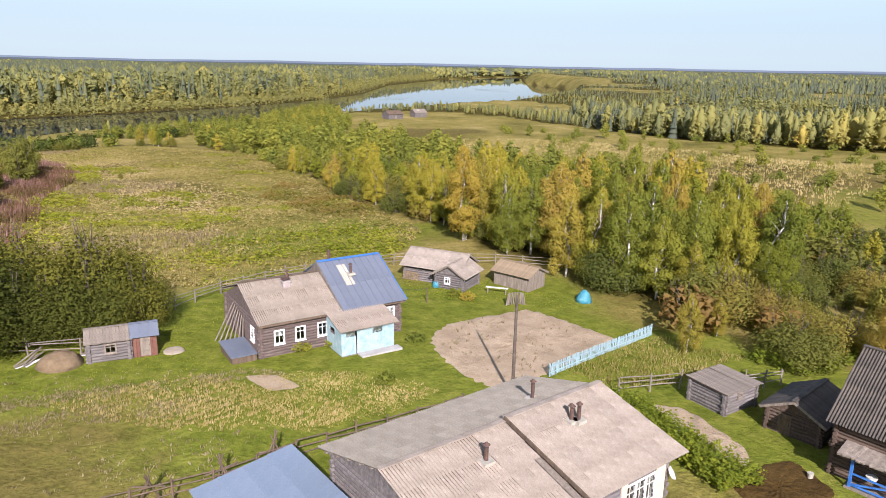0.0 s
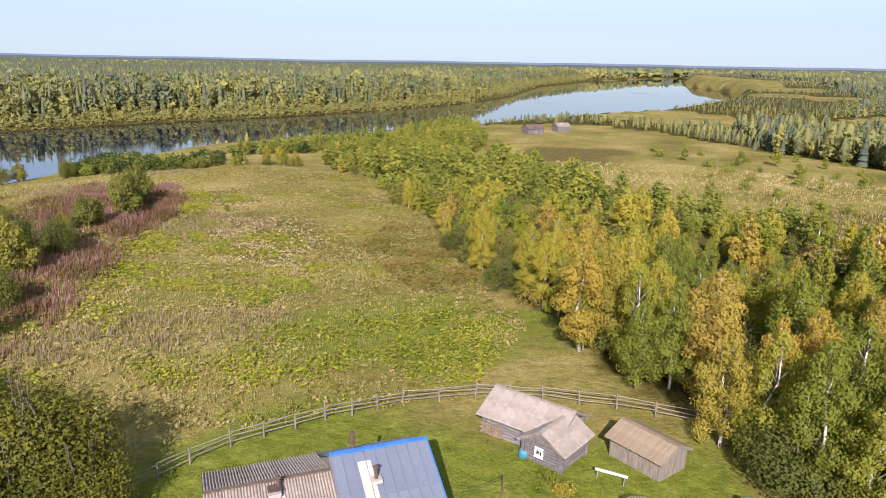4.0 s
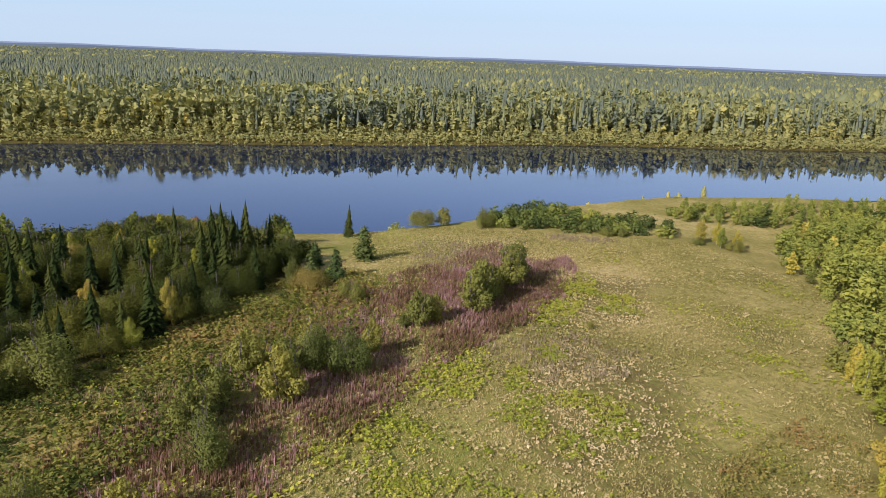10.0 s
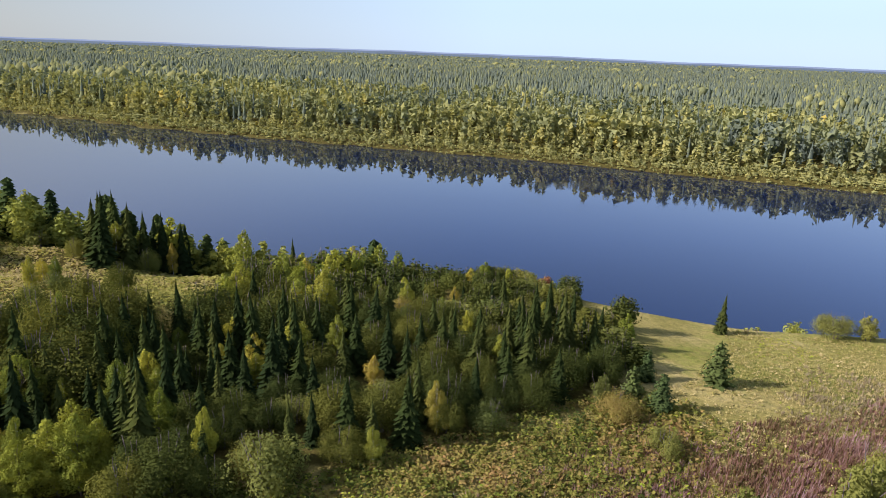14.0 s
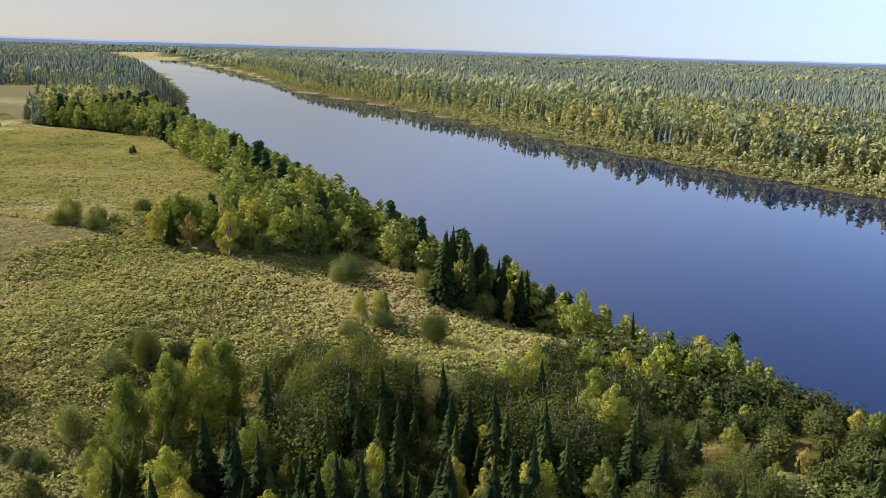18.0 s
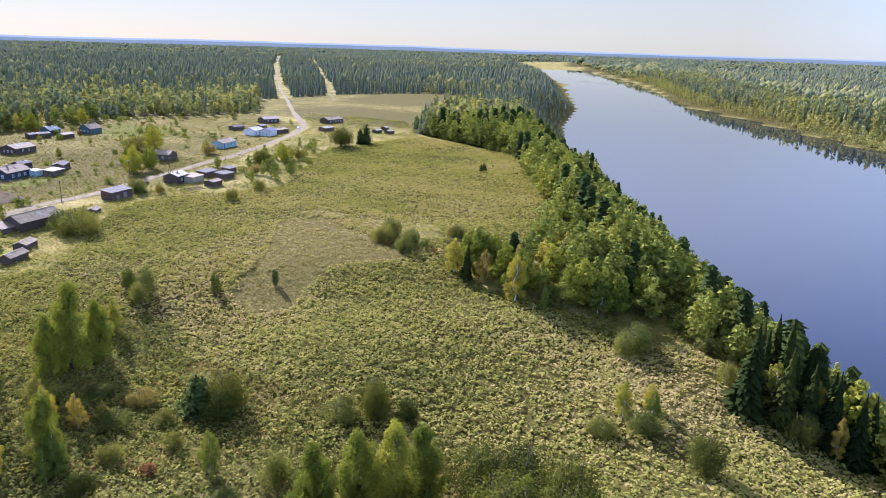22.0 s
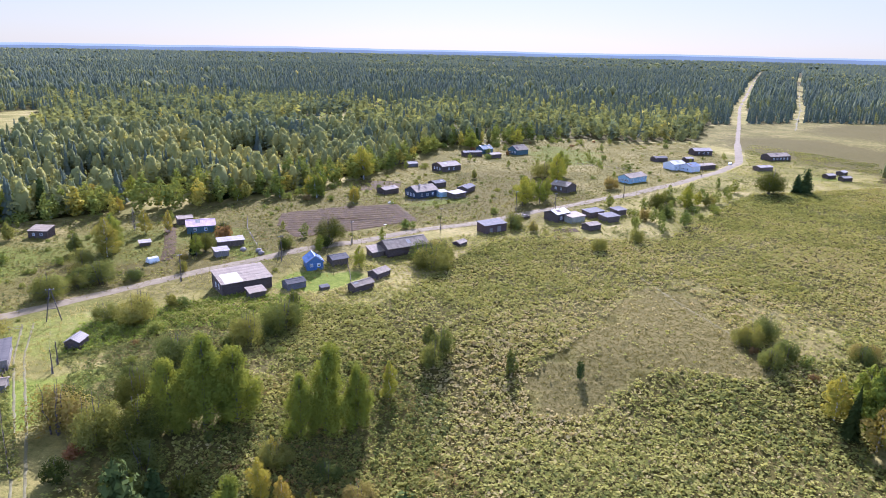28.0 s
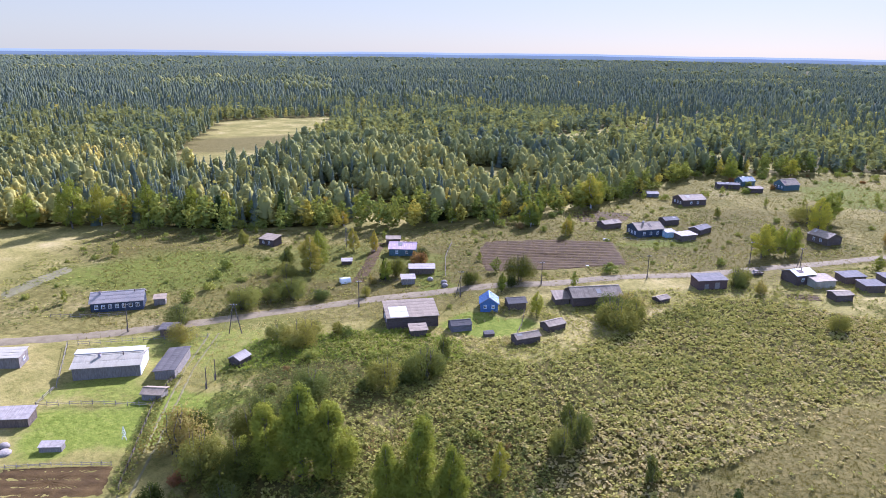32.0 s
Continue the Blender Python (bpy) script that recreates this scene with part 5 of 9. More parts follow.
part("ridge_cap", Geo().beam((.1, 0, 5.19), (7.05, 0, 5.19), .3, .06), M["slate"], nh)
part("gable_panel", Geo().box(5.62, 6.3, -4.98, -4.9, .5, 3.2).box(3.0, 3.4, -4.98, -4.9, .5, 3.2).box(3.4, 5.62, -4.98, -4.9, .5, 1.25), M["paint_cream"], nh, "cream boarded wall round the windows")
chimney(nh, 3.2, -1.5, 4.6, 5.4, pipe=True)
chimney(nh, 3.5, -1.7, 4.6, 5.5, pipe=True)
chimney(nh, -2.4, -1.6, 4.4, 5.25, pipe=True)
chimney(nh, 3.6, 1.6, 4.35, 5.4, pipe=True)
d = part("satellite_dish", Geo().rod((6.4, -4.85, 2.4), (6.5, -5.15, 2.45), .02).rod((6.5, -5.15, 2.45), (6.55, -5.22, 2.5), .3, .34, 16), M["paint_white"], nh, "white satellite dish on the gable")
for k in range(5):
    part("rafter_end", Geo().beam((-6.9 + .01 * k, 4.9 - 1.0 * k, 3.4 + .295 * k), (-6.3, 4.9 - 1.0 * k, 3.4 + .295 * k), .14, .14), M["plank_grey"], nh)
part("door_hood", Geo().prism([(-5.9, 2.05), (-4.9, 2.3), (-4.9, 2.38), (-5.9, 2.12)], "x", 1.9, 3.1), M["paint_strong_blue"], nh, "bright blue hood over the door")

lean = thing("metal_canopy", -6.4, 27.4, gz(-6.4, 27.4), 37.8, "lean-to shed under a blue corrugated metal roof", "shed")
roof_slope(lean, (-3.2, 4.2, 2.1), (0, -1, 0), (1.9, 4.2, 2.75), 8.2, "metal_blue", "sheets")
for px in (-3.0, 1.6):
    for py in (-3.6, 0, 3.9):
        part("post", Geo().box(px - .07, px + .07, py - .07, py + .07, -.3, 2.05 + .13 * (px + 3)), M["plank_dark"], lean)
plank = Sides(4.6, 7.8)
for side in ("left", "back"):
    plank_wall(lean, plank, side, 1.95, [], M["plank_grey"], False)

# --- sheds round the yard ---
building("garden_shed", -24.5, 48.5, 25, 2.7, 2.4, 1.5, 2.05, "grey_log", "plank_grey", "small grey log shed with a mossy low roof", "shed", wins=[("front", .1, .7, .6, .55)], casing="plank_grey", roof_style="boards", over=.25, detail=True)
building("garden_shed", -22.2, 49.3, 25, 1.6, 1.9, 1.6, 2.2, "paint_brown", "zinc", "narrow dark red boarded shed with a metal roof", "shed", skin="plank", doors=[("front", 0, .1, .7, 1.6)], casing="plank_grey", over=.2, roof_style="metal", detail=True)
s1 = building("barn", -.3, 71.3, -25, 6.0, 4.0, 1.75, 2.85, "grey_log", "slate", "weathered log barn with a sagging pale roof and firewood", "shed", wins=[("front", 1.9, .6, .45, .45)], doors=[("right", -.6, .05, .8, 1.55)], casing="plank_grey", over=.45, detail=True)
building("bath_house", 1.5, 68.7, 62, 3.4, 3.0, 1.6, 2.5, "grey_log", "slate", "small log bath-house whose gable fronts the barn", "shed", wins=[("left", -.2, .7, .45, .5)], roof_style="panels", over=.4, detail=True)
building("wood_shed", 7.9, 69.6, -40, 4.2, 3.0, 1.5, 2.2, "plank_grey", "slate_dark", "leaning grey plank wood shed with a patched roof", "shed", skin="plank", doors=[("left", .2, 0, .8, 1.4)], casing="plank_grey", over=.3, roof_style="boards", detail=True)
building("log_store", 19.0, 43.7, 33, 3.1, 2.7, 1.5, 1.62, "grey_log", "plank_grey", "square grey log store under a flat plank roof", "shed", style="shed", each=True, wins=[("front", -.2, 1.1, .35, .18)], casing="plank_grey", over=.3, roof_style="boards", detail=True)
building("bath_house", 23.2, 40.6, 42, 4.2, 3.2, 1.6, 2.4, "dark_log", "felt", "dark log bath-house with a low felt roof", "shed", doors=[("left", -.5, 0, .8, 1.4)], casing="plank_dark", over=.4, roof_style="boards", detail=True)
hr = building("log_house", 27.14, 34.41, -50, 8.0, 6.8, 3.55, 6.5, "dark_log", "felt", "dark log house with a steep dark roof and blue porch", "house", each=True, roof_style="sheets", over=.5, detail=True)
for px, py in ((-2.7, -4.25), (-.4, -4.25), (1.9, -4.25)):
    part("porch_post", Geo().box(px - .07, px + .07, py - .07, py + .07, -.2, 2.0), M["paint_strong_blue"], hr, "bright blue porch post")
for a, b in (((-2.7, -4.25, .95), (-.4, -4.25, .95)), ((-2.7, -4.25, .3), (-.4, -4.25, .3)), ((-2.7, -4.25, 1.9), (1.9, -4.25, 1.9)), ((-2.7, -4.25, .3), (-.4, -4.25, .95)), ((-.4, -4.25, .95), (1.9, -4.25, .95))):
    part("porch_rail", Geo().beam(a, b, .07, .09), M["paint_strong_blue"], hr)
roof_slope(hr, (-3.4, -4.65, 2.0), (1, 0, 0), (-3.4, -3.45, 2.35), 5.8, "plank_grey", "boards", "porch_roof")
part("porch_floor", Geo().box(-2.9, 2.1, -4.4, -3.45, -.1, .16), M["plank_grey"], hr)
part("washbasin", Geo().rod((-1.8, -3.9, .75), (-1.8, -3.9, 1.05), .22, .3, 12), M["plastic_white"], hr, "white basin on the porch")


# --- the village: name, x, y, turn, length, width, eave, ridge, wall, roof, label ---
def rows_of(count, side, z0, w, h, length):
    return [(side, -length / 2 + length * (k + .5) / count, z0, w, h) for k in range(count)]


v1 = building("log_house", -31.8, -99.2, 226, 13.4, 8.0, 3.0, 4.6, "dark_log", "slate_dark", "big dark log house by the road, roof patched with bright sheet", "house", style="shed", wins=rows_of(2, "left", 1.1, .8, 1.0, 5), over=.45, casing="paint_white")
for k, (u, w) in enumerate(((.5, 2.7), (3.1, 2.3))):
    for r in range(2):
        y0 = -4.2 + 2.6 * r
        z0, z1 = 3.0 + .2 * (y0 + 4) + .2, 3.0 + .2 * (y0 + 6.5) + .2
        part("patch_sheet", Geo().prism([(y0, z0), (y0 + 2.5, z1), (y0 + 2.5, z1 + .03), (y0, z0 + .03)], "x", u - 6.5 + .02 * r, u - 6.5 + w), M["zinc_bright"], v1, "bright metal sheet patching the roof")
building("lean_to", -38.4, -93.6, 226, 4.2, 3.0, 1.9, 2.4, "plank_dark", "slate_dark", "small plank lean-to in front of a dark house", "shed", style="shed", skin="plank", casing="plank_grey")
building("wood_shed", -45.2, -103.2, 48, 5.2, 3.2, 1.8, 2.5, "grey_log", "felt", "low old wood shed with a sagging dark roof", "shed", over=.3)
building("rabbit_hutch", -53.8, -103.8, 228, 2.6, 1.4, .7, 1.0, "plank_dark", "felt", "low dark plank hutch in the grass", "hutch", style="shed", skin="plank", over=.1)
building("blue_cabin", -44.8, -119.0, 122, 5.6, 4.8, 2.3, 4.0, "paint_mid_blue", "paint_mid_blue", "small blue house with a bright blue roof", "house", skin="plank", wins=[("left", -1.1, .9, .7, .8), ("right", -1.1, .9, .7, .8), ("right", 1.1, .9, .7, .8), ("back", .8, .9, .7, .8)], doors=[("left", .8, .1, .9, 1.8)], roof_style="metal", over=.35)
building("shed", -50.6, -124.0, 45, 5.0, 4.2, 2.1, 2.9, "plank_dark", "felt", "dark shed beside a small blue house", "shed", skin="plank")
building("shed", -63.9, -105.0, 57, 6.4, 2.8, 1.9, 2.6, "dark_log", "slate_dark", "dark log shed with a bowed plank roof", "shed", roof_style="boards", over=.4)
building("shed", -65.6, -117.2, 65, 5.4, 3.4, 1.8, 2.5, "dark_log", "slate_dark", "dark log shed at the edge of the weeds", "shed", roof_style="boards")
building("old_barn", -66.4, -142.5, 44, 14.5, 7.0, 2.6, 4.4, "dark_log", "slate_dark", "long decaying log barn with a broken grey roof", "barn", roof_style="boards", over=.5)
building("lean_to", -58.8, -136.4, 224, 4.0, 4.0, 1.6, 2.6, "plank_dark", "slate_dark", "collapsed lean-to at the end of a barn", "shed", style="shed", skin="plank", roof_style="boards")
building("shed", -83.2, -153.2, 65, 4.0, 2.6, 1.2, 1.7, "dark_log", "slate_dark", "low sunken log shed in tall weeds", "shed", roof_style="boards")
building("hay_barn", -91.0, -176.0, 223, 9.5, 5.0, 2.9, 3.5, "rust", "felt", "dark weathered plank barn with open bays", "barn", style="shed", skin="plank", doors=[("front", 1.5, .2, 1.6, 2.0), ("front", -2.0, .2, 1.4, 1.6)])
wh = building("white_house", 7.6, -36.6, 45, 14.2, 9.0, 2.9, 3.9, "plank_grey", "roof_tan", "long house with a bright pale metal roof", "house", skin="plank", style="gable", roof_style="metal", chimneys=[(2.0, 1.0, .9)], pipes=[(-3, .6, .8)], wins=rows_of(2, "left", 1.0, .9, 1.0, 6), over=.4)
part("upper_roof", Geo().box(-7.2, 7.9, -3.4, -.6, 4.0, 4.22), M["zinc_bright"], wh, "raised pale strip of flat roof")
part("end_wall", Geo().box(-7.3, -7.16, -4.4, 4.4, .3, 3.0), M["paint_white"], wh, "whitewashed end wall")
building("long_shed", -3.0, -45.4, 128, 12.5, 4.4, 2.1, 2.5, "plank_grey", "felt", "long flat-roofed dark grey shed", "shed", style="shed", skin="plank", roof_style="panels", doors=[("left", .8, 0, 1.0, 1.7)])
building("shed", -12.6, -34.0, 30, 4.2, 3.2, 1.6, 2.2, "plank_grey", "slate_dark", "low plank shed by the track", "shed", skin="plank", roof_style="boards")
building("hut", -13.4, -56.2, 100, 3.8, 3.0, 1.9, 2.7, "dark_log", "slate", "small dark hut with a pale slate roof", "hut", roof_style="metal", over=.3)
building("hut", 14.0, -56.6, 218, 3.6, 3.2, 2.1, 2.4, "plank_dark", "felt", "dark hut under a roadside willow", "hut", style="shed", skin="plank")
building("log_house", 43.6, -61.2, 50, 13.6, 7.4, 2.9, 4.7, "paint_navy", "slate", "long dark blue house with a row of white windows", "house", skin="plank", wins=rows_of(7, "back", 1.1, .75, 1.0, 12.5), chimneys=[(4.5, .8, .8)], pipes=[(-4.5, .7, .8)], roof_style="panels", over=.4)
building("entry_shed", 36.5, -69.6, 230, 3.0, 3.0, 1.9, 2.2, "plank_grey", "slate_dark", "small open shed at the end of a blue house", "shed", style="shed", skin="plank")
building("hut", 29.5, -24.5, 222, 6.4, 5.0, 2.6, 2.9, "plank_grey", "roof_tan", "grey boarded hut with a flat pale roof", "hut", style="shed", skin="plank", wins=[("right", 0, 1.0, .7, .7)])
building("shed", .4, -11.8, 220, 6.4, 3.8, 1.9, 2.4, "plank_dark", "slate", "weathered plank shed with a striped board roof", "shed", style="shed", skin="plank", roof_style="boards")
building("firewood_rack", -15.0, -10.8, 218, 4.0, 1.6, 1.0, 1.25, "plank_grey", "slate", "low roofed rack of stacked firewood", "rack", style="shed", skin="plank", roof_style="boards", over=.15)
building("log_house", 8.0, -148.5, 32, 9.2, 7.2, 2.6, 4.1, "paint_teal", "metal_pink", "green house with a faded pink metal roof", "house", skin="plank", wins=[("back", 1.5, 1.0, .8, .9), ("back", -2.0, 1.0, .8, .9)], roof_style="metal")
building("shed", 19.5, -157.5, 40, 5.0, 4.6, 2.4, 3.0, "plank_dark", "slate_dark", "dark shed behind a pink-roofed house", "shed", skin="plank")
building("long_shed", -10.6, -134.0, 218, 8.0, 3.4, 2.0, 2.4, "plank_dark", "slate", "open-fronted shed with a pale flat roof", "shed", style="shed", skin="plank")
building("shed", -12.9, -123.4, 222, 4.0, 3.2, 1.8, 2.2, "plank_grey", "slate", "small grey shed with a pale roof by the road", "shed", style="shed", skin="plank")
building("cabin", 56.5, -130.5, 190, 6.2, 4.6, 2.5, 3.3, "dark_log", "slate_dark", "lone dark cabin at the edge of the pasture", "cabin", style="shed", wins=[("front", -1.4, 1.0, .7, .8), ("front", 1.2, 1.0, .7, .8)])
building("hutch", 16.0, -127.5, 220, 3.2, 2.2, 1.1, 1.4, "plank_dark", "slate", "low plank hutch by the vegetable bed", "hutch", style="shed", skin="plank")
building("log_house", -53.6, -226.5, 50, 11.5, 8.5, 3.2, 5.1, "paint_navy", "slate_dark", "dark blue-green log house with white windows and dark roof", "house", skin="plank", wins=rows_of(3, "right", 1.1, .85, 1.1, 6.5) + rows_of(3, "back", 1.1, .8, 1.0, 9), chimneys=[(1.5, .5, .8)])
building("shed", -37.8, -228.5, 58, 8.0, 5.0, 2.2, 3.0, "dark_log", "slate_dark", "dark log shed behind the blue-green house", "shed", roof_style="boards")
building("shed", -56.0, -249.5, 52, 6.5, 4.6, 2.4, 3.2, "dark_log", "felt", "dark shed with a felt roof", "shed")
building("shed", -71.2, -240.5, 75, 8.6, 4.6, 2.2, 3.0, "dark_log", "felt", "long dark shed in the village yard", "shed")
building("shed", -69.0, -228.0, 237, 7.2, 4.4, 2.0, 2.4, "plank_dark", "slate", "low shed with a pale sheet roof", "shed", style="shed", skin="plank")
building("porch_house", -62.5, -228.4, 230, 4.0, 3.4, 2.2, 2.6, "paint_blue", "slate_pale", "pale blue entrance porch of a village house", "porch", style="shed", skin="plank", wins=[("left", 0, .9, .8, .8)])
building("log_house", -51.5, -296.5, 48, 12.0, 9.0, 3.0, 4.6, "dark_log", "slate_dark", "brown log house with a dark hipped roof", "house", wins=rows_of(3, "right", 1.1, .8, 1.0, 7) + rows_of(2, "back", 1.1, .8, 1.0, 7))
building("shed", -57.4, -347.0, 28, 11.0, 5.0, 2.4, 3.0, "dark_log", "felt", "long dark shed by the hayfield", "shed")
building("shed", -70.8, -346.5, 45, 7.0, 5.0, 2.2, 2.9, "dark_log", "slate_dark", "dark shed with a pale gable", "shed")
building("log_house", -63.0, -362.0, 50, 8.0, 6.5, 2.8, 4.6, "paint_teal", "paint_teal", "small teal house near the forest", "house", skin="plank", wins=rows_of(2, "right", 1.0, .8, 1.0, 5))
building("log_house", -83.5, -364.5, 50, 9.5, 8.0, 3.0, 5.4, "paint_teal", "slate_dark", "tall teal gabled house near the forest", "house", skin="plank", wins=rows_of(3, "right", 1.1, .8, 1.0, 6.5))
building("shed", -21.0, -309.5, 40, 5.5, 4.0, 2.0, 2.6, "dark_log", "felt", "dark shed at the forest edge", "shed")
building("shed", -30.4, -305.5, 38, 5.5, 4.0, 1.8, 2.5, "grey_log", "slate", "grey shed at the forest edge", "shed")
building("log_house", -114.2, -254.0, -35, 9.0, 7.0, 2.8, 4.3, "plank_dark", "slate_dark", "dark house with a two-pitched roof by the road", "house", wins=rows_of(2, "back", 1.0, .8, 1.0, 6))
building("log_house", -147.0, -285.5, 50, 13.5, 7.0, 2.8, 4.2, "paint_blue", "slate_dark", "blue house with white windows beside the road", "house", skin="plank", wins=rows_of(4, "right", 1.0, .7, 1.0, 6.5) + rows_of(4, "back", 1.0, .8, 1.0, 12))
building("log_house", -113.6, -195.5, 52, 7.2, 6.2, 3.0, 4.1, "dark_log", "zinc_bright", "dark log house with a bright pale metal roof", "house", roof_style="metal", wins=rows_of(2, "back", 1.0, .8, .9, 5), pipes=[(0, .8, .9)])
building("extension", -119.8, -195.6, 226, 7.0, 5.2, 2.3, 2.8, "roof_tan", "slate_dark", "pale yellow boarded extension with a flat roof", "house", style="shed", skin="plank")
building("shed", -127.2, -206.5, 224, 7.5, 4.6, 2.2, 2.6, "plank_dark", "felt", "flat-roofed dark shed in a row", "shed", style="shed", skin="plank")
building("shed", -133.2, -201.0, 220, 6.4, 4.8, 2.2, 2.6, "plank_dark", "felt", "flat-roofed dark shed in a row", "shed", style="shed", skin="plank")
building("shed", -137.2, -213.0, 224, 5.0, 4.0, 2.1, 2.5, "plank_dark", "felt", "flat-roofed dark shed in a row", "shed", style="shed", skin="plank")
building("shed", -126.4, -185.6, 42, 5.2, 4.0, 2.0, 2.5, "dark_log", "slate_dark", "small dark shed by a vegetable bed", "shed")
building("white_house", -172.5, -334.0, 40, 9.0, 8.0, 3.2, 4.6, "paint_white", "zinc_bright", "white house with a bright roof at the road bend", "house", skin="plank", wins=rows_of(3, "back", 1.0, .8, 1.0, 8), roof_style="metal")
building("white_house", -180.5, -331.5, 50, 8.5, 7.0, 3.0, 4.4, "paint_white", "zinc", "white gabled house at the road bend", "house", skin="plank", wins=rows_of(2, "right", 1.0, .8, 1.0, 5), roof_style="metal")
building("shed", -167.0, -361.0, 30, 8.0, 5.0, 2.3, 3.0, "dark_log", "felt", "dark shed behind a white house", "shed")
building("shed", -190.0, -344.0, 35, 10.0, 6.0, 2.4, 3.0, "dark_log", "slate_dark", "long dark shed by the road bend", "shed")
building("log_house", -196.0, -400.0, 20, 11.5, 8.0, 2.9, 4.2, "dark_log", "slate", "dark house behind the road bend", "house", wins=rows_of(3, "back", 1.0, .8, 1.0, 9))
building("log_house", -238.5, -390.0, 30, 15.0, 8.0, 2.9, 4.4, "dark_log", "slate_dark", "long dark house beside the clearing", "house", wins=rows_of(5, "back", 1.0, .8, 1.0, 13))
building("shed", -221.0, -345.0, 32, 9.0, 5.5, 2.2, 2.8, "plank_dark", "slate", "low shed with a pale roof by the road", "shed", skin="plank")
for x, y, t in ((-252.0, -334.0, 30), (-257.5, -326.5, 25), (-262.0, -346.0, 50), (-184.0, -366.0, 30)):
    building("shed", x, y, t, 5.0, 3.6, 1.9, 2.5, "dark_log", "slate", "small dark shed in a far yard", "shed", group="far yard sheds")
building("log_hut", -52.0, 353.0, 40, 5.5, 4.5, 2.0, 3.2, "grey_log", "plank_dark", "grey abandoned log hut by the river track", "hut", roof_style="boards")
building("log_hut", -26.0, 352.0, 35, 8.0, 6.0, 2.4, 3.9, "grey_log", "plank_dark", "grey abandoned log house with a decaying plank roof", "hut", roof_style="boards", doors=[("front", 0, 0, 1.0, 1.7)])
building("log_hut", -14.0, 369.0, 30, 6.5, 5.5, 2.4, 3.9, "grey_log", "plank_grey", "grey abandoned log barn near the river track", "hut", roof_style="boards", doors=[("left", 0, 0, 1.2, 1.8)])

# ---- fences, poles and yard things ----
thing_rng = np.random.default_rng(99)


def leaf_spray(rng, count, r, h):
    """Small leaves in a dome of radius r and height h."""
    d = rng.normal(0, 1, (count, 3))
    d /= np.linalg.norm(d, axis=1)[:, None]
    c = d * np.array([r, r, h * .6]) * rng.uniform(.5, 1, (count, 1)) + np.array([0, 0, h * .55])
    V = (c[:, None] + rng.normal(0, .09, (count, 3, 3))).reshape(-1, 3)
    V[:, 2] = np.maximum(V[:, 2], .02)
    return V, np.arange(3 * count).reshape(-1, 3)


def rail_fence(points, label, mat="plank_grey", rails=(.45, .85, 1.15), gap=2.6, post_h=1.35, name="fence", round_rails=True, lean=.05):
    """Posts with long rails, following the ground."""
    x0, y0 = points[0]
    root = thing(name, x0, y0, gz(x0, y0), 0, label, "fence")
    z0 = gz(x0, y0)
    spots = []
    for (ax, ay), (bx, by) in zip(points[:-1], points[1:]):
        n = max(1, round(math.hypot(bx - ax, by - ay) / gap))
        spots += [(ax + (bx - ax) * k / n, ay + (by - ay) * k / n) for k in range(n)]
    spots.append(points[-1])
    loc = [(a - x0, b - y0, gz(a, b) - z0) for a, b in spots]
    for a, b, c in loc:
        dx, dy = thing_rng.normal(0, lean, 2)
        part("post", Geo().rod((a, b, c - .3), (a + dx, b + dy, c + post_h * thing_rng.uniform(.9, 1.15)), .07, .055, 7), M[mat], root)
    for p, q in zip(loc[:-1], loc[1:]):
        for h in rails:
            a = (p[0], p[1] + .07, p[2] + h + thing_rng.normal(0, .05))
            b = (q[0] + (q[0] - p[0]) * .06, q[1] + .07, q[2] + h + thing_rng.normal(0, .05))
            g = Geo().rod(a, b, .045, .035, 6) if round_rails else Geo().beam(a, b, .03, .12)
            part("rail", g, M[mat], root)
    return root


def picket_fence(points, label, mat, h=1.0, pitch=.15, wide=.08, name="picket_fence"):
    x0, y0 = points[0]
    z0 = gz(x0, y0)
    root = thing(name, x0, y0, z0, 0, label, "fence")
    for (ax, ay), (bx, by) in zip(points[:-1], points[1:]):
        L = math.hypot(bx - ax, by - ay)
        n = int(L / pitch)
        turn = math.atan2(by - ay, bx - ax)
        slat = Geo().add([(-wide / 2, -.01, 0), (wide / 2, -.01, 0), (wide / 2, -.01, h - .05), (0, -.01, h), (-wide / 2, -.01, h - .05), (-wide / 2, .01, 0), (wide / 2, .01, 0), (wide / 2, .01, h - .05), (0, .01, h), (-wide / 2, .01, h - .05)], [(0, 1, 2, 3, 4), (9, 8, 7, 6, 5), (0, 5, 6, 1), (1, 6, 7, 2), (2, 7, 8, 3), (3, 8, 9, 4), (4, 9, 5, 0)]).mesh("slat", M[mat])
        for k in range(n + 1):
            a, b = ax + (bx - ax) * k / n, ay + (by - ay) * k / n
            ob = part("slat", slat, None, root)
            ob.matrix_basis = pose(a - x0, b - y0, gz(a, b) - z0 + .06 + thing_rng.normal(0, .015), thing_rng.normal(0, 1), thing_rng.normal(0, 1.5), math.degrees(turn))
        for z in (.3, .75):
            part("rail", Geo().beam((ax - x0, ay - y0 + .04, gz(ax, ay) - z0 + z), (bx - x0, by - y0 + .04, gz(bx, by) - z0 + z), .04, .07), M[mat], root)
        m = max(1, int(L / 2.4))
        for k in range(m + 1):
            a, b = ax + (bx - ax) * k / m, ay + (by - ay) * k / m
            part("post", Geo().box(a - x0 - .05, a - x0 + .05, b - y0 + .06, b - y0 + .16, gz(a, b) - z0 - .3, gz(a, b) - z0 + h), M[mat], root)
    return root


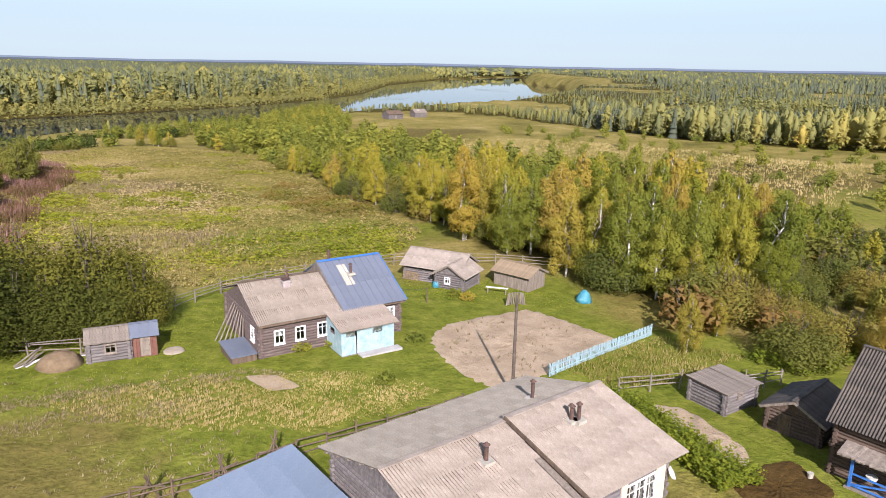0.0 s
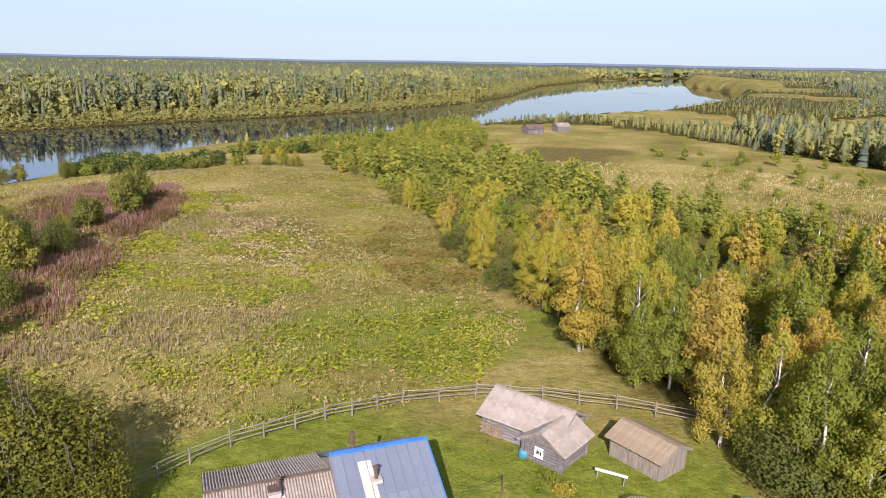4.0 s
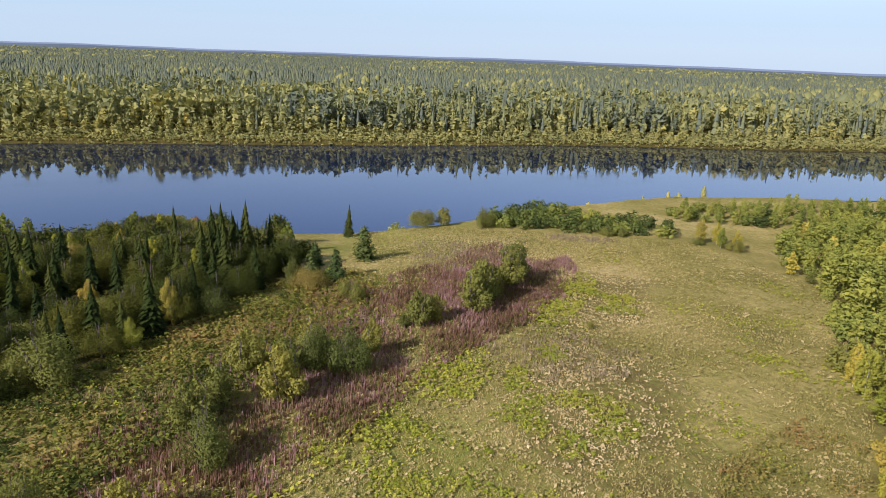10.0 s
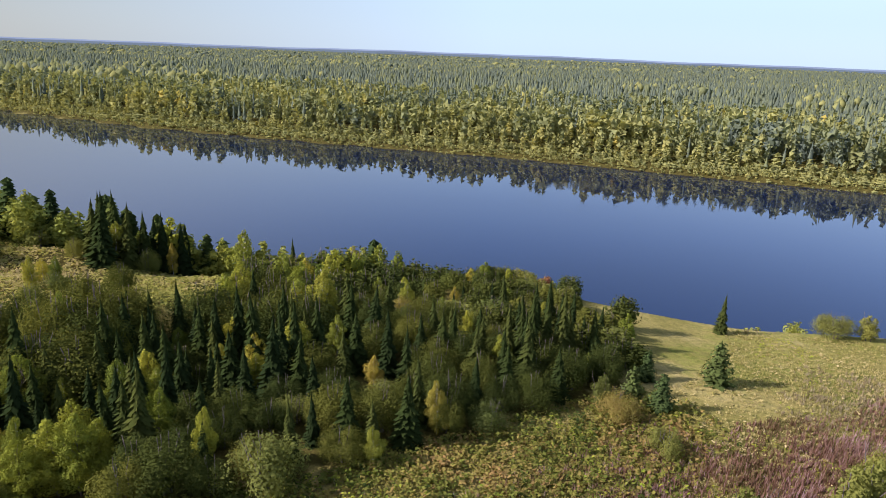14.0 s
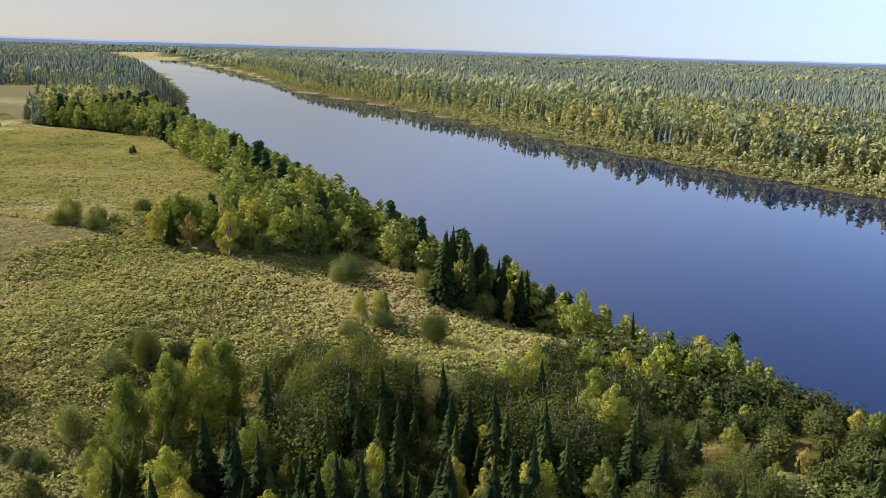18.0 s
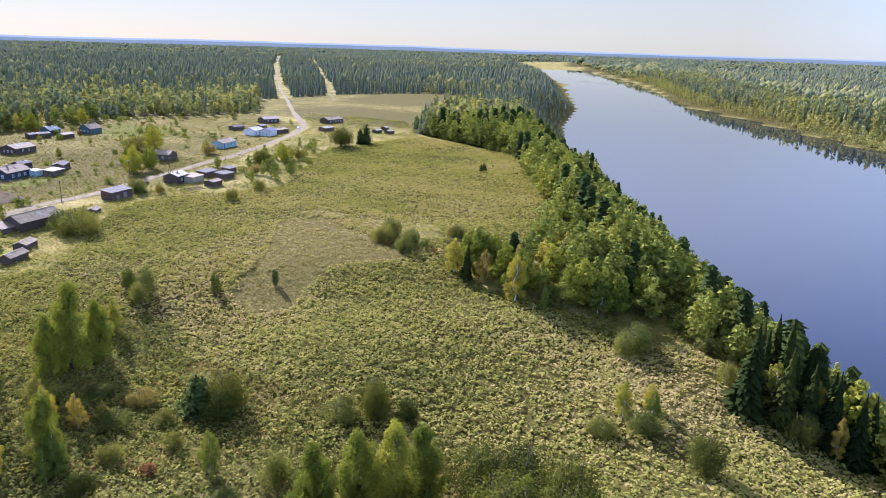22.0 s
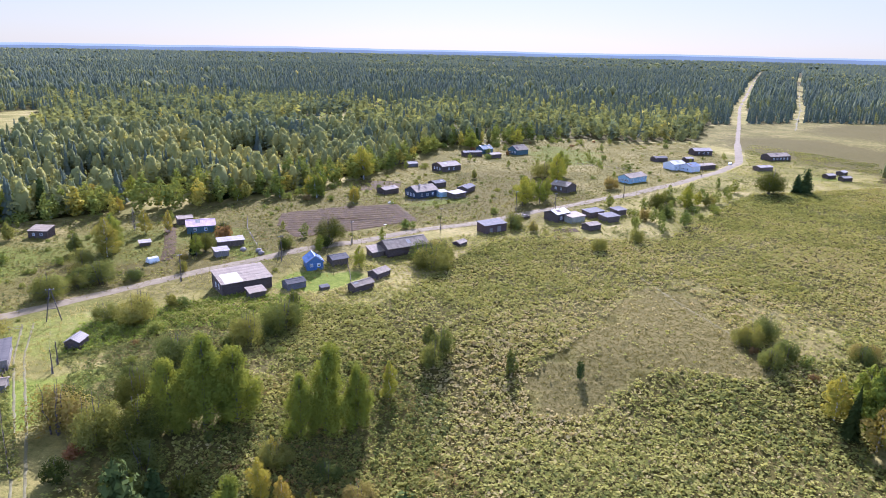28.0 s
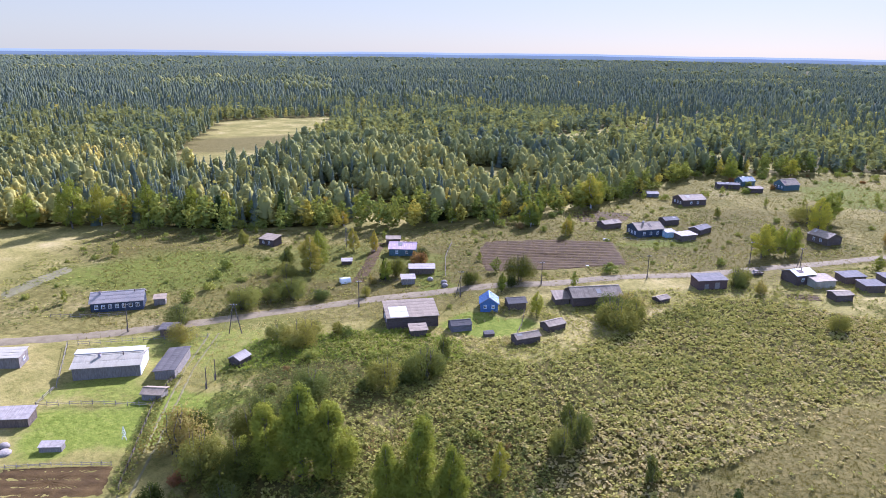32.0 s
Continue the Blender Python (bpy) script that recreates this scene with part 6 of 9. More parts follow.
def utility_pole(x, y, h=7.5, turn=0.0, arm=True, label="weathered wooden utility pole with porcelain insulators", brace=False):
    root = thing("utility_pole", x, y, gz(x, y), turn, label, "pole", "village power line")
    part("post", Geo().rod((0, 0, -.5), (0, 0, h), .13, .09, 10), M["bark"], root)
    part("stub", Geo().rod((.2, 0, -.4), (.18, 0, 1.5), .12, .11, 8), M["plank_grey"], root)
    if arm:
        part("crossarm", Geo().beam((-.75, .1, h - .35), (.75, .1, h - .35), .1, .1), M["plank_grey"], root)
        for u in (-.68, -.3, .3, .68):
            ins = part("insulator", Geo().rod((u, .1, h - .3), (u, .1, h - .12), .05, .04, 8), M["paint_white"], root, "white porcelain insulator")
    if brace:
        part("brace", Geo().rod((1.6, 0, -.4), (.05, 0, h * .8), .11, .08, 8), M["bark"], root)
    return root


def cable(a, b, sag, label="thin sagging overhead wire", r=.014):
    """A wire hung between two points."""
    a, b = Vector(a), Vector(b)
    root = new("overhead_wire", None)
    root.matrix_basis = Matrix.Translation(a)
    tagged(root, label, "wire")
    g, n = Geo(), 12
    pts = [(b - a) * k / n - Vector((0, 0, sag * 4 * (k / n) * (1 - k / n))) for k in range(n + 1)]
    for p, q in zip(pts[:-1], pts[1:]):
        g.rod(p, q, r, r, 5)
    part("strand", g, M["wire"], root)


# the yard of the first house
utility_pole(4.8, 43.0, 7.2, 20, arm=False, label="tall dark wooden power pole in the potato plot")
rail_fence([(-17.5, 28.6), (-14.9, 29.9), (-11.5, 31.8), (-7.9, 34.8), (-4.8, 36.7), (.3, 39.9), (1.5, 40.8)], "weathered pole fence with leaning stakes", "plank_dark", gap=2.2)
rail_fence([(-37, 47), (-30, 47.6), (-26.6, 48.4)], "old grey pole fence under alders", gap=2.4)
rail_fence([(-24.5, 56.6), (-22.5, 61.0), (-21, 63.8), (-16, 69.2), (-11, 73.4), (-5.5, 76.2), (0, 77.2), (6, 77.0), (12, 76.0)], "long grey rail fence round the yard", gap=2.6)
rail_fence([(12.2, 44.2), (16.8, 45.6)], "short pale rail fence by a log store", gap=2.3)
rail_fence([(21.5, 45.8), (24.5, 46.8)], "short pale rail fence behind a store", gap=1.6)
picket_fence([(7.8, 46.6), (12.5, 51.2), (17.8, 56.2)], "pale blue picket fence beside the potato plot", "paint_blue")
for x, y, t in ((-14.3, 30.6, 0), (-11.2, 32.3, 40), (-8.9, 34.2, 15)):
    rk = thing("hay_rack", x, y, gz(x, y), t, "rack of crossed leaning poles at a fence", "rack")
    for k in range(5):
        a = thing_rng.uniform(0, 6.28)
        part("stake", Geo().rod((.75 * math.cos(a), .75 * math.sin(a), -.15), (-.2 * math.cos(a), -.2 * math.sin(a), 1.9 * thing_rng.uniform(.8, 1.2)), .05, .035, 6), M["plank_dark"], rk)
    part("cross_pole", Geo().rod((-.9, .1, .9), (.9, -.1, 1.15), .05, .04, 6), M["plank_dark"], rk)


def mound(name, x, y, r, h, mat, label, category, seed=1, flat=.6):
    """A lumpy heap."""
    rng = np.random.default_rng(seed)
    V, F, n, m = [(0, 0, h)], [], 14, 5
    for k in range(1, m + 1):
        for a in range(n):
            t, s = 2 * math.pi * a / n, r * k / m * rng.uniform(.9, 1.1)
            V.append((s * math.cos(t), s * math.sin(t), h * (1 - (k / m) ** 2) ** flat * rng.uniform(.88, 1.08) - .05 * (k == m)))
    F += [(0, 1 + a, 1 + (a + 1) % n) for a in range(n)]
    for k in range(m - 1):
        F += [(1 + k * n + a, 1 + (k + 1) * n + a, 1 + (k + 1) * n + (a + 1) % n, 1 + k * n + (a + 1) % n) for a in range(n)]
    F.append(tuple(1 + (m - 1) * n + a for a in range(n)))
    ob = new(name, Geo().add(V, F).mesh(name, M[mat], True))
    ob.matrix_basis = pose(x, y, gz(x, y), 0, 0, rng.uniform(0, 360))
    return tagged(ob, label, category)


mound("haystack", -27.2, 46.6, 1.6, .9, "hay", "low brown heap of old hay by a fence", "hay heap", 2)
mound("tarpaulin_cover", 13.7, 64.9, .85, 1.15, "tarp", "bright turquoise tarpaulin drawn over a low pile", "tarpaulin", 3, .95)
mound("tarpaulin_cover", -.6, 68.0, .45, .7, "tarp", "small turquoise tarpaulin cover beside the barn", "tarpaulin", 4, .35)
mound("soil_heap", -20.2, 49.6, .9, .12, "sand", "flat pale heap of sand in the grass", "heap", 5)
for k, (x, y, t) in enumerate(((-29.2, 46.2, 60), (-25.6, 48.2, 10), (-25.0, 47.9, 30), (-28.9, 46.6, 75))):
    bd = thing("board_pile", x, y, gz(x, y), t, "pale loose boards leaning by a fence", "boards", "loose boards")
    for j in range(3):
        part("board", Geo().beam((-.9, .12 * j, .05 + .05 * j), (.9, .14 * j + .05, .12 + (.35 if k in (0, 3) else .03) * j), .14, .03), M["paint_white" if j == 0 else "plank_grey"], bd)
wp = thing("firewood_pile", -3.2, 70.4, gz(-3.2, 70.4), -25, "stacked split firewood under the barn eaves", "firewood")
for r in range(5):
    for c in range(9):
        part("billet", Geo().rod((-.9 + .2 * c + .1 * (r % 2), -.2, .1 + .17 * r), (-.9 + .2 * c + .1 * (r % 2) + .02, .25, .1 + .17 * r), .09, .08, 7), M["hay" if (r + c) % 3 else "plank_grey"], wp)
st = thing("pole_stand", 6.9, 62.8, gz(6.9, 62.8), 15, "row of grey poles stacked upright in a round bundle", "poles")
for k in range(16):
    a = math.pi * k / 15
    part("pole", Geo().rod((-.95 * math.cos(a), .35 * math.sin(a), -.05), (-.75 * math.cos(a), .3 * math.sin(a), 1.1 + .12 * math.sin(a)), .055, .045, 6), M["plank_grey"], st)
bn = thing("trestle", 5.4, 66.4, gz(5.4, 66.4), -15, "white plank laid on sawhorse legs in the yard", "trestle")
part("plank", Geo().box(-1.1, 1.1, -.12, .12, .55, .62), M["paint_white"], bn)
for u in (-.9, .9):
    for v in (-.25, .25):
        part("leg", Geo().beam((u, v, -.05), (u, v * .2, .56), .05, .05), M["plank_grey"], bn)
cl = thing("clothes_post", -1.4, 62.5, gz(-1.4, 62.5), 0, "short post holding a clothes line", "post")
part("post", Geo().rod((0, 0, -.3), (0, 0, 1.5), .06, .05, 7), M["plank_dark"], cl)
cable((-1.4, 62.5, gz(-1.4, 62.5) + 1.45), (-3.4, 58.6, 2.3), .15, "slack clothes line between post and house", .02)
bk = thing("bucket", 20.5, 34.6, gz(20.5, 34.6), 0, "pale metal bucket by the porch", "bucket")
part("body", Geo().rod((0, 0, 0), (0, 0, .32), .14, .18, 12), M["zinc_bright"], bk)
for x, y in ((-3.8, 44.9), (-10.6, 50.0), (-8.2, 51.0), (-2.0, 52.6), (1.2, 65.0), (2.4, 63.8)):
    rr = np.random.default_rng(int(x * 10 + 500))
    V, F = leaf_spray(rr, 260, .8, .7)
    ob = thing("garden_bush", x, y, gz(x, y), 0, "small leafy garden bush in mown grass", "bush", "garden bushes")
    part("foliage", np_mesh("foliage", V, F, M["birch_leaf"]), None, ob)
    part("stem", Geo().rod((0, 0, -.1), (.05, 0, .5), .03, .01, 5).rod((0, 0, -.1), (-.15, .1, .45), .02, .01, 5), M["bark"], ob)

# along the road
for x, y, h, t, br in ((24.2, -51.4, 8, 45, False), (-13.4, -99.4, 8, 45, False), (-34.0, -121.0, 8, 45, True), (-48.4, -145.0, 7.5, 45, False), (-73.4, -170.0, 8, 45, False), (-97.0, -206.0, 8, 45, False), (-112.5, -206.5, 8, 40, True), (-141.0, -246.0, 8, 45, False), (-184.0, -313.0, 8, 40, False)):
    utility_pole(x, y, h, t, brace=br)
af = thing("power_pole", 1.0, -67.0, gz(1.0, -67.0), 38, "two-legged timber power pole carrying overhead wires", "pole")
part("leg", Geo().rod((-1.7, 0, -.4), (-.1, 0, 8.2), .13, .1, 9), M["bark"], af)
part("leg", Geo().rod((1.7, 0, -.4), (.1, 0, 8.2), .13, .1, 9), M["bark"], af)
part("crosspiece", Geo().beam((-1.1, 0, 3.2), (1.1, 0, 3.2), .12, .12), M["bark"], af)
part("crossarm", Geo().beam((-.9, .1, 8.0), (.9, .1, 8.0), .1, .1), M["plank_grey"], af)
for u in (-.8, 0, .8):
    part("insulator", Geo().rod((u, .1, 8.05), (u, .1, 8.28), .05, .04, 8), M["paint_white"], af)
pole_tops = [(24.2, -51.4), (1.0, -67.0), (-13.4, -99.4), (-34.0, -121.0), (-48.4, -145.0), (-73.4, -170.0), (-97.0, -206.0), (-112.5, -206.5), (-141.0, -246.0), (-184.0, -313.0)]
for a, b in zip(pole_tops[:-1], pole_tops[1:]):
    for off in (-.5, .5):
        cable((a[0] + off * .7, a[1] - off * .7, gz(*a) + 7.7), (b[0] + off * .7, b[1] - off * .7, gz(*b) + 7.7), .7)
for a in ((-18.0, -43.0), (-16.0, -47.0)):
    utility_pole(*a, 5.2, 40, arm=False, label="thin leaning grey pole beside the track")
cable((1.0, -67.0, gz(1, -67) + 7.9), (-18.0, -43.0, gz(-18, -43) + 5.1), .5)
cable((1.0, -67.0, gz(1, -67) + 7.9), (2.0, -40.0, 3.4), .6)
rail_fence([(-36.5, -10.5), (-24, -23), (-16, -31.2), (-11.6, -36.6), (-7.4, -43.2)], "dark board fence along the rutted track", "plank_dark", (.3, .6, .9), 2.2, 1.2, round_rails=False)
rail_fence([(4.0, -17.5), (-5, -24.5), (-15.4, -31.0)], "grey rail fence between yard and lawn", "plank_grey", (.4, .8), 2.4, 1.1)
rail_fence([(4.0, -17.5), (9.0, -24.5), (29, -38.0)], "pale rail fence beside a mown yard", "plank_grey", (.4, .8), 2.6, 1.1)
rail_fence([(-12.6, -1.6), (-20, -8.0), (-28.4, -14.2)], "low fence along a ploughed plot", "plank_grey", (.3, .6), 1.8, .8)
rail_fence([(29, -38), (12.5, -54), (4.5, -61)], "roadside rail fence in front of a long house", "plank_grey", (.4, .9), 2.5, 1.2)
rail_fence([(50, -45), (42, -51.5), (36, -58.5)], "old fence by a dark blue house", "plank_grey", (.4, .9), 2.5, 1.1)
rail_fence([(-20, -134), (-8, -152), (0, -168)], "thin garden fence behind roadside sheds", "plank_grey", (.4, .9), 2.8, 1.1)
rail_fence([(-50, -212), (-62, -218), (-74, -226)], "grey garden fence before a blue-green house", "plank_grey", (.4, .9), 2.6, 1.1)
rail_fence([(-52, -128), (-58, -114), (-60.5, -106)], "dark fence between yard sheds", "plank_dark", (.4, .9), 2.4, 1.1)
rail_fence([(-120, -330), (-150, -316)], "fence across the green hayfield", "plank_grey", (.4, .9), 3.0, 1.1)
gh = thing("greenhouse", 4.4, -113.5, gz(4.4, -113.5), 58, "small domed white plastic greenhouse", "greenhouse")
arc = [(1.3 * math.cos(math.pi * k / 12), 1.6 * math.sin(math.pi * k / 12)) for k in range(13)]
ring = arc + [(p[0] * .97, p[1] * .97) for p in arc[::-1]]
part("cover", Geo().prism(ring, "x", -1.6, 1.6), M["plastic_white"], gh)
part("end_panel", Geo().prism(arc, "x", -1.58, -1.54), M["plastic_white"], gh)
part("end_panel", Geo().prism(arc, "x", 1.54, 1.58), M["plastic_white"], gh)
for k, (x, y, t) in enumerate(((-22.5, -20.5, 20), (-20.6, -21.6, 10))):
    sw = thing("drying_frame", x, y, gz(x, y), t, "white A-shaped frame standing on the lawn", "frame", "lawn frames")
    for s in (-1, 1):
        part("leg", Geo().beam((s * .5, 0, 0), (0, 0, 1.6), .09, .09), M["paint_white"], sw)
    part("crossbar", Geo().beam((-.25, 0, .7), (.25, 0, .7), .07, .07), M["paint_white"], sw)
for x, y, r, h in ((-9.0, -5.0, 1.5, .6), (-6.8, -6.2, 1.1, .8), (-4.6, -5.0, .9, .7)):
    mound("wood_heap", x, y, r, h, "plank_grey", "heap of pale boards and firewood on the lawn", "heap", int(x * 7 + 99), .5)
for x, y, t, c in ((-101.5, -194.5, 225, "plank_dark"), (-207.0, -362.0, 250, "paint_white")):
    car = thing("car", x, y, gz(x, y), t, "small dark car parked by the road" if c == "plank_dark" else "small pale car parked at the road bend", "car")
    part("body", Geo().prism([(-2.0, .35), (-2.05, .75), (-1.2, .9), (1.1, .9), (2.0, .78), (2.05, .4)], "y", -.8, .8), M[c], car)
    part("cabin", Geo().prism([(-1.3, .88), (-.9, 1.4), (.5, 1.42), (1.05, .88)], "y", -.7, .7), M["glass"], car)
    part("roof", Geo().prism([(-.88, 1.38), (-.85, 1.44), (.48, 1.46), (.5, 1.4)], "y", -.68, .68), M[c], car)
    for u in (-1.25, 1.3):
        for v in (-.72, .72):
            w = part("wheel", Geo().rod((u, v - .09, .31), (u, v + .09, .31), .31, .31, 14), M["wire"], car)
for x, y in ((-23.0, -128.5), (-25.0, -126.0), (-17.5, -129.0)):
    mound("tarpaulin", x, y, 1.1, 1.1, "plank_grey", "grey covered heap beside a roadside shed", "heap", int(-x * 3), .4)
mound("white_heap", -52.0, -172.5, .9, .25, "plastic_white", "pale plastic sheet lying on ploughed soil", "sheet", 8)
mound("white_heap", -45.0, -207.0, 1.4, .7, "concrete", "pale covered heap in a village garden", "heap", 9)
mound("hay_bale", 78.0, -600.0, 3.0, 4.0, "bark", "dark round haystack in a far meadow", "haystack", 10, .4)

# ---- trees ----
def leaf_quads(rng, c, n, size, droop=0.0, hang=0.0, wild=.22):
    """Ragged three-cornered leaf sprays at c that face n, as vertices and faces."""
    k = len(c)
    n = n + rng.normal(0, wild, (k, 3))
    n /= np.linalg.norm(n, axis=1)[:, None] + 1e-9
    t = np.cross(n, rng.normal(0, 1, (k, 3)))
    t /= np.linalg.norm(t, axis=1)[:, None] + 1e-9
    t = t * (1 - hang) + np.array([0, 0, 1.0]) * hang * np.sign(t[:, 2:3] + 1e-6)
    t /= np.linalg.norm(t, axis=1)[:, None] + 1e-9
    b = np.cross(n, t)
    s = size * rng.uniform(.6, 1.35, k)[:, None]
    v = np.stack([c + t * s * rng.uniform(.6, 1.2, (k, 1)), c - t * s * rng.uniform(.2, .8, (k, 1)) + b * s * rng.uniform(.5, 1.0, (k, 1)) + n * s * .2,
                  c - t * s * rng.uniform(.2, .8, (k, 1)) - b * s * rng.uniform(.5, 1.0, (k, 1)) - n * s * .1], 1).reshape(-1, 3)
    v[:, 2] -= droop * rng.uniform(0, 1, len(v))
    return v, np.arange(3 * k).reshape(-1, 3)


def lobes_birch(rng, h, r):
    """Ellipsoids of a birch's crown, hung round the stem in a tall pointed shape: centre and half sizes."""
    out = []
    for k in range(24):
        u = (k + .5) / 24
        z = h * (.13 + .78 * u)
        w = r * (.16 + .92 * math.sin(math.pi * min(1, .2 + .76 * u)) ** .9) * rng.uniform(.7, 1.12)
        a, off = k * 2.4 + rng.uniform(-.6, .6), w * rng.uniform(.25, .72)
        out.append((off * math.cos(a), off * math.sin(a), z, w * rng.uniform(.3, .48), w * rng.uniform(.3, .48), h * rng.uniform(.06, .12)))
    out.append((rng.uniform(-.2, .2) * r / 3, rng.uniform(-.2, .2) * r / 3, h * .94, r * .17, r * .17, h * .07))
    return np.array(out)


def lobes_bush(rng, h, r, count=9, low=.12):
    out = []
    for k in range(count):
        a, d = rng.uniform(0, 2 * math.pi), r * math.sqrt(rng.uniform(0, 1)) * .72
        top = h * (1 - .45 * (d / r) ** 2) * rng.uniform(.72, 1.0)
        w = r * rng.uniform(.28, .48)
        zr = (top - h * low) * .5
        out.append((d * math.cos(a), d * math.sin(a), h * low + zr, w, w, zr))
    return np.array(out)


def crown_from(rng, lobes, count, size, droop=0.0, deep=.5, hang=0.0, wild=.22):
    vol = lobes[:, 3] * lobes[:, 4] + lobes[:, 3] * lobes[:, 5]
    which = rng.choice(len(lobes), count, p=vol / vol.sum())
    d = rng.normal(0, 1, (count, 3))
    d /= np.linalg.norm(d, axis=1)[:, None]
    rad = 1 - deep * rng.uniform(0, 1, count) ** 1.7 + rng.normal(0, .05, count)
    L = lobes[which]
    c = L[:, :3] + d * L[:, 3:] * rad[:, None]
    nrm = d / L[:, 3:]
    nrm /= np.linalg.norm(nrm, axis=1)[:, None]
    c[:, 2] = np.maximum(c[:, 2], .12)
    return leaf_quads(rng, c, nrm + np.array([0, 0, .25]), size, droop, hang, wild)


def stems(rng, lobes, h, r0, multi=1, lean=.02):
    """Trunk (or several stems) with limbs that reach into the lobes."""
    g = Geo()
    for s in range(multi):
        a = rng.uniform(0, 6.28)
        foot = Vector((math.cos(a), math.sin(a), 0)) * (0 if multi == 1 else rng.uniform(.1, .45))
        tip = Vector((lobes[:, 0].mean(), lobes[:, 1].mean(), 0)) + foot * 3 + Vector((0, 0, h * .93))
        p, n = foot - Vector((0, 0, .4)), 6
        for k in range(n):
            t = (k + 1) / n
            q = foot.lerp(tip, t) + Vector((rng.normal(0, lean * h), rng.normal(0, lean * h), 0)) * math.sin(math.pi * t)
            g.rod(p, q, r0 * (1 - k / n * .9), r0 * (1 - (k + 1) / n * .9) + .008, 5)
            p = q
        for L in lobes[s::multi]:
            z0 = max(h * .15, L[2] - L[5] * 1.3 - h * .04)
            root = foot.lerp(tip, min(.95, z0 / (h * .93)))
            g.rod(root, Vector(L[:3]), r0 * .28, .012, 3)
    return g


def spruce_arrays(rng, h, r, levels=16, arms=8):
    V, F = [], []
    for k in range(levels):
        u = k / (levels - 1)
        z, w = h * (.05 + .93 * u), r * (1 - u) ** .85 * rng.uniform(.85, 1.12) + .06
        m = max(4, int(arms * (1 - .4 * u)))
        for a in range(m):
            t = 2 * math.pi * (a + rng.uniform(-.35, .35) + .5 * (k % 2)) / m
            w2, dz = w * rng.uniform(.55, 1.15), h * .045 * rng.uniform(.6, 1.4)
            ca, sa, n0 = math.cos(t), math.sin(t), len(V)
            half = w2 * .19 + .05
            V += [(0, 0, z + dz), (ca * w2 * .6 - sa * half, sa * w2 * .6 + ca * half, z - dz * .25), (ca * w2, sa * w2, z - dz * .75), (ca * w2 * .6 + sa * half, sa * w2 * .6 - ca * half, z - dz * .25)]
            F.append((n0, n0 + 1, n0 + 2, n0 + 3))
            V += [(ca * w2 * .12, sa * w2 * .12, z + dz * .55), (ca * w2 * .75 - sa * half * .35, sa * w2 * .75 + ca * half * .35, z - dz * .9), (ca * w2 * .86, sa * w2 * .86, z - dz * 1.3), (ca * w2 * .45, sa * w2 * .45, z - dz * 1.25)]
            F.append((n0 + 4, n0 + 5, n0 + 6, n0 + 7))
    V += [(-.1, 0, h * .94), (.1, 0, h * .94), (.02, .02, h * 1.01), (0, .1, h * .94)]
    F.append((len(V) - 4, len(V) - 3, len(V) - 2, len(V) - 1))
    return np.array(V), np.array(F)


TREES = {}


def archetype(key, name, crown, trunk, crown_mat, trunk_mat):
    V, F = crown
    TREES.setdefault(key, []).append((name, np_mesh("crown", V, F, M[crown_mat]), trunk.mesh("trunk", M[trunk_mat], True)))


rng = np.random.default_rng(11)
for k in range(5):
    lb = lobes_birch(rng, 12, 2.7)
    tk = stems(rng, lb, 12, .14)
    archetype("birch", "birch_tree", crown_from(rng, lb, 2000, .27, .22, hang=.55), tk, "birch_leaf", "birch_bark")
    archetype("birch_fine", "birch_tree", crown_from(rng, lb, 11000, .112, .18, hang=.55), tk, "birch_leaf", "birch_bark")
    if k < 2:
        archetype("golden_birch", "birch_tree", crown_from(rng, lb, 11000, .108, .2, hang=.55), tk, "golden_leaf", "birch_bark")
    lb = lobes_birch(rng, 12, 3.0)
    tk = stems(rng, lb, 12, .15)
    archetype("aspen", "aspen_tree", crown_from(rng, lb, 1900, .30, hang=.25), tk, "aspen_leaf", "bark")
    archetype("aspen_fine", "aspen_tree", crown_from(rng, lb, 10500, .118, hang=.25), tk, "aspen_leaf", "bark")
for k in range(3):
    lb = []
    for j in range(85):  # clumps over an egg-shaped crown
        f = rng.uniform(.02, 1) ** .95
        a, w = rng.uniform(0, 2 * math.pi), rng.uniform(.9, 1.55) * (1.15 - .5 * f)
        d = 4.1 * math.sin(math.pi * min(.93, .2 + .78 * f)) ** .75 * rng.uniform(.2, .9)
        lb.append((d * math.cos(a), d * math.sin(a), .8 + 12.2 * f, w, w, w * rng.uniform(1.0, 1.5)))
    lb = np.array(lb)
    archetype("broad_aspen", "aspen_tree", crown_from(rng, lb, 19000, .16, .1, .6, hang=.1, wild=.26), stems(rng, lb, 14, .2, 3), "aspen_leaf", "bark")
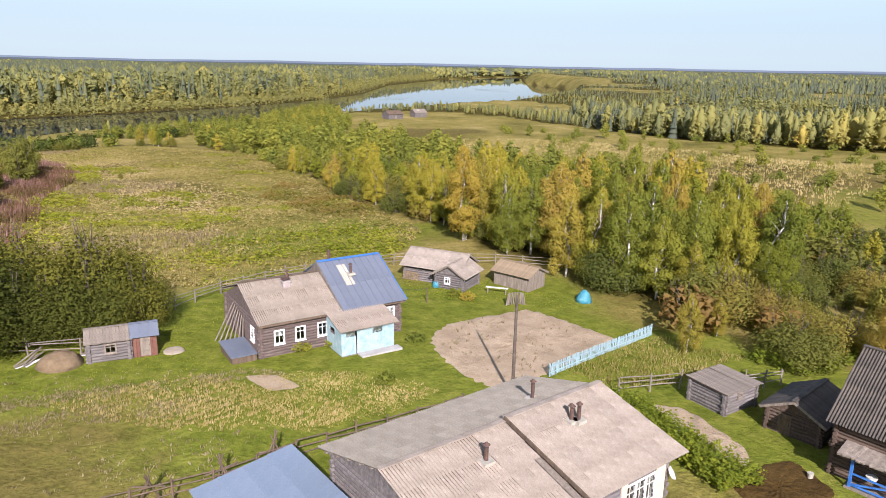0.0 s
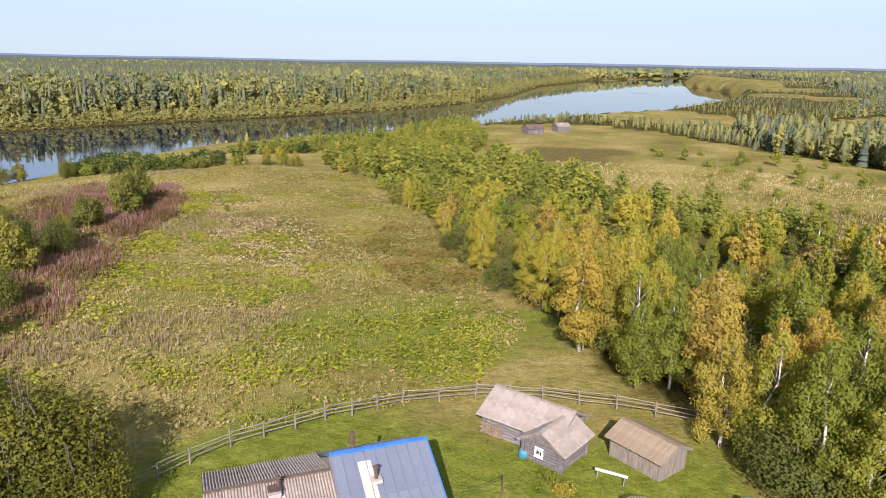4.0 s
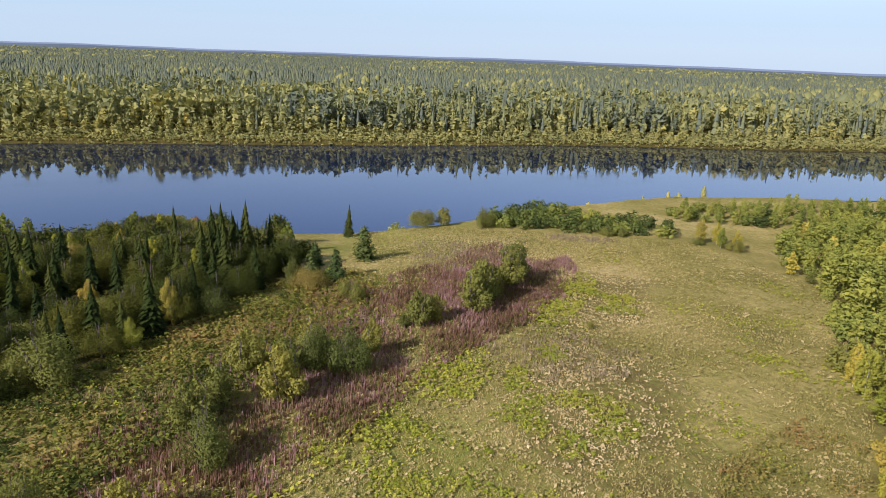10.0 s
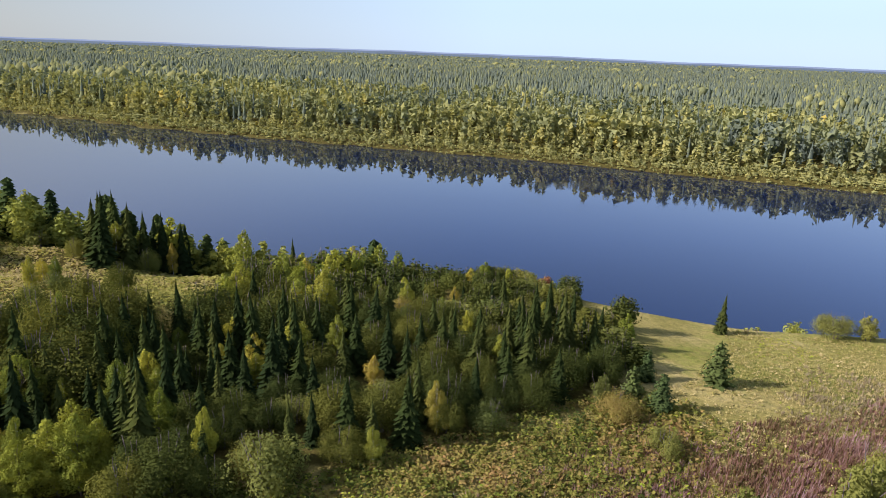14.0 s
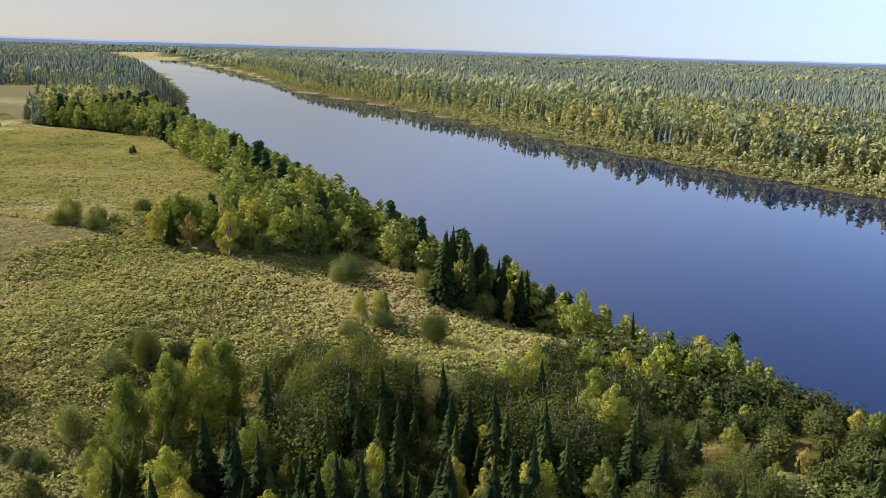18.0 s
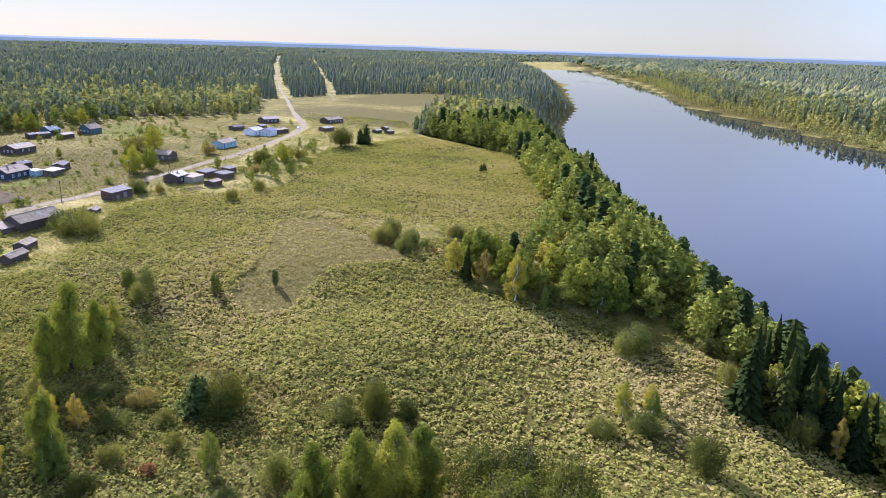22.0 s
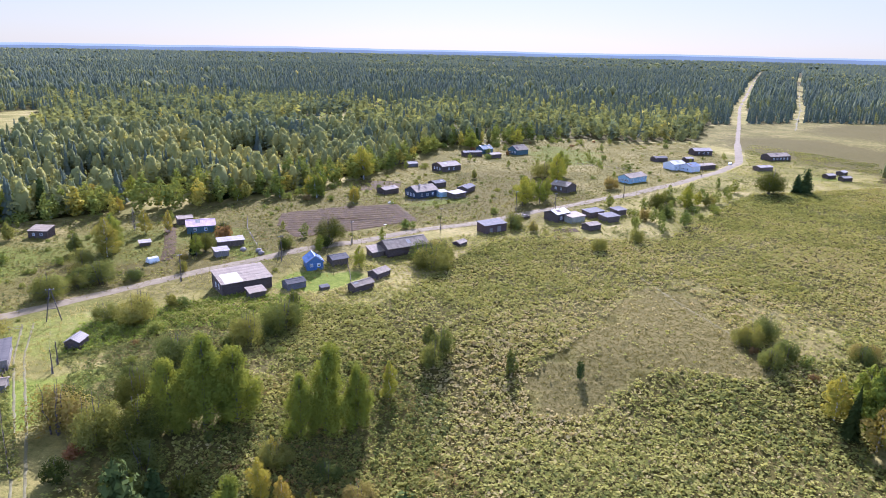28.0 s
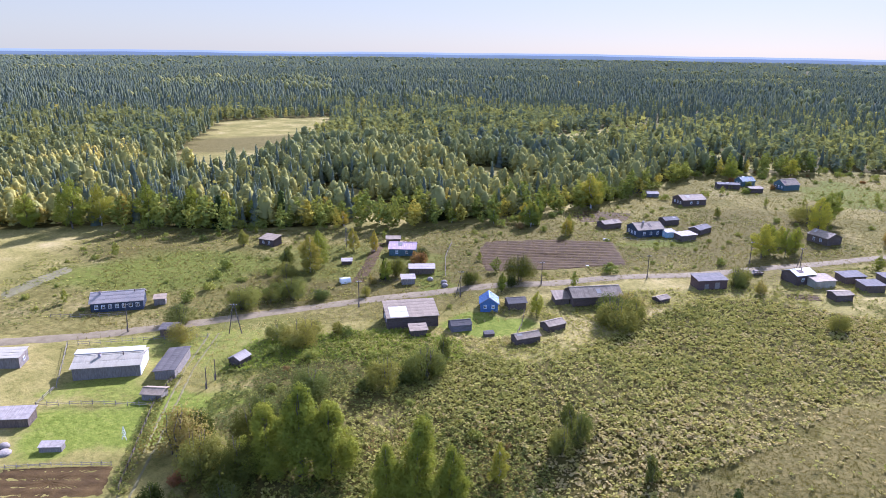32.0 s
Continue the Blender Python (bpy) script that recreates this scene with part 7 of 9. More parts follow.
for k in range(4):
    lb = lobes_bush(rng, 8, 3.4, 19, .1)
    tk = stems(rng, lb, 8, .13, 4)
    archetype("alder", "alder_tree", crown_from(rng, lb, 1800, .30), tk, "green_leaf", "bark")
    archetype("alder_fine", "alder_tree", crown_from(rng, lb, 11000, .106), tk, "green_leaf", "bark")
    archetype("olive_alder", "alder_tree", crown_from(rng, lobes_bush(rng, 8, 3.5, 24, .05), 12000, .106), tk, "alder_leaf", "bark")
    lb = lobes_bush(rng, 5, 2.8, 15, .04)
    tk = stems(rng, lobes_bush(rng, 5, 2.4, 6), 5, .07, 5)
    archetype("willow", "willow_bush", crown_from(rng, lb, 1200, .25), tk, "willow_leaf", "bark")
    archetype("willow_fine", "willow_bush", crown_from(rng, lb, 7000, .096), tk, "willow_leaf", "bark")
    lb = lobes_birch(rng, 3, .95) * np.array([1.15, 1.15, .94, 1.25, 1.25, 1.2])
    archetype("shrub", "shrub", crown_from(rng, lb, 3000, .075, .1, hang=.4), stems(rng, lobes_bush(rng, 3, .8, 5), 3, .04, 3), "shrub_leaf", "bark")
    archetype("rust_shrub", "shrub", crown_from(rng, lobes_bush(rng, 3, 1.6, 7, .03), 620, .20), stems(rng, lobes_bush(rng, 3, 1.0, 5), 3, .04, 3), "rust_leaf", "bark")
    V, F = spruce_arrays(rng, 13, 1.95, 34, 12)
    tr = Geo().rod((0, 0, -.4), (0, 0, 12.4), .17, .02, 7)
    archetype("spruce", "spruce_tree", (V, F), tr, "spruce_needle", "bark")
    V, F = spruce_arrays(rng, 5, 1.4, 18, 11)
    c2 = crown_from(rng, np.array([(0, 0, 1.5, 1.3, 1.3, 1.3), (0, 0, 3.1, .9, .9, 1.3), (.1, 0, 4.3, .5, .5, .8)]), 420, .22)
    archetype("pine", "pine_tree", (np.r_[V, c2[0]], np.r_[F[:, :3], F[:, [0, 2, 3]], c2[1] + len(V)]), Geo().rod((0, 0, -.3), (0, 0, 4.7), .09, .02, 7), "pine_needle", "bark")
    c2 = crown_from(rng, np.array([(0, 0, 1.1, .5, .5, 1.05), (.06, 0, 1.9, .4, .4, .85)]), 900, .09, hang=.6)
    archetype("juniper", "juniper_bush", c2, Geo().rod((0, 0, -.2), (0, 0, 2.4), .06, .01, 6), "pine_needle", "bark")
lb = lobes_birch(rng, 9, 2.2)
bare = stems(rng, np.concatenate([lb, lobes_birch(rng, 9, 2.4), lobes_birch(rng, 9, 1.9)]), 9, .13)
archetype("bare_tree", "bare_tree", crown_from(rng, lb, 140, .16), bare, "willow_leaf", "plank_grey")

NOMINAL = {"broad_aspen": 14, "olive_alder": 8, "birch": 12, "golden_birch": 12, "aspen": 12, "alder": 8, "willow": 5, "shrub": 3, "rust_shrub": 3, "spruce": 13, "pine": 5, "juniper": 2.8, "bare_tree": 9}
WORDS = {
    "broad_aspen": ("broad old aspen with several stems and a full drooping crown", "aspen"),
    "olive_alder": ("broad bushy alder with olive-green leaves down to the grass", "alder"),
    "birch": ("tall birch with white trunk and olive-yellow autumn leaves", "birch"),
    "golden_birch": ("birch in full golden autumn colour with a white trunk", "birch"),
    "aspen": ("slender green aspen with a dense upright crown", "aspen"),
    "alder": ("broad dark green alder with several stems", "alder"),
    "willow": ("rounded grey-green willow bush on rough ground", "willow"),
    "shrub": ("small yellow-green shrub standing in meadow grass", "shrub"),
    "rust_shrub": ("low rust-brown autumn shrub in tall weeds", "shrub"),
    "spruce": ("dark pointed spruce with drooping tiers of boughs", "spruce"),
    "pine": ("young bushy pine with dark green needles", "pine"),
    "juniper": ("dark upright juniper standing alone in short grass", "juniper"),
    "bare_tree": ("half-bare grey tree with thin twigs", "tree"),
}
tree_rng = np.random.default_rng(21)
PLACED = []


def tree(kind, x, y, h, wide=1.3, group="", fine=True):
    made = TREES[kind + "_fine"] if fine and kind + "_fine" in TREES else TREES[kind]
    name, crown, trunk = made[int(tree_rng.integers(len(made)))]
    k = h / NOMINAL[kind]
    root = new(name)
    root.empty_display_size = .3
    root.matrix_basis = pose(x, y, gz(x, y) - .05, tree_rng.normal(0, 1.5), tree_rng.normal(0, 1.5), tree_rng.uniform(0, 360)) @ Matrix.Diagonal((k * wide, k * wide, k, 1))
    tagged(root, *WORDS[kind], group)
    for nm, me in (("trunk", trunk), ("crown", crown)):
        new(nm, me).parent = root
    PLACED.append((x, y))
    return root


def scatter(poly, gap, seed, keep=None):
    """Places inside a polygon, at least gap apart."""
    rng = np.random.default_rng(seed)
    px, py = [p[0] for p in poly], [p[1] for p in poly]
    out, cells = [], {}
    tries = int((max(px) - min(px)) * (max(py) - min(py)) / gap ** 2 * 5)
    A, B = rng.uniform(min(px), max(px), tries), rng.uniform(min(py), max(py), tries)
    ok = inside(poly, A, B)
    for a, b in zip(A[ok], B[ok]):
        k = (int(a // gap), int(b // gap))
        if any((a - c) ** 2 + (b - d) ** 2 < gap * gap for i in (-1, 0, 1) for j in (-1, 0, 1) for c, d in cells.get((k[0] + i, k[1] + j), ())):
            continue
        if keep is None or keep(a, b):
            cells.setdefault(k, []).append((a, b))
            out.append((a, b))
    return out


OUTLOOK = [(5, 30), (0, 70), (-40, 95), (-90, 95), (-120, 60), (-130, 20), (-110, -20)]
MASSED = []


def grove(poly, gap, seed, mix, group, keep=None, reach=84):
    """Trees over a polygon; those far from the open middle of the plan go into the mass of the wood. mix: (kind, share, least height, greatest height)."""
    rng = np.random.default_rng(seed)
    share = np.array([m[1] for m in mix], float)
    for x, y in scatter(poly, gap, seed, keep):
        kind, _, lo, hi = mix[int(rng.choice(len(mix), p=share / share.sum()))]
        h, w = rng.uniform(lo, hi), rng.uniform(.9, 1.3) * (1.3 if kind in ("spruce", "pine") else 1.25)
        inland = banks(np.array([x]), np.array([y]))[0][0]
        if inland < 26:
            low = .7
            h *= low + (1 - low) * max(0, inland - 8) / 18
        if x < -146 and 60 < y < 125:
            h = min(h, max(rng.uniform(3.5, 6), float(np.interp(y, [60, 70, 93, 112, 125], [4.5, 3.5, -3.5, -6, -7])) - gz(x, y)))
        off = line_dist(np.array([x]), np.array([y]), OUTLOOK)[0][0]
        if kind == "rust_shrub" or off < reach:
            tree(kind, x, y, h, w, group, off < 46)
        else:
            MASSED.append((kind, x, y, h, w))


# single trees and bushes that stand out: kind, x, y, height
for row in [("golden_birch", 2.6, 89, 12.5, 1.25), ("golden_birch", 5, 91, 11.5, 1.2), ("birch", 7.5, 86.5, 10), ("birch", 10.5, 82, 10), ("birch", 15.8, 71.5, 10), ("birch", 18.6, 68.5, 11), ("golden_birch", 18, 78, 9), ("golden_birch", 24.5, 66, 5), ("rust_shrub", 22, 58.5, 4.5), ("golden_birch", 23.5, 56.5, 3.6), ("golden_birch", 19.6, 52.6, 5)]:
    tree(*row, group="birch belt")
for row in [("shrub", -82.7, 100.5, 5.9, 1.0), ("shrub", -83.6, 110.5, 5.3, 1.0), ("shrub", -73.3, 101, 6.6, 1.0), ("shrub", -72.2, 89.5, 5.6, 1.0), ("shrub", -57.6, 79, 4.9, 1.0), ("shrub", -88.7, 146.5, 7.3, 1.0), ("shrub", -86.5, 143, 6.6, 1.0), ("shrub", -98, 163, 7.4, 1.0), ("shrub", -94, 158, 6.6, 1.0), ("shrub", -85.9, 130.5, 5.6, 1.0), ("shrub", -72.3, 156.4, 1.4, 1.0), ("shrub", -75.7, 94, 4.9, 1.0), ("shrub", -79, 104.5, 5.3, 1.0), ("shrub", -86.8, 128.5, 2.6, 1.0), ("shrub", -66.1, 221, 2.5, 1.0)]:
    tree(row[0], row[1], row[2], row[3] * 1.2, 1.15, group="meadow shrubs")
for row in [("spruce", -125.3, 110, 11.5), ("spruce", -119.5, 112.5, 12), ("spruce", -123.5, 113, 11), ("spruce", -128, 117, 9), ("spruce", -130, 121, 10), ("spruce", -153.5, 157.5, 8.5), ("pine", -127, 126, 4.5), ("willow", -152, 181, 6), ("shrub", -113.5, 217, 3), ("birch", -98, 90.5, 5.5)]:
    tree(*row, group="trees at the bank")
for row in [("juniper", -123.5, -66.9, 4.3), ("aspen", -57.6, -123.4, 7), ("aspen", -42.1, -131, 6), ("aspen", -97.7, -237.3, 9), ("aspen", -105.7, -235.7, 7), ("aspen", -110.1, -292, 9), ("aspen", -101, -240, 8)]:
    tree(*row, group="trees by the road")
for row in [("willow", 16.2, -82.5, 6.5), ("willow", 8.2, -56.5, 6), ("willow", 23.1, -106, 6), ("willow", 19, -99, 4), ("aspen", -5.8, -121, 7.5), ("spruce", -3.8, -122.5, 7.5), ("willow", -16, -78, 5), ("shrub", -21, -82, 4), ("bare_tree", 30, -143, 9), ("golden_birch", 24, -140, 9), ("golden_birch", 17.5, -144, 8)]:
    tree(*row, group="trees by the road")
for row in [("broad_aspen", -57.5, -32, 18, 1.1), ("broad_aspen", -53, -28.5, 14, 1.15), ("broad_aspen", -62, -35, 15, 1.1), ("broad_aspen", -78, -38.5, 17.5, .8), ("broad_aspen", -82.5, -42, 13, .85), ("broad_aspen", -74.5, -35, 13, .9), ("broad_aspen", -74.5, -7.5, 12, .85), ("broad_aspen", -114, 20.5, 15, .9), ("broad_aspen", -109.5, 17.5, 13, .9), ("broad_aspen", -119.5, 22.5, 15.5, .9), ("broad_aspen", -124.5, 22, 13.5, .95), ("alder", -131, 27, 11), ("alder", -136, 31, 11), ("alder", -50, -25, 9), ("alder", -33.5, -29, 7), ("willow", -54, -18.5, 6), ("birch", -74.8, -3, 6), ("pine", -59.7, -12.5, 6.5), ("alder", -101, -13, 6.5)]:
    tree(*row, group="trees by the gully")
for row in [("willow", -160.4, 17.4, 4.2), ("willow", -168, 19.3, 4.7), ("pine", -250, -186, 4.5), ("pine", -247, -184, 4), ("alder", -182.9, -65.1, 7), ("willow", -119.6, -3.3, 5.4), ("alder", -126.8, -5.3, 5.9), ("pine", -226, -284, 12), ("pine", -222, -282, 9), ("alder", -211, -278, 8)]:
    tree(*row, group="field trees")

for row in [("willow", -52.9, -78.2, 7.6, 0.86), ("shrub", -52.9, -84.1, 7.3, 0.77), ("willow", -17.7, -72.4, 8.2, 1.31), ("willow", -9.9, -71.2, 5.2, 1.18), ("willow", -76.1, -133.8, 8.2, 1.54), ("willow", -81.4, -136.8, 7.5, 0.77), ("alder", -41.6, -143.7, 9.5, 1.31), ("alder", -5.8, -126.3, 7.2, 1.18), ("birch", 22.9, -121.3, 12.4, 1.9), ("shrub", 31.8, -115.6, 7.2, 1.28), ("willow", 7.7, -94.5, 7.9, 1.34), ("willow", 11.2, -88.8, 5.1, 1.08), ("willow", 1.4, -98.6, 4.0, 1.51), ("shrub", 63.3, -123.3, 6.8, 1.1), ("alder", -42.9, -135.7, 4.9, 1.03), ("willow", -128.3, -159.9, 5.8, 0.95), ("willow", -98.6, -185.0, 5.9, 1.36), ("aspen", -99.9, -224.2, 10.3, 1.9), ("aspen", -107.4, -230.4, 10.4, 1.17)]:
    tree(*row, group="trees among the houses")
for row in [("aspen", -111.8, -288.2, 13.1, 1.8), ("willow", -104.8, -283.3, 8.8, 1.71), ("aspen", -134.2, -224.1, 5.3, 1.9), ("shrub", -29.6, -207.2, 7.2, 1.1), ("birch", -11.7, -214.7, 10.8, 1.68), ("golden_birch", 3.0, -207.3, 6.1, 1.53), ("golden_birch", 17.5, -197.8, 6.1, 1.29), ("willow", 26.3, -188.9, 5.0, 0.85), ("willow", 31.8, -186.3, 5.0, 0.77), ("golden_birch", 43.5, -179.2, 8.6, 1.5), ("aspen", 57.8, -183.2, 11.7, 1.45), ("golden_birch", 52.8, -167.1, 6.4, 1.9), ("golden_birch", 67.3, -172.1, 10.4, 1.9), ("aspen", 84.8, -160.2, 11.1, 1.74), ("aspen", 88.1, -150.7, 10.9, 1.51), ("rust_shrub", -4.8, -140.0, 6.3, 0.9), ("birch", -17.6, -257.7, 16.6, 1.9), ("shrub", -69.8, -275.9, 5.3, 0.9), ("willow", -31.1, -133.6, 4.1, 0.95)]:
    tree(*row, group="trees among the houses")
for row in [("aspen", 139.8, -101.7, 20.8, 1.53), ("birch", 135.3, -111.1, 18.0, 1.43), ("golden_birch", 127.4, -116.2, 14.8, 1.03), ("aspen", 118.6, -122.0, 19.0, 1.21), ("aspen", 105.3, -133.9, 17.1, 1.36), ("birch", 94.2, -140.8, 14.9, 1.38), ("aspen", 154.9, -91.4, 14.6, 1.55), ("alder", -31.1, -129.5, 5.8, 0.78), ("willow", -9.3, -107.5, 3.9, 0.77), ("alder", -1.8, -145.8, 5.0, 1.62), ("golden_birch", 20.6, -114.7, 12.9, 1.79), ("willow", 12.7, -79.4, 7.8, 1.19), ("willow", 11.4, -94.2, 5.9, 1.43), ("birch", -29.9, -203.2, 7.5, 1.72), ("birch", -12.1, -208.0, 9.8, 1.9), ("birch", 1.6, -201.5, 6.4, 1.9), ("birch", 16.5, -193.1, 6.4, 1.9), ("aspen", -98.9, -215.8, 12.7, 1.45), ("aspen", -110.9, -263.3, 15.6, 1.35)]:
    tree(*row, group="trees among the houses")
for row in [("aspen", -105.3, -224.1, 10.4, 1.13), ("willow", -135.8, -264.0, 7.2, 1.16), ("willow", -97.8, -180.3, 5.7, 1.14), ("willow", -106.1, -178.1, 4.8, 0.78), ("aspen", -14.9, -263.2, 14.0, 1.9), ("aspen", -53.6, -372.2, 11.2, 1.89), ("aspen", -79.0, -408.3, 10.3, 1.9), ("willow", -77.1, -141.8, 5.3, 1.83), ("willow", -3.7, -117.0, 3.2, 0.86), ("willow", -54.5, -74.0, 8.7, 1.14), ("willow", -78.8, -128.6, 9.0, 1.24), ("birch", -12.0, -210.9, 10.2, 1.71), ("birch", -8.0, -210.4, 9.2, 1.62)]:
    tree(*row, group="trees among the houses")
for row in [("willow", -42.4, -21.8, 10.2, 0.83), ("alder", -44.1, -33.3, 8.9, 1.17), ("birch", -86, -52.7, 8.5, 1.21), ("willow", -93.1, -70.8, 8.1, 0.77), ("shrub", -108.9, -67.1, 6.2, 0.77), ("willow", -38.5, -53.3, 6.6, 1.38), ("willow", -51.0, -64.8, 8.5, 0.98), ("willow", 18.8, -63.5, 5.5, 1.41), ("shrub", -90.1, -73.2, 6.3, 1.01), ("willow", -34.7, -23.0, 9.8, 1.25), ("willow", -38.1, -40.7, 6.0, 0.92), ("willow", -92.2, -66.2, 7.1, 0.77), ("alder", -125.3, -0.8, 9.7, 0.77), ("alder", -131, 0.8, 5.4, 0.99), ("alder", -103, -15.9, 9, 1.06)]:
    tree(*row, group="trees by the gully")
for row in [("golden_birch", -79, -16.6, 6.7, 1.22), ("golden_birch", -82.9, -18.2, 4.3, 1.21), ("golden_birch", -72.6, -26.9, 5.2, 1.04), ("willow", -83.5, -6.4, 3.9, 1.12), ("pine", -59.8, -5.3, 13.8, 1.29), ("pine", -98, -17.2, 7.8, 1.87), ("golden_birch", -140.1, 37.4, 6, 0.88), ("willow", -106, 8.2, 7, 0.77)]:
    tree(*row, group="trees by the gully")
for row in [("willow", -141.6, -173.8, 6.2, 0.86), ("alder", -152.5, -222.4, 9.5, 0.85), ("aspen", -166.1, -233.0, 9.7, 1.45), ("aspen", -171.5, -239.2, 6.6, 1.44), ("willow", -176.2, -239.8, 5.6, 0.98), ("willow", -146.8, -205.9, 6.0, 0.83), ("willow", -154.9, -212.6, 7.1, 0.77), ("alder", -207.6, -273.0, 13.1, 1.29), ("willow", -164.9, -92.1, 7.6, 0.86), ("willow", -167.0, -81.1, 6.6, 0.77), ("willow", -158.6, -242.4, 6.3, 0.99), ("aspen", -166.9, -241.6, 7.6, 1.61), ("willow", -160.9, -87.2, 7.0, 0.77), ("willow", -162.9, -76.1, 6.6, 0.77), ("willow", -185.0, -85.2, 5.0, 1.39), ("aspen", -178.6, -56, 12.2, 1.9), ("birch", -185.9, -36.1, 4.8, 1.64), ("birch", -227.4, -91.3, 6.5, 1.47), ("birch", -175.8, 12.8, 5.5, 1.9)]:
    tree(*row, group="field trees")
for row in [("willow", -191.6, -10.7, 8, 1.03), ("aspen", -222, -22.6, 13.3, 1.38), ("birch", -221.6, -29.6, 9.2, 1.13), ("willow", -159.3, -89.2, 5.0, 1.12), ("willow", -182.9, -83.2, 5.3, 0.98), ("birch", -176.5, -38, 12.3, 1.38), ("birch", -181.2, -32, 6, 1.41), ("aspen", -189.2, -32.2, 10.6, 1.86), ("aspen", -200.4, -30.6, 10.9, 1.86), ("aspen", -209.4, -28.1, 9.8, 1.83), ("willow", -188.2, -10.1, 6.2, 0.85), ("birch", -167.8, 14.3, 7.4, 1.28), ("birch", -171.8, 17.7, 7, 1.43), ("alder", -170.8, 31.8, 8.2, 1.09), ("birch", -205.8, 31.1, 9.4, 0.98), ("willow", -201.8, 26.1, 7.8, 0.84), ("willow", -201.2, 8.1, 6.4, 0.77), ("aspen", -265.9, -170.7, 16.9, 1.58), ("aspen", -250.2, -129.7, 11.8, 1.9)]:
    tree(*row, group="field trees")
for row in [("aspen", -221.8, -75.9, 11.6, 1.86), ("aspen", -96.2, 71.0, 8.4, 0.87), ("willow", -92.3, 79.2, 7.9, 1.17), ("golden_birch", -106.3, 98.5, 7.9, 1.14), ("spruce", -126.2, 99.6, 9.9, 1.9), ("shrub", -114.4, 122.7, 5.7, 0.86), ("pine", -123.2, 132.1, 5.1, 1.26), ("pine", -123.0, 143.6, 7.3, 1.35), ("shrub", -151.8, 187.2, 5.7, 1.21), ("willow", -142.4, 194.0, 6.8, 0.78), ("willow", -107.8, 105.3, 4.9, 1.08)]:
    tree(*row, group="field trees")

grove(BELT, 3.4, 31, [("birch", 6, 5.5, 11.5), ("golden_birch", .25, 6, 9), ("aspen", .4, 7, 10), ("willow", 2.6, 3, 6)], "birch belt", lambda a, b: b < 106 + 12 * math.sin(a * .2))
grove(BELT, 3.3, 56, [("birch", 3.0, 4.5, 8.5), ("birch", .6, 8, 10), ("golden_birch", .25, 4, 7), ("aspen", .6, 4.5, 8), ("willow", 3.0, 2.8, 5.6), ("shrub", 1.6, 2.2, 4.2)], "young birch and willow scrub", lambda a, b: b >= 106 + 12 * math.sin(a * .2) and patchy(a, b, .21, 5.) > -.62)
grove([(20, 63), (26, 51), (40, 47), (62, 45), (78, 75), (72, 100), (54, 106), (46, 88), (34, 68)], 3.7, 32, [("willow", 5, 3, 6), ("shrub", 1.5, 2.5, 4.5), ("birch", 1.8, 5, 8), ("rust_shrub", .35, 2.5, 4)], "shrubs behind the sheds")
grove([(-86, 246), (-72.4, 223), (-66, 229), (-52, 236), (-40, 262), (-44, 330), (-62, 372), (-80, 340), (-78, 292), (-91, 287)], 3.3, 33, [("birch", 6, 5.5, 8), ("golden_birch", .5, 5, 7), ("aspen", 1.2, 5, 7.5), ("willow", 1, 3, 4.5)], "bank grove")
grove([(-118, 245), (-107, 264), (-96, 273), (-79, 295), (-80, 340), (-92, 330), (-112, 304), (-128, 259)], 3.3, 55, [("birch", 4, 3.6, 5.6), ("aspen", 1.5, 3.6, 5.6), ("pine", 1.2, 3, 4.5), ("willow", 1, 2.5, 4)], "bank grove")
for row in [("golden_birch", -99, 230, 6.5), ("birch", -96, 233.5, 6), ("birch", -93, 230, 5.5), ("birch", -91, 234, 5), ("willow", -89.5, 231, 3.5), ("willow", -97.5, 226.8, 2.4), ("willow", -117, 214.5, 3)]:
    tree(*row, group="bank grove")
grove([(-148, 200), (-142, 196), (-116, 218), (-104, 226), (-112, 234), (-150, 225)], 3.4, 34, [("pine", 4, 3.5, 5.5), ("willow", .6, 3, 4.5)], "young pines on the bank")
grove([(-46, 49), (-40, 45.5), (-31, 47.5), (-25.5, 51.5), (-25, 55), (-32, 57), (-42, 57), (-48, 54)], 3.4, 35, [("olive_alder", 4, 8.5, 11), ("olive_alder", 1, 5, 7.5)], "alders behind the yard")
for row in [("olive_alder", -31.5, 49.6, 6.5, 1.3), ("olive_alder", -35.5, 48.6, 7, 1.3), ("olive_alder", -27.0, 51.6, 7, 1.2), ("olive_alder", -24.4, 53.2, 6.5, 1.1), ("olive_alder", -28.0, 54.5, 9.5, 1.2)]:
    tree(*row, group="alders behind the yard")
grove([(-94, 36), (-100, 24), (-112, 20), (-125, 24), (-135, 40), (-140, 58), (-134, 80), (-112, 74), (-100, 62), (-92, 50)], 2.9, 36, [("spruce", 5, 9, 14.5), ("birch", 1.3, 7, 11), ("aspen", 1.5, 8, 12), ("alder", 1.4, 5, 8)], "spruces in the gully", lambda a, b: not (b < 37 and -140 < a < -105) and not (b < 47 and -140 < a < -117))
grove([(-140, 36), (-118, 38), (-117, 47), (-140, 48)], 3.4, 59, [("alder", 4, 8, 11), ("birch", 1, 8, 11)], "alders in the gully")
grove([(-88, 64), (-93, 79), (-105, 99), (-113, 113), (-121, 127), (-140, 123), (-158, 118), (-155, 96), (-134, 82), (-112, 76), (-100, 64)], 3.7, 37, [("willow", 1.0, 4, 6.5), ("alder", 3.2, 5, 8), ("spruce", 3, 7, 12), ("golden_birch", .12, 5, 7), ("birch", .5, 5, 8)], "bushes in the gully")
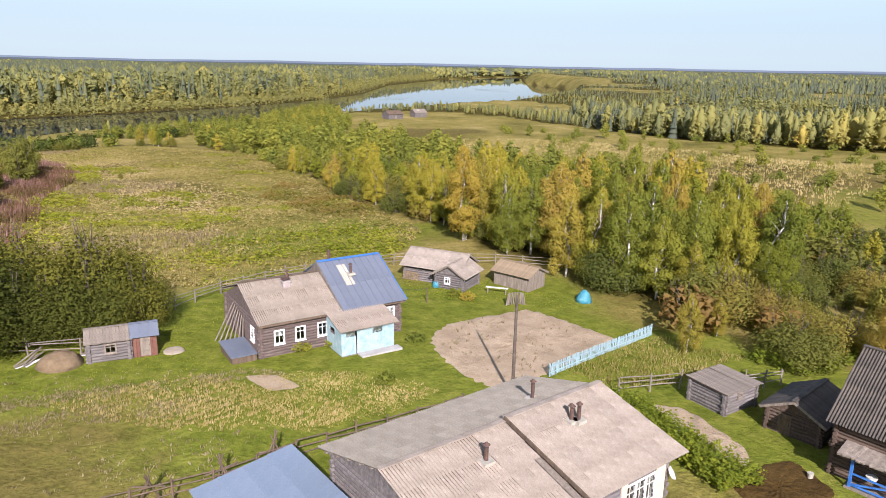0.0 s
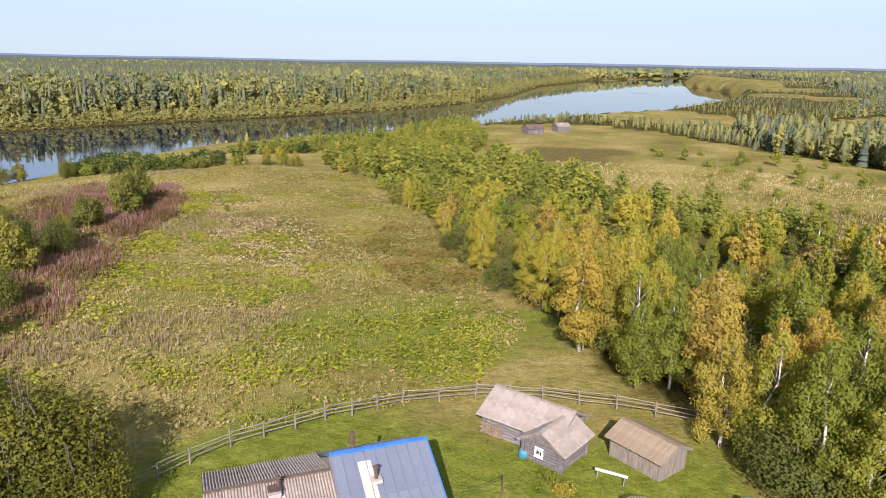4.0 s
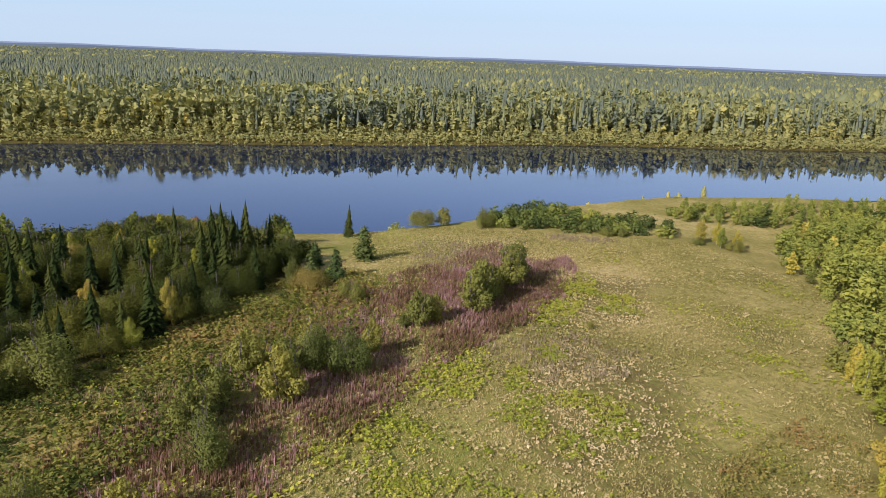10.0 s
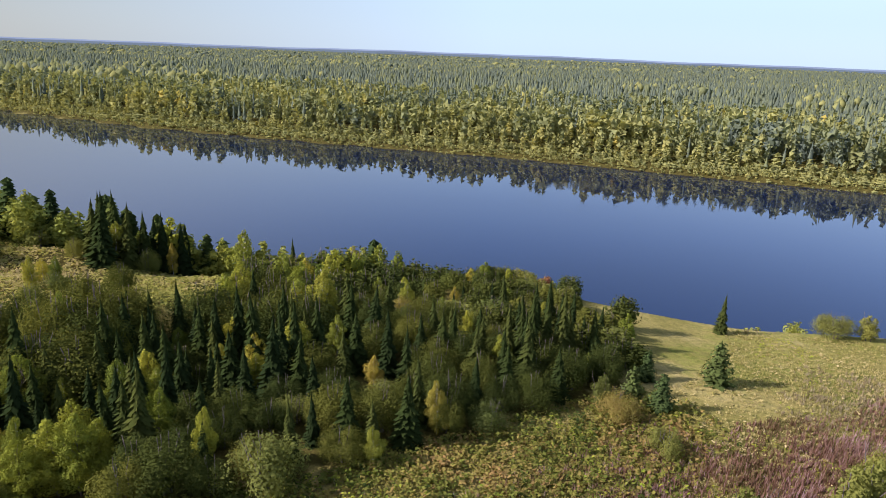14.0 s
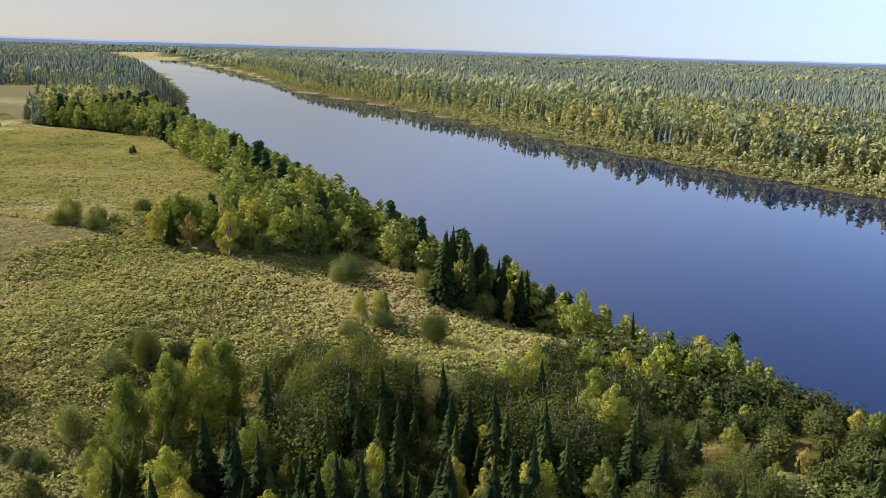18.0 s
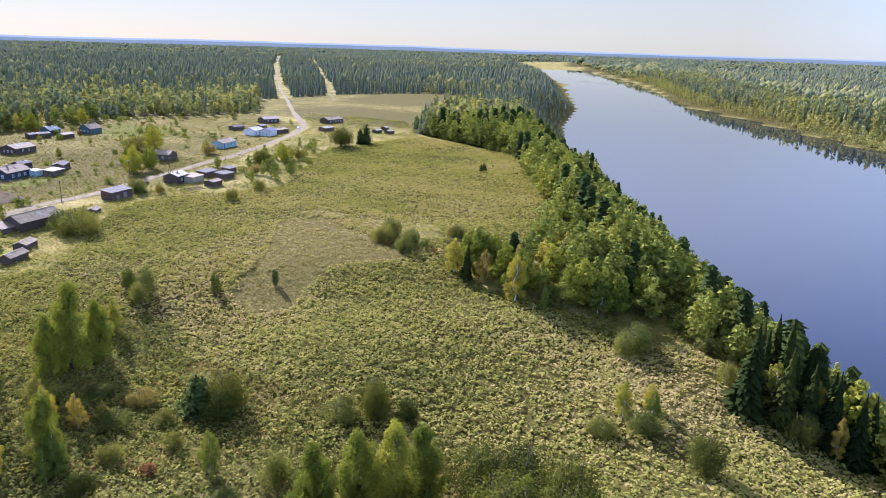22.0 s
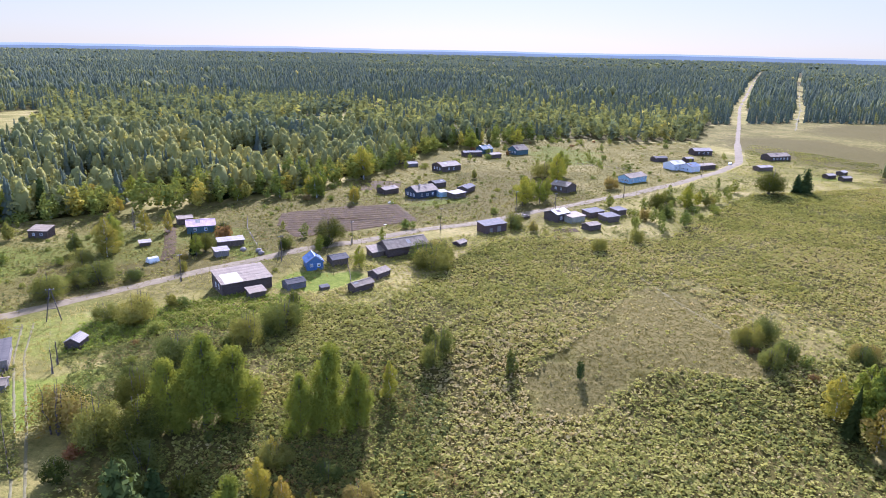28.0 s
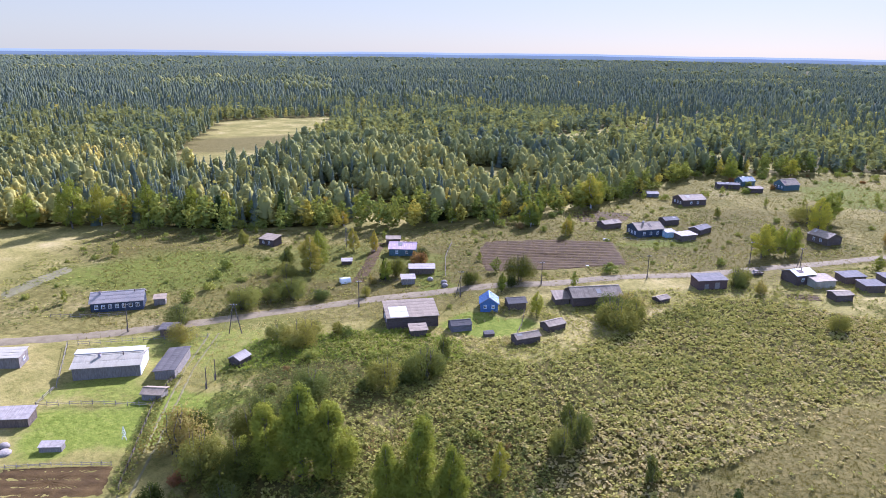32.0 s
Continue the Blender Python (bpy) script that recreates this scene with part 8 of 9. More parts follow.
grove([(-140, 56), (-160, 60), (-186, 64), (-196, 90), (-186, 118), (-158, 118), (-155, 96), (-136, 80)], 4.0, 38, [("alder", 5.5, 10, 14), ("aspen", 1.6, 11, 16), ("birch", 1.0, 11, 15), ("spruce", .9, 10, 14)], "tall trees by the river")
for row in [(-132.9, 62.2, 14), (-134.5, 66.4, 16), (-125.9, 70.8, 16), (-131, 69.4, 14.5), (-134, 73.6, 15), (-123.1, 77, 14), (-126.1, 80.3, 13), (-129, 76, 13.5), (-136.4, 116.4, 11.5), (-139.5, 119.4, 11.5), (-136.6, 122.7, 10), (-133.6, 113.7, 9.5), (-132.4, 124, 7.5), (-139, 114.5, 9)]:
    tree("spruce", *row, group="spruces in the gully")
grove([(-168, -64.1), (-175.5, -43), (-186.4, -32.8), (-211.1, -18.9), (-207.8, -3.5), (-224.7, 12.3), (-237.1, -3.6), (-240, -40), (-246, -80), (-225, -92), (-200, -62), (-186, -57.3)], 4.2, 39, [("birch", 3, 9, 13.5), ("aspen", 3, 10, 14.5), ("golden_birch", .35, 8, 11), ("spruce", .4, 8, 12), ("willow", .8, 5, 7)], "field grove")
grove([(-195.6, 17.1), (-200.2, 21), (-207.8, 33.9), (-222.8, 42), (-220.5, 26.3), (-222.7, 10.7), (-209.7, 6.9)], 3.4, 40, [("spruce", 4, 14.5, 20), ("birch", 1.5, 10, 13)], "spruce clump on the bank")
BANK = [(-206, 100), (-196, 84), (-202, 60), (-221.4, -1.1), (-217.3, -41.4), (-236, -101), (-247, -135), (-291, -225), (-276, -305), (-300, -330), (-420, -330), (-365, -232), (-303, -112), (-263, -35), (-247, 5), (-231, 50), (-224, 88)]
grove(BANK, 4.2, 41, [("aspen", 4, 11.5, 17.5), ("birch", 3, 11.5, 16.5), ("spruce", 1.4, 13, 19), ("golden_birch", .2, 6, 9), ("willow", 1.5, 4, 7)], "trees on the river bank")
grove([(-204, 104), (-224, 88), (-202, 122), (-186, 148), (-176, 172), (-170, 200), (-168, 236), (-156, 240), (-160, 200), (-166, 176), (-176, 148), (-188, 122)], 4.0, 42, [("willow", 3, 2.2, 3.6), ("shrub", 2, 2, 3.2)], "low bushes on the bank slope")
grove([(-42, -33), (-58, -30), (-88, -30), (-96, -18), (-100, 5), (-94, 30), (-80, 30), (-58, 6), (-40, -14)], 6.5, 43, [("willow", 3, 3, 5), ("alder", 1, 4, 6), ("shrub", 2, 2.5, 4), ("birch", .7, 6, 9), ("rust_shrub", 1, 2, 3)], "bushes by the gully")
grove([(-14, -78), (-10, -68), (-20, -62), (-34, -72), (-46, -62), (-56, -64), (-58, -78), (-46, -74), (-30, -84), (-18, -86)], 8.0, 44, [("willow", 3, 3, 5), ("shrub", 2, 2.5, 4)], "bushes below the road")
grove([(-150, -180), (-138, -196), (-150, -235), (-186, -285), (-200, -280), (-176, -225)], 7.5, 45, [("willow", 3, 3, 5.5), ("aspen", 2, 5, 8), ("rust_shrub", 1, 2, 3)], "bushes by the road")
grove([(-160, -84), (-168, -88), (-179.3, -64.4), (-188.1, -55.4), (-182.8, -47.5), (-177.4, -58)], 4.6, 46, [("willow", 3, 2.2, 4), ("rust_shrub", 1, 2, 3)], "bushes along the field edge")
grove([(26, -70), (12, -92), (30, -108), (46, -112), (52, -96), (40, -78)], 9, 47, [("willow", 2, 3, 5), ("shrub", 2, 2, 4)], "roadside bushes")
grove([(125, -112), (88, -130), (64, -150), (38, -170), (4, -202), (-18, -262), (-34, -366), (-108, -446), (-112, -458), (-35, -382), (-8, -262), (14, -212), (46, -180), (70, -162), (94, -142), (132, -124)], 5.6, 48, [("aspen", 3, 10, 16), ("birch", 2.5, 9, 15), ("golden_birch", .9, 8, 13), ("spruce", .8, 10, 16), ("willow", 1.2, 4, 6)], "forest edge")
grove([(-30, -290), (-45, -310), (-60, -400), (-110, -440), (-150, -440), (-100, -400), (-60, -320)], 11, 49, [("willow", 3, 2.5, 5), ("rust_shrub", 2, 2, 3.5), ("birch", 1, 4, 6)], "scrub before the forest")
grove([(20, -196), (-4, -196), (-20, -206), (-12, -245), (0, -215)], 8, 50, [("willow", 3, 3, 5), ("rust_shrub", 1, 2, 3), ("aspen", 1, 5, 8)], "scrub before the forest")

grove([(60, 100), (96, 110), (150, 190), (130, 270), (70, 290), (20, 300), (40, 210), (62, 140)], 10, 51, [("willow", 3, 2, 4), ("shrub", 2, 1.8, 3.5), ("birch", 1, 4, 7)], "scrub beyond the birches")
for row in [("willow", -64.5, 88, 6.5, .8), ("willow", -76, 112, 6.5, .8), ("willow", -79.5, 108, 7, .7), ("shrub", -80, 118, 5.5, .9), ("willow", -93, 151, 7, .7), ("willow", -90, 149, 6.5, .8), ("willow", -62, 72, 6, .8), ("shrub", -86, 134, 5, .9), ("willow", -102, 128, 4, 1.2), ("pine", -117, 128, 5, 1.2), ("willow", -111, 124, 4.5, 1.2), ("pine", -113, 131, 5.5, 1.2)]:
    tree(row[0], row[1], row[2], row[3] * 1.1, row[4], group="meadow shrubs")
grove([(-176, 148), (-170, 163), (-160, 180), (-164, 182), (-175, 166), (-181, 150)], 3.0, 57, [("willow", 3, 2.6, 4.6), ("shrub", 2, 2.4, 4.4)], "bushes on the crest of the bank")
grove([(-150, 112), (-152, 126), (-166, 132), (-184, 126), (-182, 112), (-166, 108)], 3.2, 58, [("willow", 1.2, 3.5, 6), ("rust_shrub", .7, 2.5, 4), ("alder", 4, 3.5, 6)], "bushes on the crest of the bank")
grove([(-139.0, 91.5), (-150.1, 96.2), (-152.3, 107.9), (-151.9, 117.3), (-150.7, 137.9), (-126.4, 130.6), (-120.2, 116.7), (-124.2, 104.1)], 4.0, 52, [("alder", 3, 4.5, 7.5), ("willow", 2, 3.5, 6), ("birch", 1.5, 4.5, 7.5), ("aspen", 1, 5, 8), ("spruce", .5, 6, 9)], "trees above the river")
for row in [("spruce", -125.2, 114.0, 13.9, 1.2), ("spruce", -126.2, 116.4, 12.1, 1.2), ("spruce", -125.2, 118.5, 14.2, 1.2), ("spruce", -128.0, 112.6, 10.7, 1.2), ("spruce", -127.0, 121.0, 8.9, 1.2)]:
    tree(*row, group="trees at the bank")

STANDING = [(o.matrix_basis.translation.x, o.matrix_basis.translation.y) for o in bpy.data.objects if o.parent is None and o.type == "EMPTY"]


def open_spot(a, b):
    if line_dist(np.array([a]), np.array([b]), ROAD)[0][0] < 5 or any(inside(p, np.array([a]), np.array([b]))[0] for p in (PLOUGHED, [(-5, -108), (3, -106), (30, -152), (22, -158)])):
        return False
    return all(math.hypot(a - u, b - v) > 7.5 for u, v in STANDING)


grove(VILLAGE, 6.0, 53, [("willow", 3, .7, 2.2), ("shrub", 3, .7, 2.4), ("alder", .5, 3, 5), ("birch", .5, 3, 6)], "low bushes between the plots", lambda a, b: open_spot(a, b) and patchy(a, b, .09, 3.) + .4 * patchy(a, b, .31, 6.) > .25, reach=0)
grove([(-30, -45), (-50, -36), (-92, -46), (-92, -70), (-60, -62), (-58, -90), (-40, -92), (-22, -66)], 6.5, 54, [("willow", 3, 1.5, 3.5), ("shrub", 2, 1.2, 3), ("rust_shrub", .4, 1.2, 2)], "bushes in the rank weeds", open_spot, reach=0)

# ---- forest far off ----
def blob_arrays(rng, rings=3, sides=5, w=.23, low=.16, rag=.22):
    """One leafy crown of height 1 as a closed lumpy body of triangles."""
    V = [(0, 0, low)]
    for k in range(rings):
        u = (k + .75) / (rings + .35)
        z = low + (1 - low) * u
        r = w * math.sin(math.pi * min(1, .12 + .84 * u)) ** .7
        for a in range(sides):
            t = 2 * math.pi * (a + .5 * (k % 2)) / sides
            s = r * rng.uniform(1 - rag, 1 + rag)
            V.append((s * math.cos(t), s * math.sin(t), z + rng.uniform(-.04, .04)))
    V.append((rng.uniform(-.04, .04), rng.uniform(-.04, .04), 1.0))
    F = [(0, 1 + (a + 1) % sides, 1 + a) for a in range(sides)]
    for k in range(rings - 1):
        for a in range(sides):
            p, q = 1 + k * sides + a, 1 + k * sides + (a + 1) % sides
            F += [(p, q, q + sides), (p, q + sides, p + sides)]
    b = 1 + (rings - 1) * sides
    F += [(b + a, b + (a + 1) % sides, len(V) - 1) for a in range(sides)]
    return np.array(V), np.array(F)


def cone_arrays(rng, tiers, sides, w=.15, low=.04):
    V, F = [], []
    for k in range(tiers):
        z0, z1 = low + (1 - low) * k / tiers * .92, low + (1 - low) * min(1, (k + 1.7) / tiers)
        if k == tiers - 1:
            z1 = 1.0
        r, n0 = w * (1 - k / (tiers + .3)), len(V)
        for a in range(sides):
            t = 2 * math.pi * (a + .5 * (k % 2)) / sides
            s = r * rng.uniform(.75, 1.2)
            V.append((s * math.cos(t), s * math.sin(t), z0 + rng.uniform(-.02, .02)))
        V.append((0, 0, z1))
        F += [(n0 + a, n0 + (a + 1) % sides, n0 + sides) for a in range(sides)]
    return np.array(V), np.array(F)


def spiky(rng, V, F, count, size):
    """The same crown with loose leafy triangles that break its outline."""
    tri = V[F]
    pick = rng.integers(len(F), size=count)
    w = rng.dirichlet((1, 1, 1), count)
    c = (tri[pick] * w[:, :, None]).sum(1)
    d = c - np.array([0, 0, .5])
    d /= np.linalg.norm(d, axis=1)[:, None] + 1e-9
    c = c + d * rng.uniform(-.02, .045, (count, 1))
    q = rng.normal(0, size, (count, 3, 3)) * np.array([1, 1, 1.3])
    return np.r_[V, (c[:, None] + q).reshape(-1, 3)], np.r_[F, np.arange(count * 3).reshape(-1, 3) + len(V)]


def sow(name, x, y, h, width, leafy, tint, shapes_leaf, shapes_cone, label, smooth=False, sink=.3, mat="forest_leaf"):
    """Many crowns, each turned and stretched, as one mesh."""
    rng = np.random.default_rng(len(x))
    z = height(x, y) - sink
    allV, allF, allT, base = [], [], [], 0
    for flag, shapes in ((True, shapes_leaf), (False, shapes_cone)):
        idx = np.where(leafy == flag)[0]
        which = rng.integers(len(shapes), size=len(idx))
        for s, (V, F) in enumerate(shapes):
            m = idx[which == s]
            if not len(m):
                continue
            a = rng.uniform(0, 2 * math.pi, len(m))
            ca, sa = np.cos(a), np.sin(a)
            hw = (h[m] * width[m])[:, None]
            vx = (V[None, :, 0] * ca[:, None] - V[None, :, 1] * sa[:, None]) * hw + x[m][:, None]
            vy = (V[None, :, 0] * sa[:, None] + V[None, :, 1] * ca[:, None]) * hw + y[m][:, None]
            vz = V[None, :, 2] * h[m][:, None] + z[m][:, None]
            allV.append(np.stack([vx, vy, vz], -1).reshape(-1, 3))
            allF.append((F[None] + (np.arange(len(m)) * len(V))[:, None, None] + base).reshape(-1, 3))
            allT.append(np.repeat(tint[m], len(V)))
            base += len(m) * len(V)
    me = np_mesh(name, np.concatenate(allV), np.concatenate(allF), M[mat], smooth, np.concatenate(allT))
    return tagged(new(name, me), label, "forest", kind="stuff")


def ring_points(rng, r0, r1, cell):
    """Jittered points on a grid between two distances from the middle, without the side that is never in view."""
    a = np.arange(-r1, r1, cell)
    A, B = np.meshgrid(a, a)
    A, B = (A + rng.uniform(-.48, .48, A.shape) * cell).ravel() - 60, (B + rng.uniform(-.48, .48, B.shape) * cell).ravel() + 20
    d, az = np.hypot(A + 60, B - 20), np.degrees(np.arctan2(-(A + 60), B - 20)) % 360
    ok = (d >= r0) & (d < r1) & ~((az > 250) & (az < 313) & (d > 260))
    return A[ok], B[ok]


frng = np.random.default_rng(5)
leaf_a = []
for k in range(8):
    w = frng.uniform(.17, .25)
    V, F = blob_arrays(frng, 4, 6, w * .58, .15, .3)
    V2, F2 = crown_from(frng, lobes_birch(frng, 1.0, w * 1.15), 220, .046, wild=.18)
    leaf_a.append((np.r_[V, V2], np.r_[F, F2 + len(V)]))
cone_a = [spiky(frng, *cone_arrays(frng, 6, 6), 24, .022) for _ in range(6)]
leaf_b = [crown_from(frng, lobes_birch(frng, 1.0, frng.uniform(.14, .2)), 46, .095, wild=.2) for _ in range(8)]
cone_b = [cone_arrays(frng, 4, 5) for _ in range(5)]
leaf_c = [blob_arrays(frng, 1, 5, .3, .1, .3) for _ in range(6)]
cone_c = [cone_arrays(frng, 2, 4, .2) for _ in range(4)]
cone_d = [cone_arrays(frng, 1, 4, .22) for _ in range(4)]
for name, r0, r1, cell, la, ca, hs, smooth in (("near_forest", 0, 430, 5.0, leaf_a, cone_a, 1.0, False), ("forest", 430, 900, 7.2, leaf_b, cone_b, 1.0, False), ("bank_forest", 900, 2000, 7.2, leaf_b, cone_b, 1.0, False), ("far_forest", 900, 2300, 11.5, leaf_c, cone_c, 1.1, False), ("distant_forest", 2300, 4700, 27.0, leaf_c, cone_d, 1.0, False)):
    x, y = ring_points(frng, r0, r1, cell)
    w = wooded(x, y) & ~((patchy(x, y, .016, 9.) > .5) & (y > 260) & (x > -60) & (y < 1500))
    spit, _ = banks(x, y)
    w &= ~((spit > 0) & (spit < 75) & (y > 1020) & (y < 1900))
    if r0 == 900:
        _, over = banks(x, y)
        front = (over > 0) & (over < 150) & (np.hypot(x + 60, y - 20) < 2000)
        w &= front if name == "bank_forest" else ~front
    x, y = x[w], y[w]
    if r0 == 0:
        taken = {(int(a // 4), int(b // 4)) for a, b in PLACED}
        free = np.array([(int(a // 4), int(b // 4)) not in taken for a, b in zip(x, y)])
        free &= ~inside(BANK, x, y)
        inland = banks(x, y)[0]
        free &= ~((inland > 0) & (inland < 75) & (y > -235) & (y < 140))
        x, y = x[free], y[free]
    dn, df = banks(x, y)
    conifer = patchy(x, y, .012, 1.0) * .30 + patchy(x, y, .004, 2.0) * .25 + .42 + .25 * sstep(150, 700, df) + .3 * sstep(300, 800, np.hypot(x, y)) * (dn > 5) + (.3 if r0 >= 900 else 0) - .22 * (df > 0) * (1 - sstep(60, 260, df)) - .24 * ((dn > 5) & (np.hypot(x, y) < 650)) - .2 * ((dn > 5) & (y > 200))
    leafy = frng.uniform(0, 1, len(x)) > conifer
    strip = (df > 0) & (df < 34)
    leafy |= strip & (frng.uniform(0, 1, len(x)) < .9)
    h = np.where(leafy, frng.uniform(8, 15, len(x)), frng.uniform(9, 15.5, len(x))) * hs * np.where(df > 0, 1.18, 1.0) * (1 + .12 * patchy(x, y, .03, 3.))
    shrub = np.clip((df - 4) / 30, .22, 1)
    h = np.where((df > 0) & (df < 40), h * shrub, h)
    north = (dn > 5) & (y > 300)
    h = np.where((df > 40) & (df < 320), h * 1.4, h)
    h = np.where(north, h * np.where((x > 70) & (dn > 130), .78, np.where(dn < 130, .3, .42)), h)
    south = (dn > 5) & (y < -90) & (np.hypot(x, y) < 650)
    h = np.where(south, h * 1.08, h)
    leafy |= south & (patchy(x, y, .02, 6.) > -.1) & (frng.uniform(0, 1, len(x)) < .5)
    h = np.where(south & leafy, h * frng.uniform(.75, 1.12, len(x)), h)
    h = np.where((dn > 0) & (dn < 42), h * (.45 + .5 * np.clip((dn - 12) / 30, 0, 1)), h)
    width = np.where(leafy, frng.uniform(.7, 1.5, len(x)) + .35 * south, frng.uniform(.75, 1.2, len(x)) + .2 * south)
    if r0 >= 900 and name != "bank_forest":
        width = width * (1.15 if r0 < 2000 else 2.7)
    if r0 < 900 or name == "bank_forest":
        width = np.where(strip, width * 1.3, width)
    # conifers further out get a paler tint, haze painted into their colour
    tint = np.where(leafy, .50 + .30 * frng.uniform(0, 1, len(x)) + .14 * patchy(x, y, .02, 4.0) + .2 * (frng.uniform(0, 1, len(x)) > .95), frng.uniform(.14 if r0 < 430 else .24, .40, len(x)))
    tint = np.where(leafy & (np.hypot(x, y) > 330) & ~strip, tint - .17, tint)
    tint = np.where(south & leafy, tint - .05 + .12 * frng.uniform(0, 1, len(x)), np.where(south, tint + .06, tint))
    tint = np.where(strip & leafy, .54 + .2 * frng.uniform(0, 1, len(x)), tint)
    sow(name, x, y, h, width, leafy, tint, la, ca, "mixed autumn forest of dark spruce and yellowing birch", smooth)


sx, sy = ring_points(frng, 120, 900, 4.2)
sdn, sdf = banks(sx, sy)
ok = (sdf > 1) & (sdf < 36)
sx, sy = sx[ok], sy[ok]
n = len(sx)
sow("bank_shrubs", sx, sy, frng.uniform(1.6, 4.2, n) * (.6 + .03 * np.minimum(sdf[ok], 24)), frng.uniform(1.6, 2.6, n), np.ones(n, bool), .53 + .2 * frng.uniform(0, 1, n), [crown_from(frng, lobes_bush(frng, 1.0, .4, 6, .03), 26, .17) for _ in range(5)], cone_b, "olive willow scrub along the far bank", False, .1)


# the far trees of the groves, joined into one mass
lb1, sp1 = [], []
for k in range(6):
    V, F = crown_from(frng, lobes_birch(frng, 1.0, .23) * np.array([1, 1, 1, 1, 1, 1]), 400, .042, wild=.22)
    lb1.append((V, F))
    V, F = spruce_arrays(frng, 1.0, .15, 20, 8)
    sp1.append((V, np.r_[F[:, :3], F[:, [0, 2, 3]]]))
bush1 = []
for k in range(6):
    V, F = crown_from(frng, lobes_bush(frng, 1.0, .5, 9, .04), 300, .065, wild=.25)
    bush1.append((V, F))
for kinds, leaf, label in ((("birch", "golden_birch", "aspen", "spruce"), lb1, "massed birch, aspen and spruce on the river bank"), (("alder", "willow", "shrub", "pine"), bush1, "massed willow and alder bushes")):
    m = [r for r in MASSED if r[0] in kinds]
    x, y, h, w = (np.array([r[k] for r in m]) for k in (1, 2, 3, 4))
    lo = {"birch": .64, "golden_birch": 1.0, "aspen": .6, "spruce": .2, "alder": .5, "willow": .6, "shrub": .64, "pine": .3}
    t = np.array([lo[r[0]] for r in m]) + frng.uniform(-.04, .2, len(m))
    sow("grove" if leaf is lb1 else "bushes", x, y, h, w, np.array([r[0] != "spruce" for r in m]), t, leaf, sp1, label, mat="grove_leaf")


# ---- herbs and grass ----
def tufts(name, x, y, z, h, spread, blades, tint, mat, label, category, seed=1, lean=.5, thin=1.0):
    """Tufts of narrow upright blades, as one mesh."""
    rng = np.random.default_rng(seed)
    n = len(x)
    a = rng.uniform(0, 2 * math.pi, (n, blades))
    r = spread * np.sqrt(rng.uniform(0, 1, (n, blades)))
    bx, by = x[:, None] + r * np.cos(a), y[:, None] + r * np.sin(a)
    t = rng.uniform(0, 2 * math.pi, (n, blades))
    w = (.045 + .05 * rng.uniform(0, 1, (n, blades))) * thin
    hh = h[:, None] * rng.uniform(.6, 1.15, (n, blades))
    lx, ly = rng.normal(0, .22 * lean, (n, blades)) * hh + .1 * hh, rng.normal(0, .22 * lean, (n, blades)) * hh + .06 * hh
    zz = np.broadcast_to(z[:, None], bx.shape)
    p0 = np.stack([bx - w * np.cos(t), by - w * np.sin(t), zz - .05], -1)
    p1 = np.stack([bx + w * np.cos(t), by + w * np.sin(t), zz - .05], -1)
    p2 = np.stack([bx + lx, by + ly, zz + hh], -1)
    V = np.stack([p0, p1, p2], 2).reshape(-1, 3)
    me = np_mesh(name, V, np.arange(len(V)).reshape(-1, 3), mat, False, np.repeat(tint, blades * 3))
    return tagged(new(name, me), label, category, kind="stuff")


def leaves(name, x, y, z, h, size, count, tint, mat, label, category, seed=1):
    """Plants of a few broad leaves each, held up at h, as one mesh."""
    rng = np.random.default_rng(seed)
    n = len(x)
    c = np.repeat(np.c_[x, y, z], count, 0)
    s = np.repeat(size, count)
    c[:, :2] += rng.normal(0, 1, (len(c), 2)) * s[:, None] * .75
    c[:, 2] += np.repeat(h, count) * rng.uniform(.35, 1.0, len(c))
    nrm = np.c_[rng.normal(0, .36, (len(c), 2)), np.ones(len(c))]
    t = rng.uniform(0, 2 * math.pi, len(c))
    nrm /= np.linalg.norm(nrm, axis=1)[:, None]
    u = np.cross(nrm, np.c_[np.cos(t), np.sin(t), np.zeros(len(c))])
    u /= np.linalg.norm(u, axis=1)[:, None]
    v = np.cross(nrm, u)
    k = (s * rng.uniform(.6, 1.25, len(c)))[:, None]
    V = np.stack([c + u * k, c + v * k * .62 + nrm * k * .18, c - u * k * .9, c - v * k * .62 + nrm * k * .18], 1).reshape(-1, 3)
    me = np_mesh(name, V, np.arange(len(V)).reshape(-1, 4), mat, False, np.repeat(tint, count * 4))
    return tagged(new(name, me), label, category, kind="stuff")


def field_points(poly, spacing, seed, thin=None):
    rng = np.random.default_rng(seed)
    px, py = [p[0] for p in poly], [p[1] for p in poly]
    n = int((max(px) - min(px)) * (max(py) - min(py)) / spacing ** 2)
    x, y = rng.uniform(min(px), max(px), n), rng.uniform(min(py), max(py), n)
    ok = inside(poly, x, y)
    if thin is not None:
        ok &= rng.uniform(0, 1, n) < thin(x, y)
    return x[ok], y[ok], rng


RAVINE = [(-59, -44), (-62, -60), (-82, -68), (-91, -54), (-96, -42), (-108, -28), (-120, -8), (-113, 2), (-83, -2), (-64, -6)]
MEADOW = [(-6, 76), (-3, 95), (-16, 122), (-30, 162), (-62, 220), (-100, 226), (-112, 214), (-150, 186), (-156, 162), (-124, 140), (-112, 118), (-92, 82), (-86, 62), (-50, 58), (-22, 66)]
HOG = WEED_FIELD
FIREWEED = [(-44, 58), (-50, 76), (-58, 98), (-72, 124), (-79, 150), (-97, 182), (-108, 190), (-108, 162), (-100, 134), (-88, 108), (-79, 90), (-74, 72), (-64, 58)]

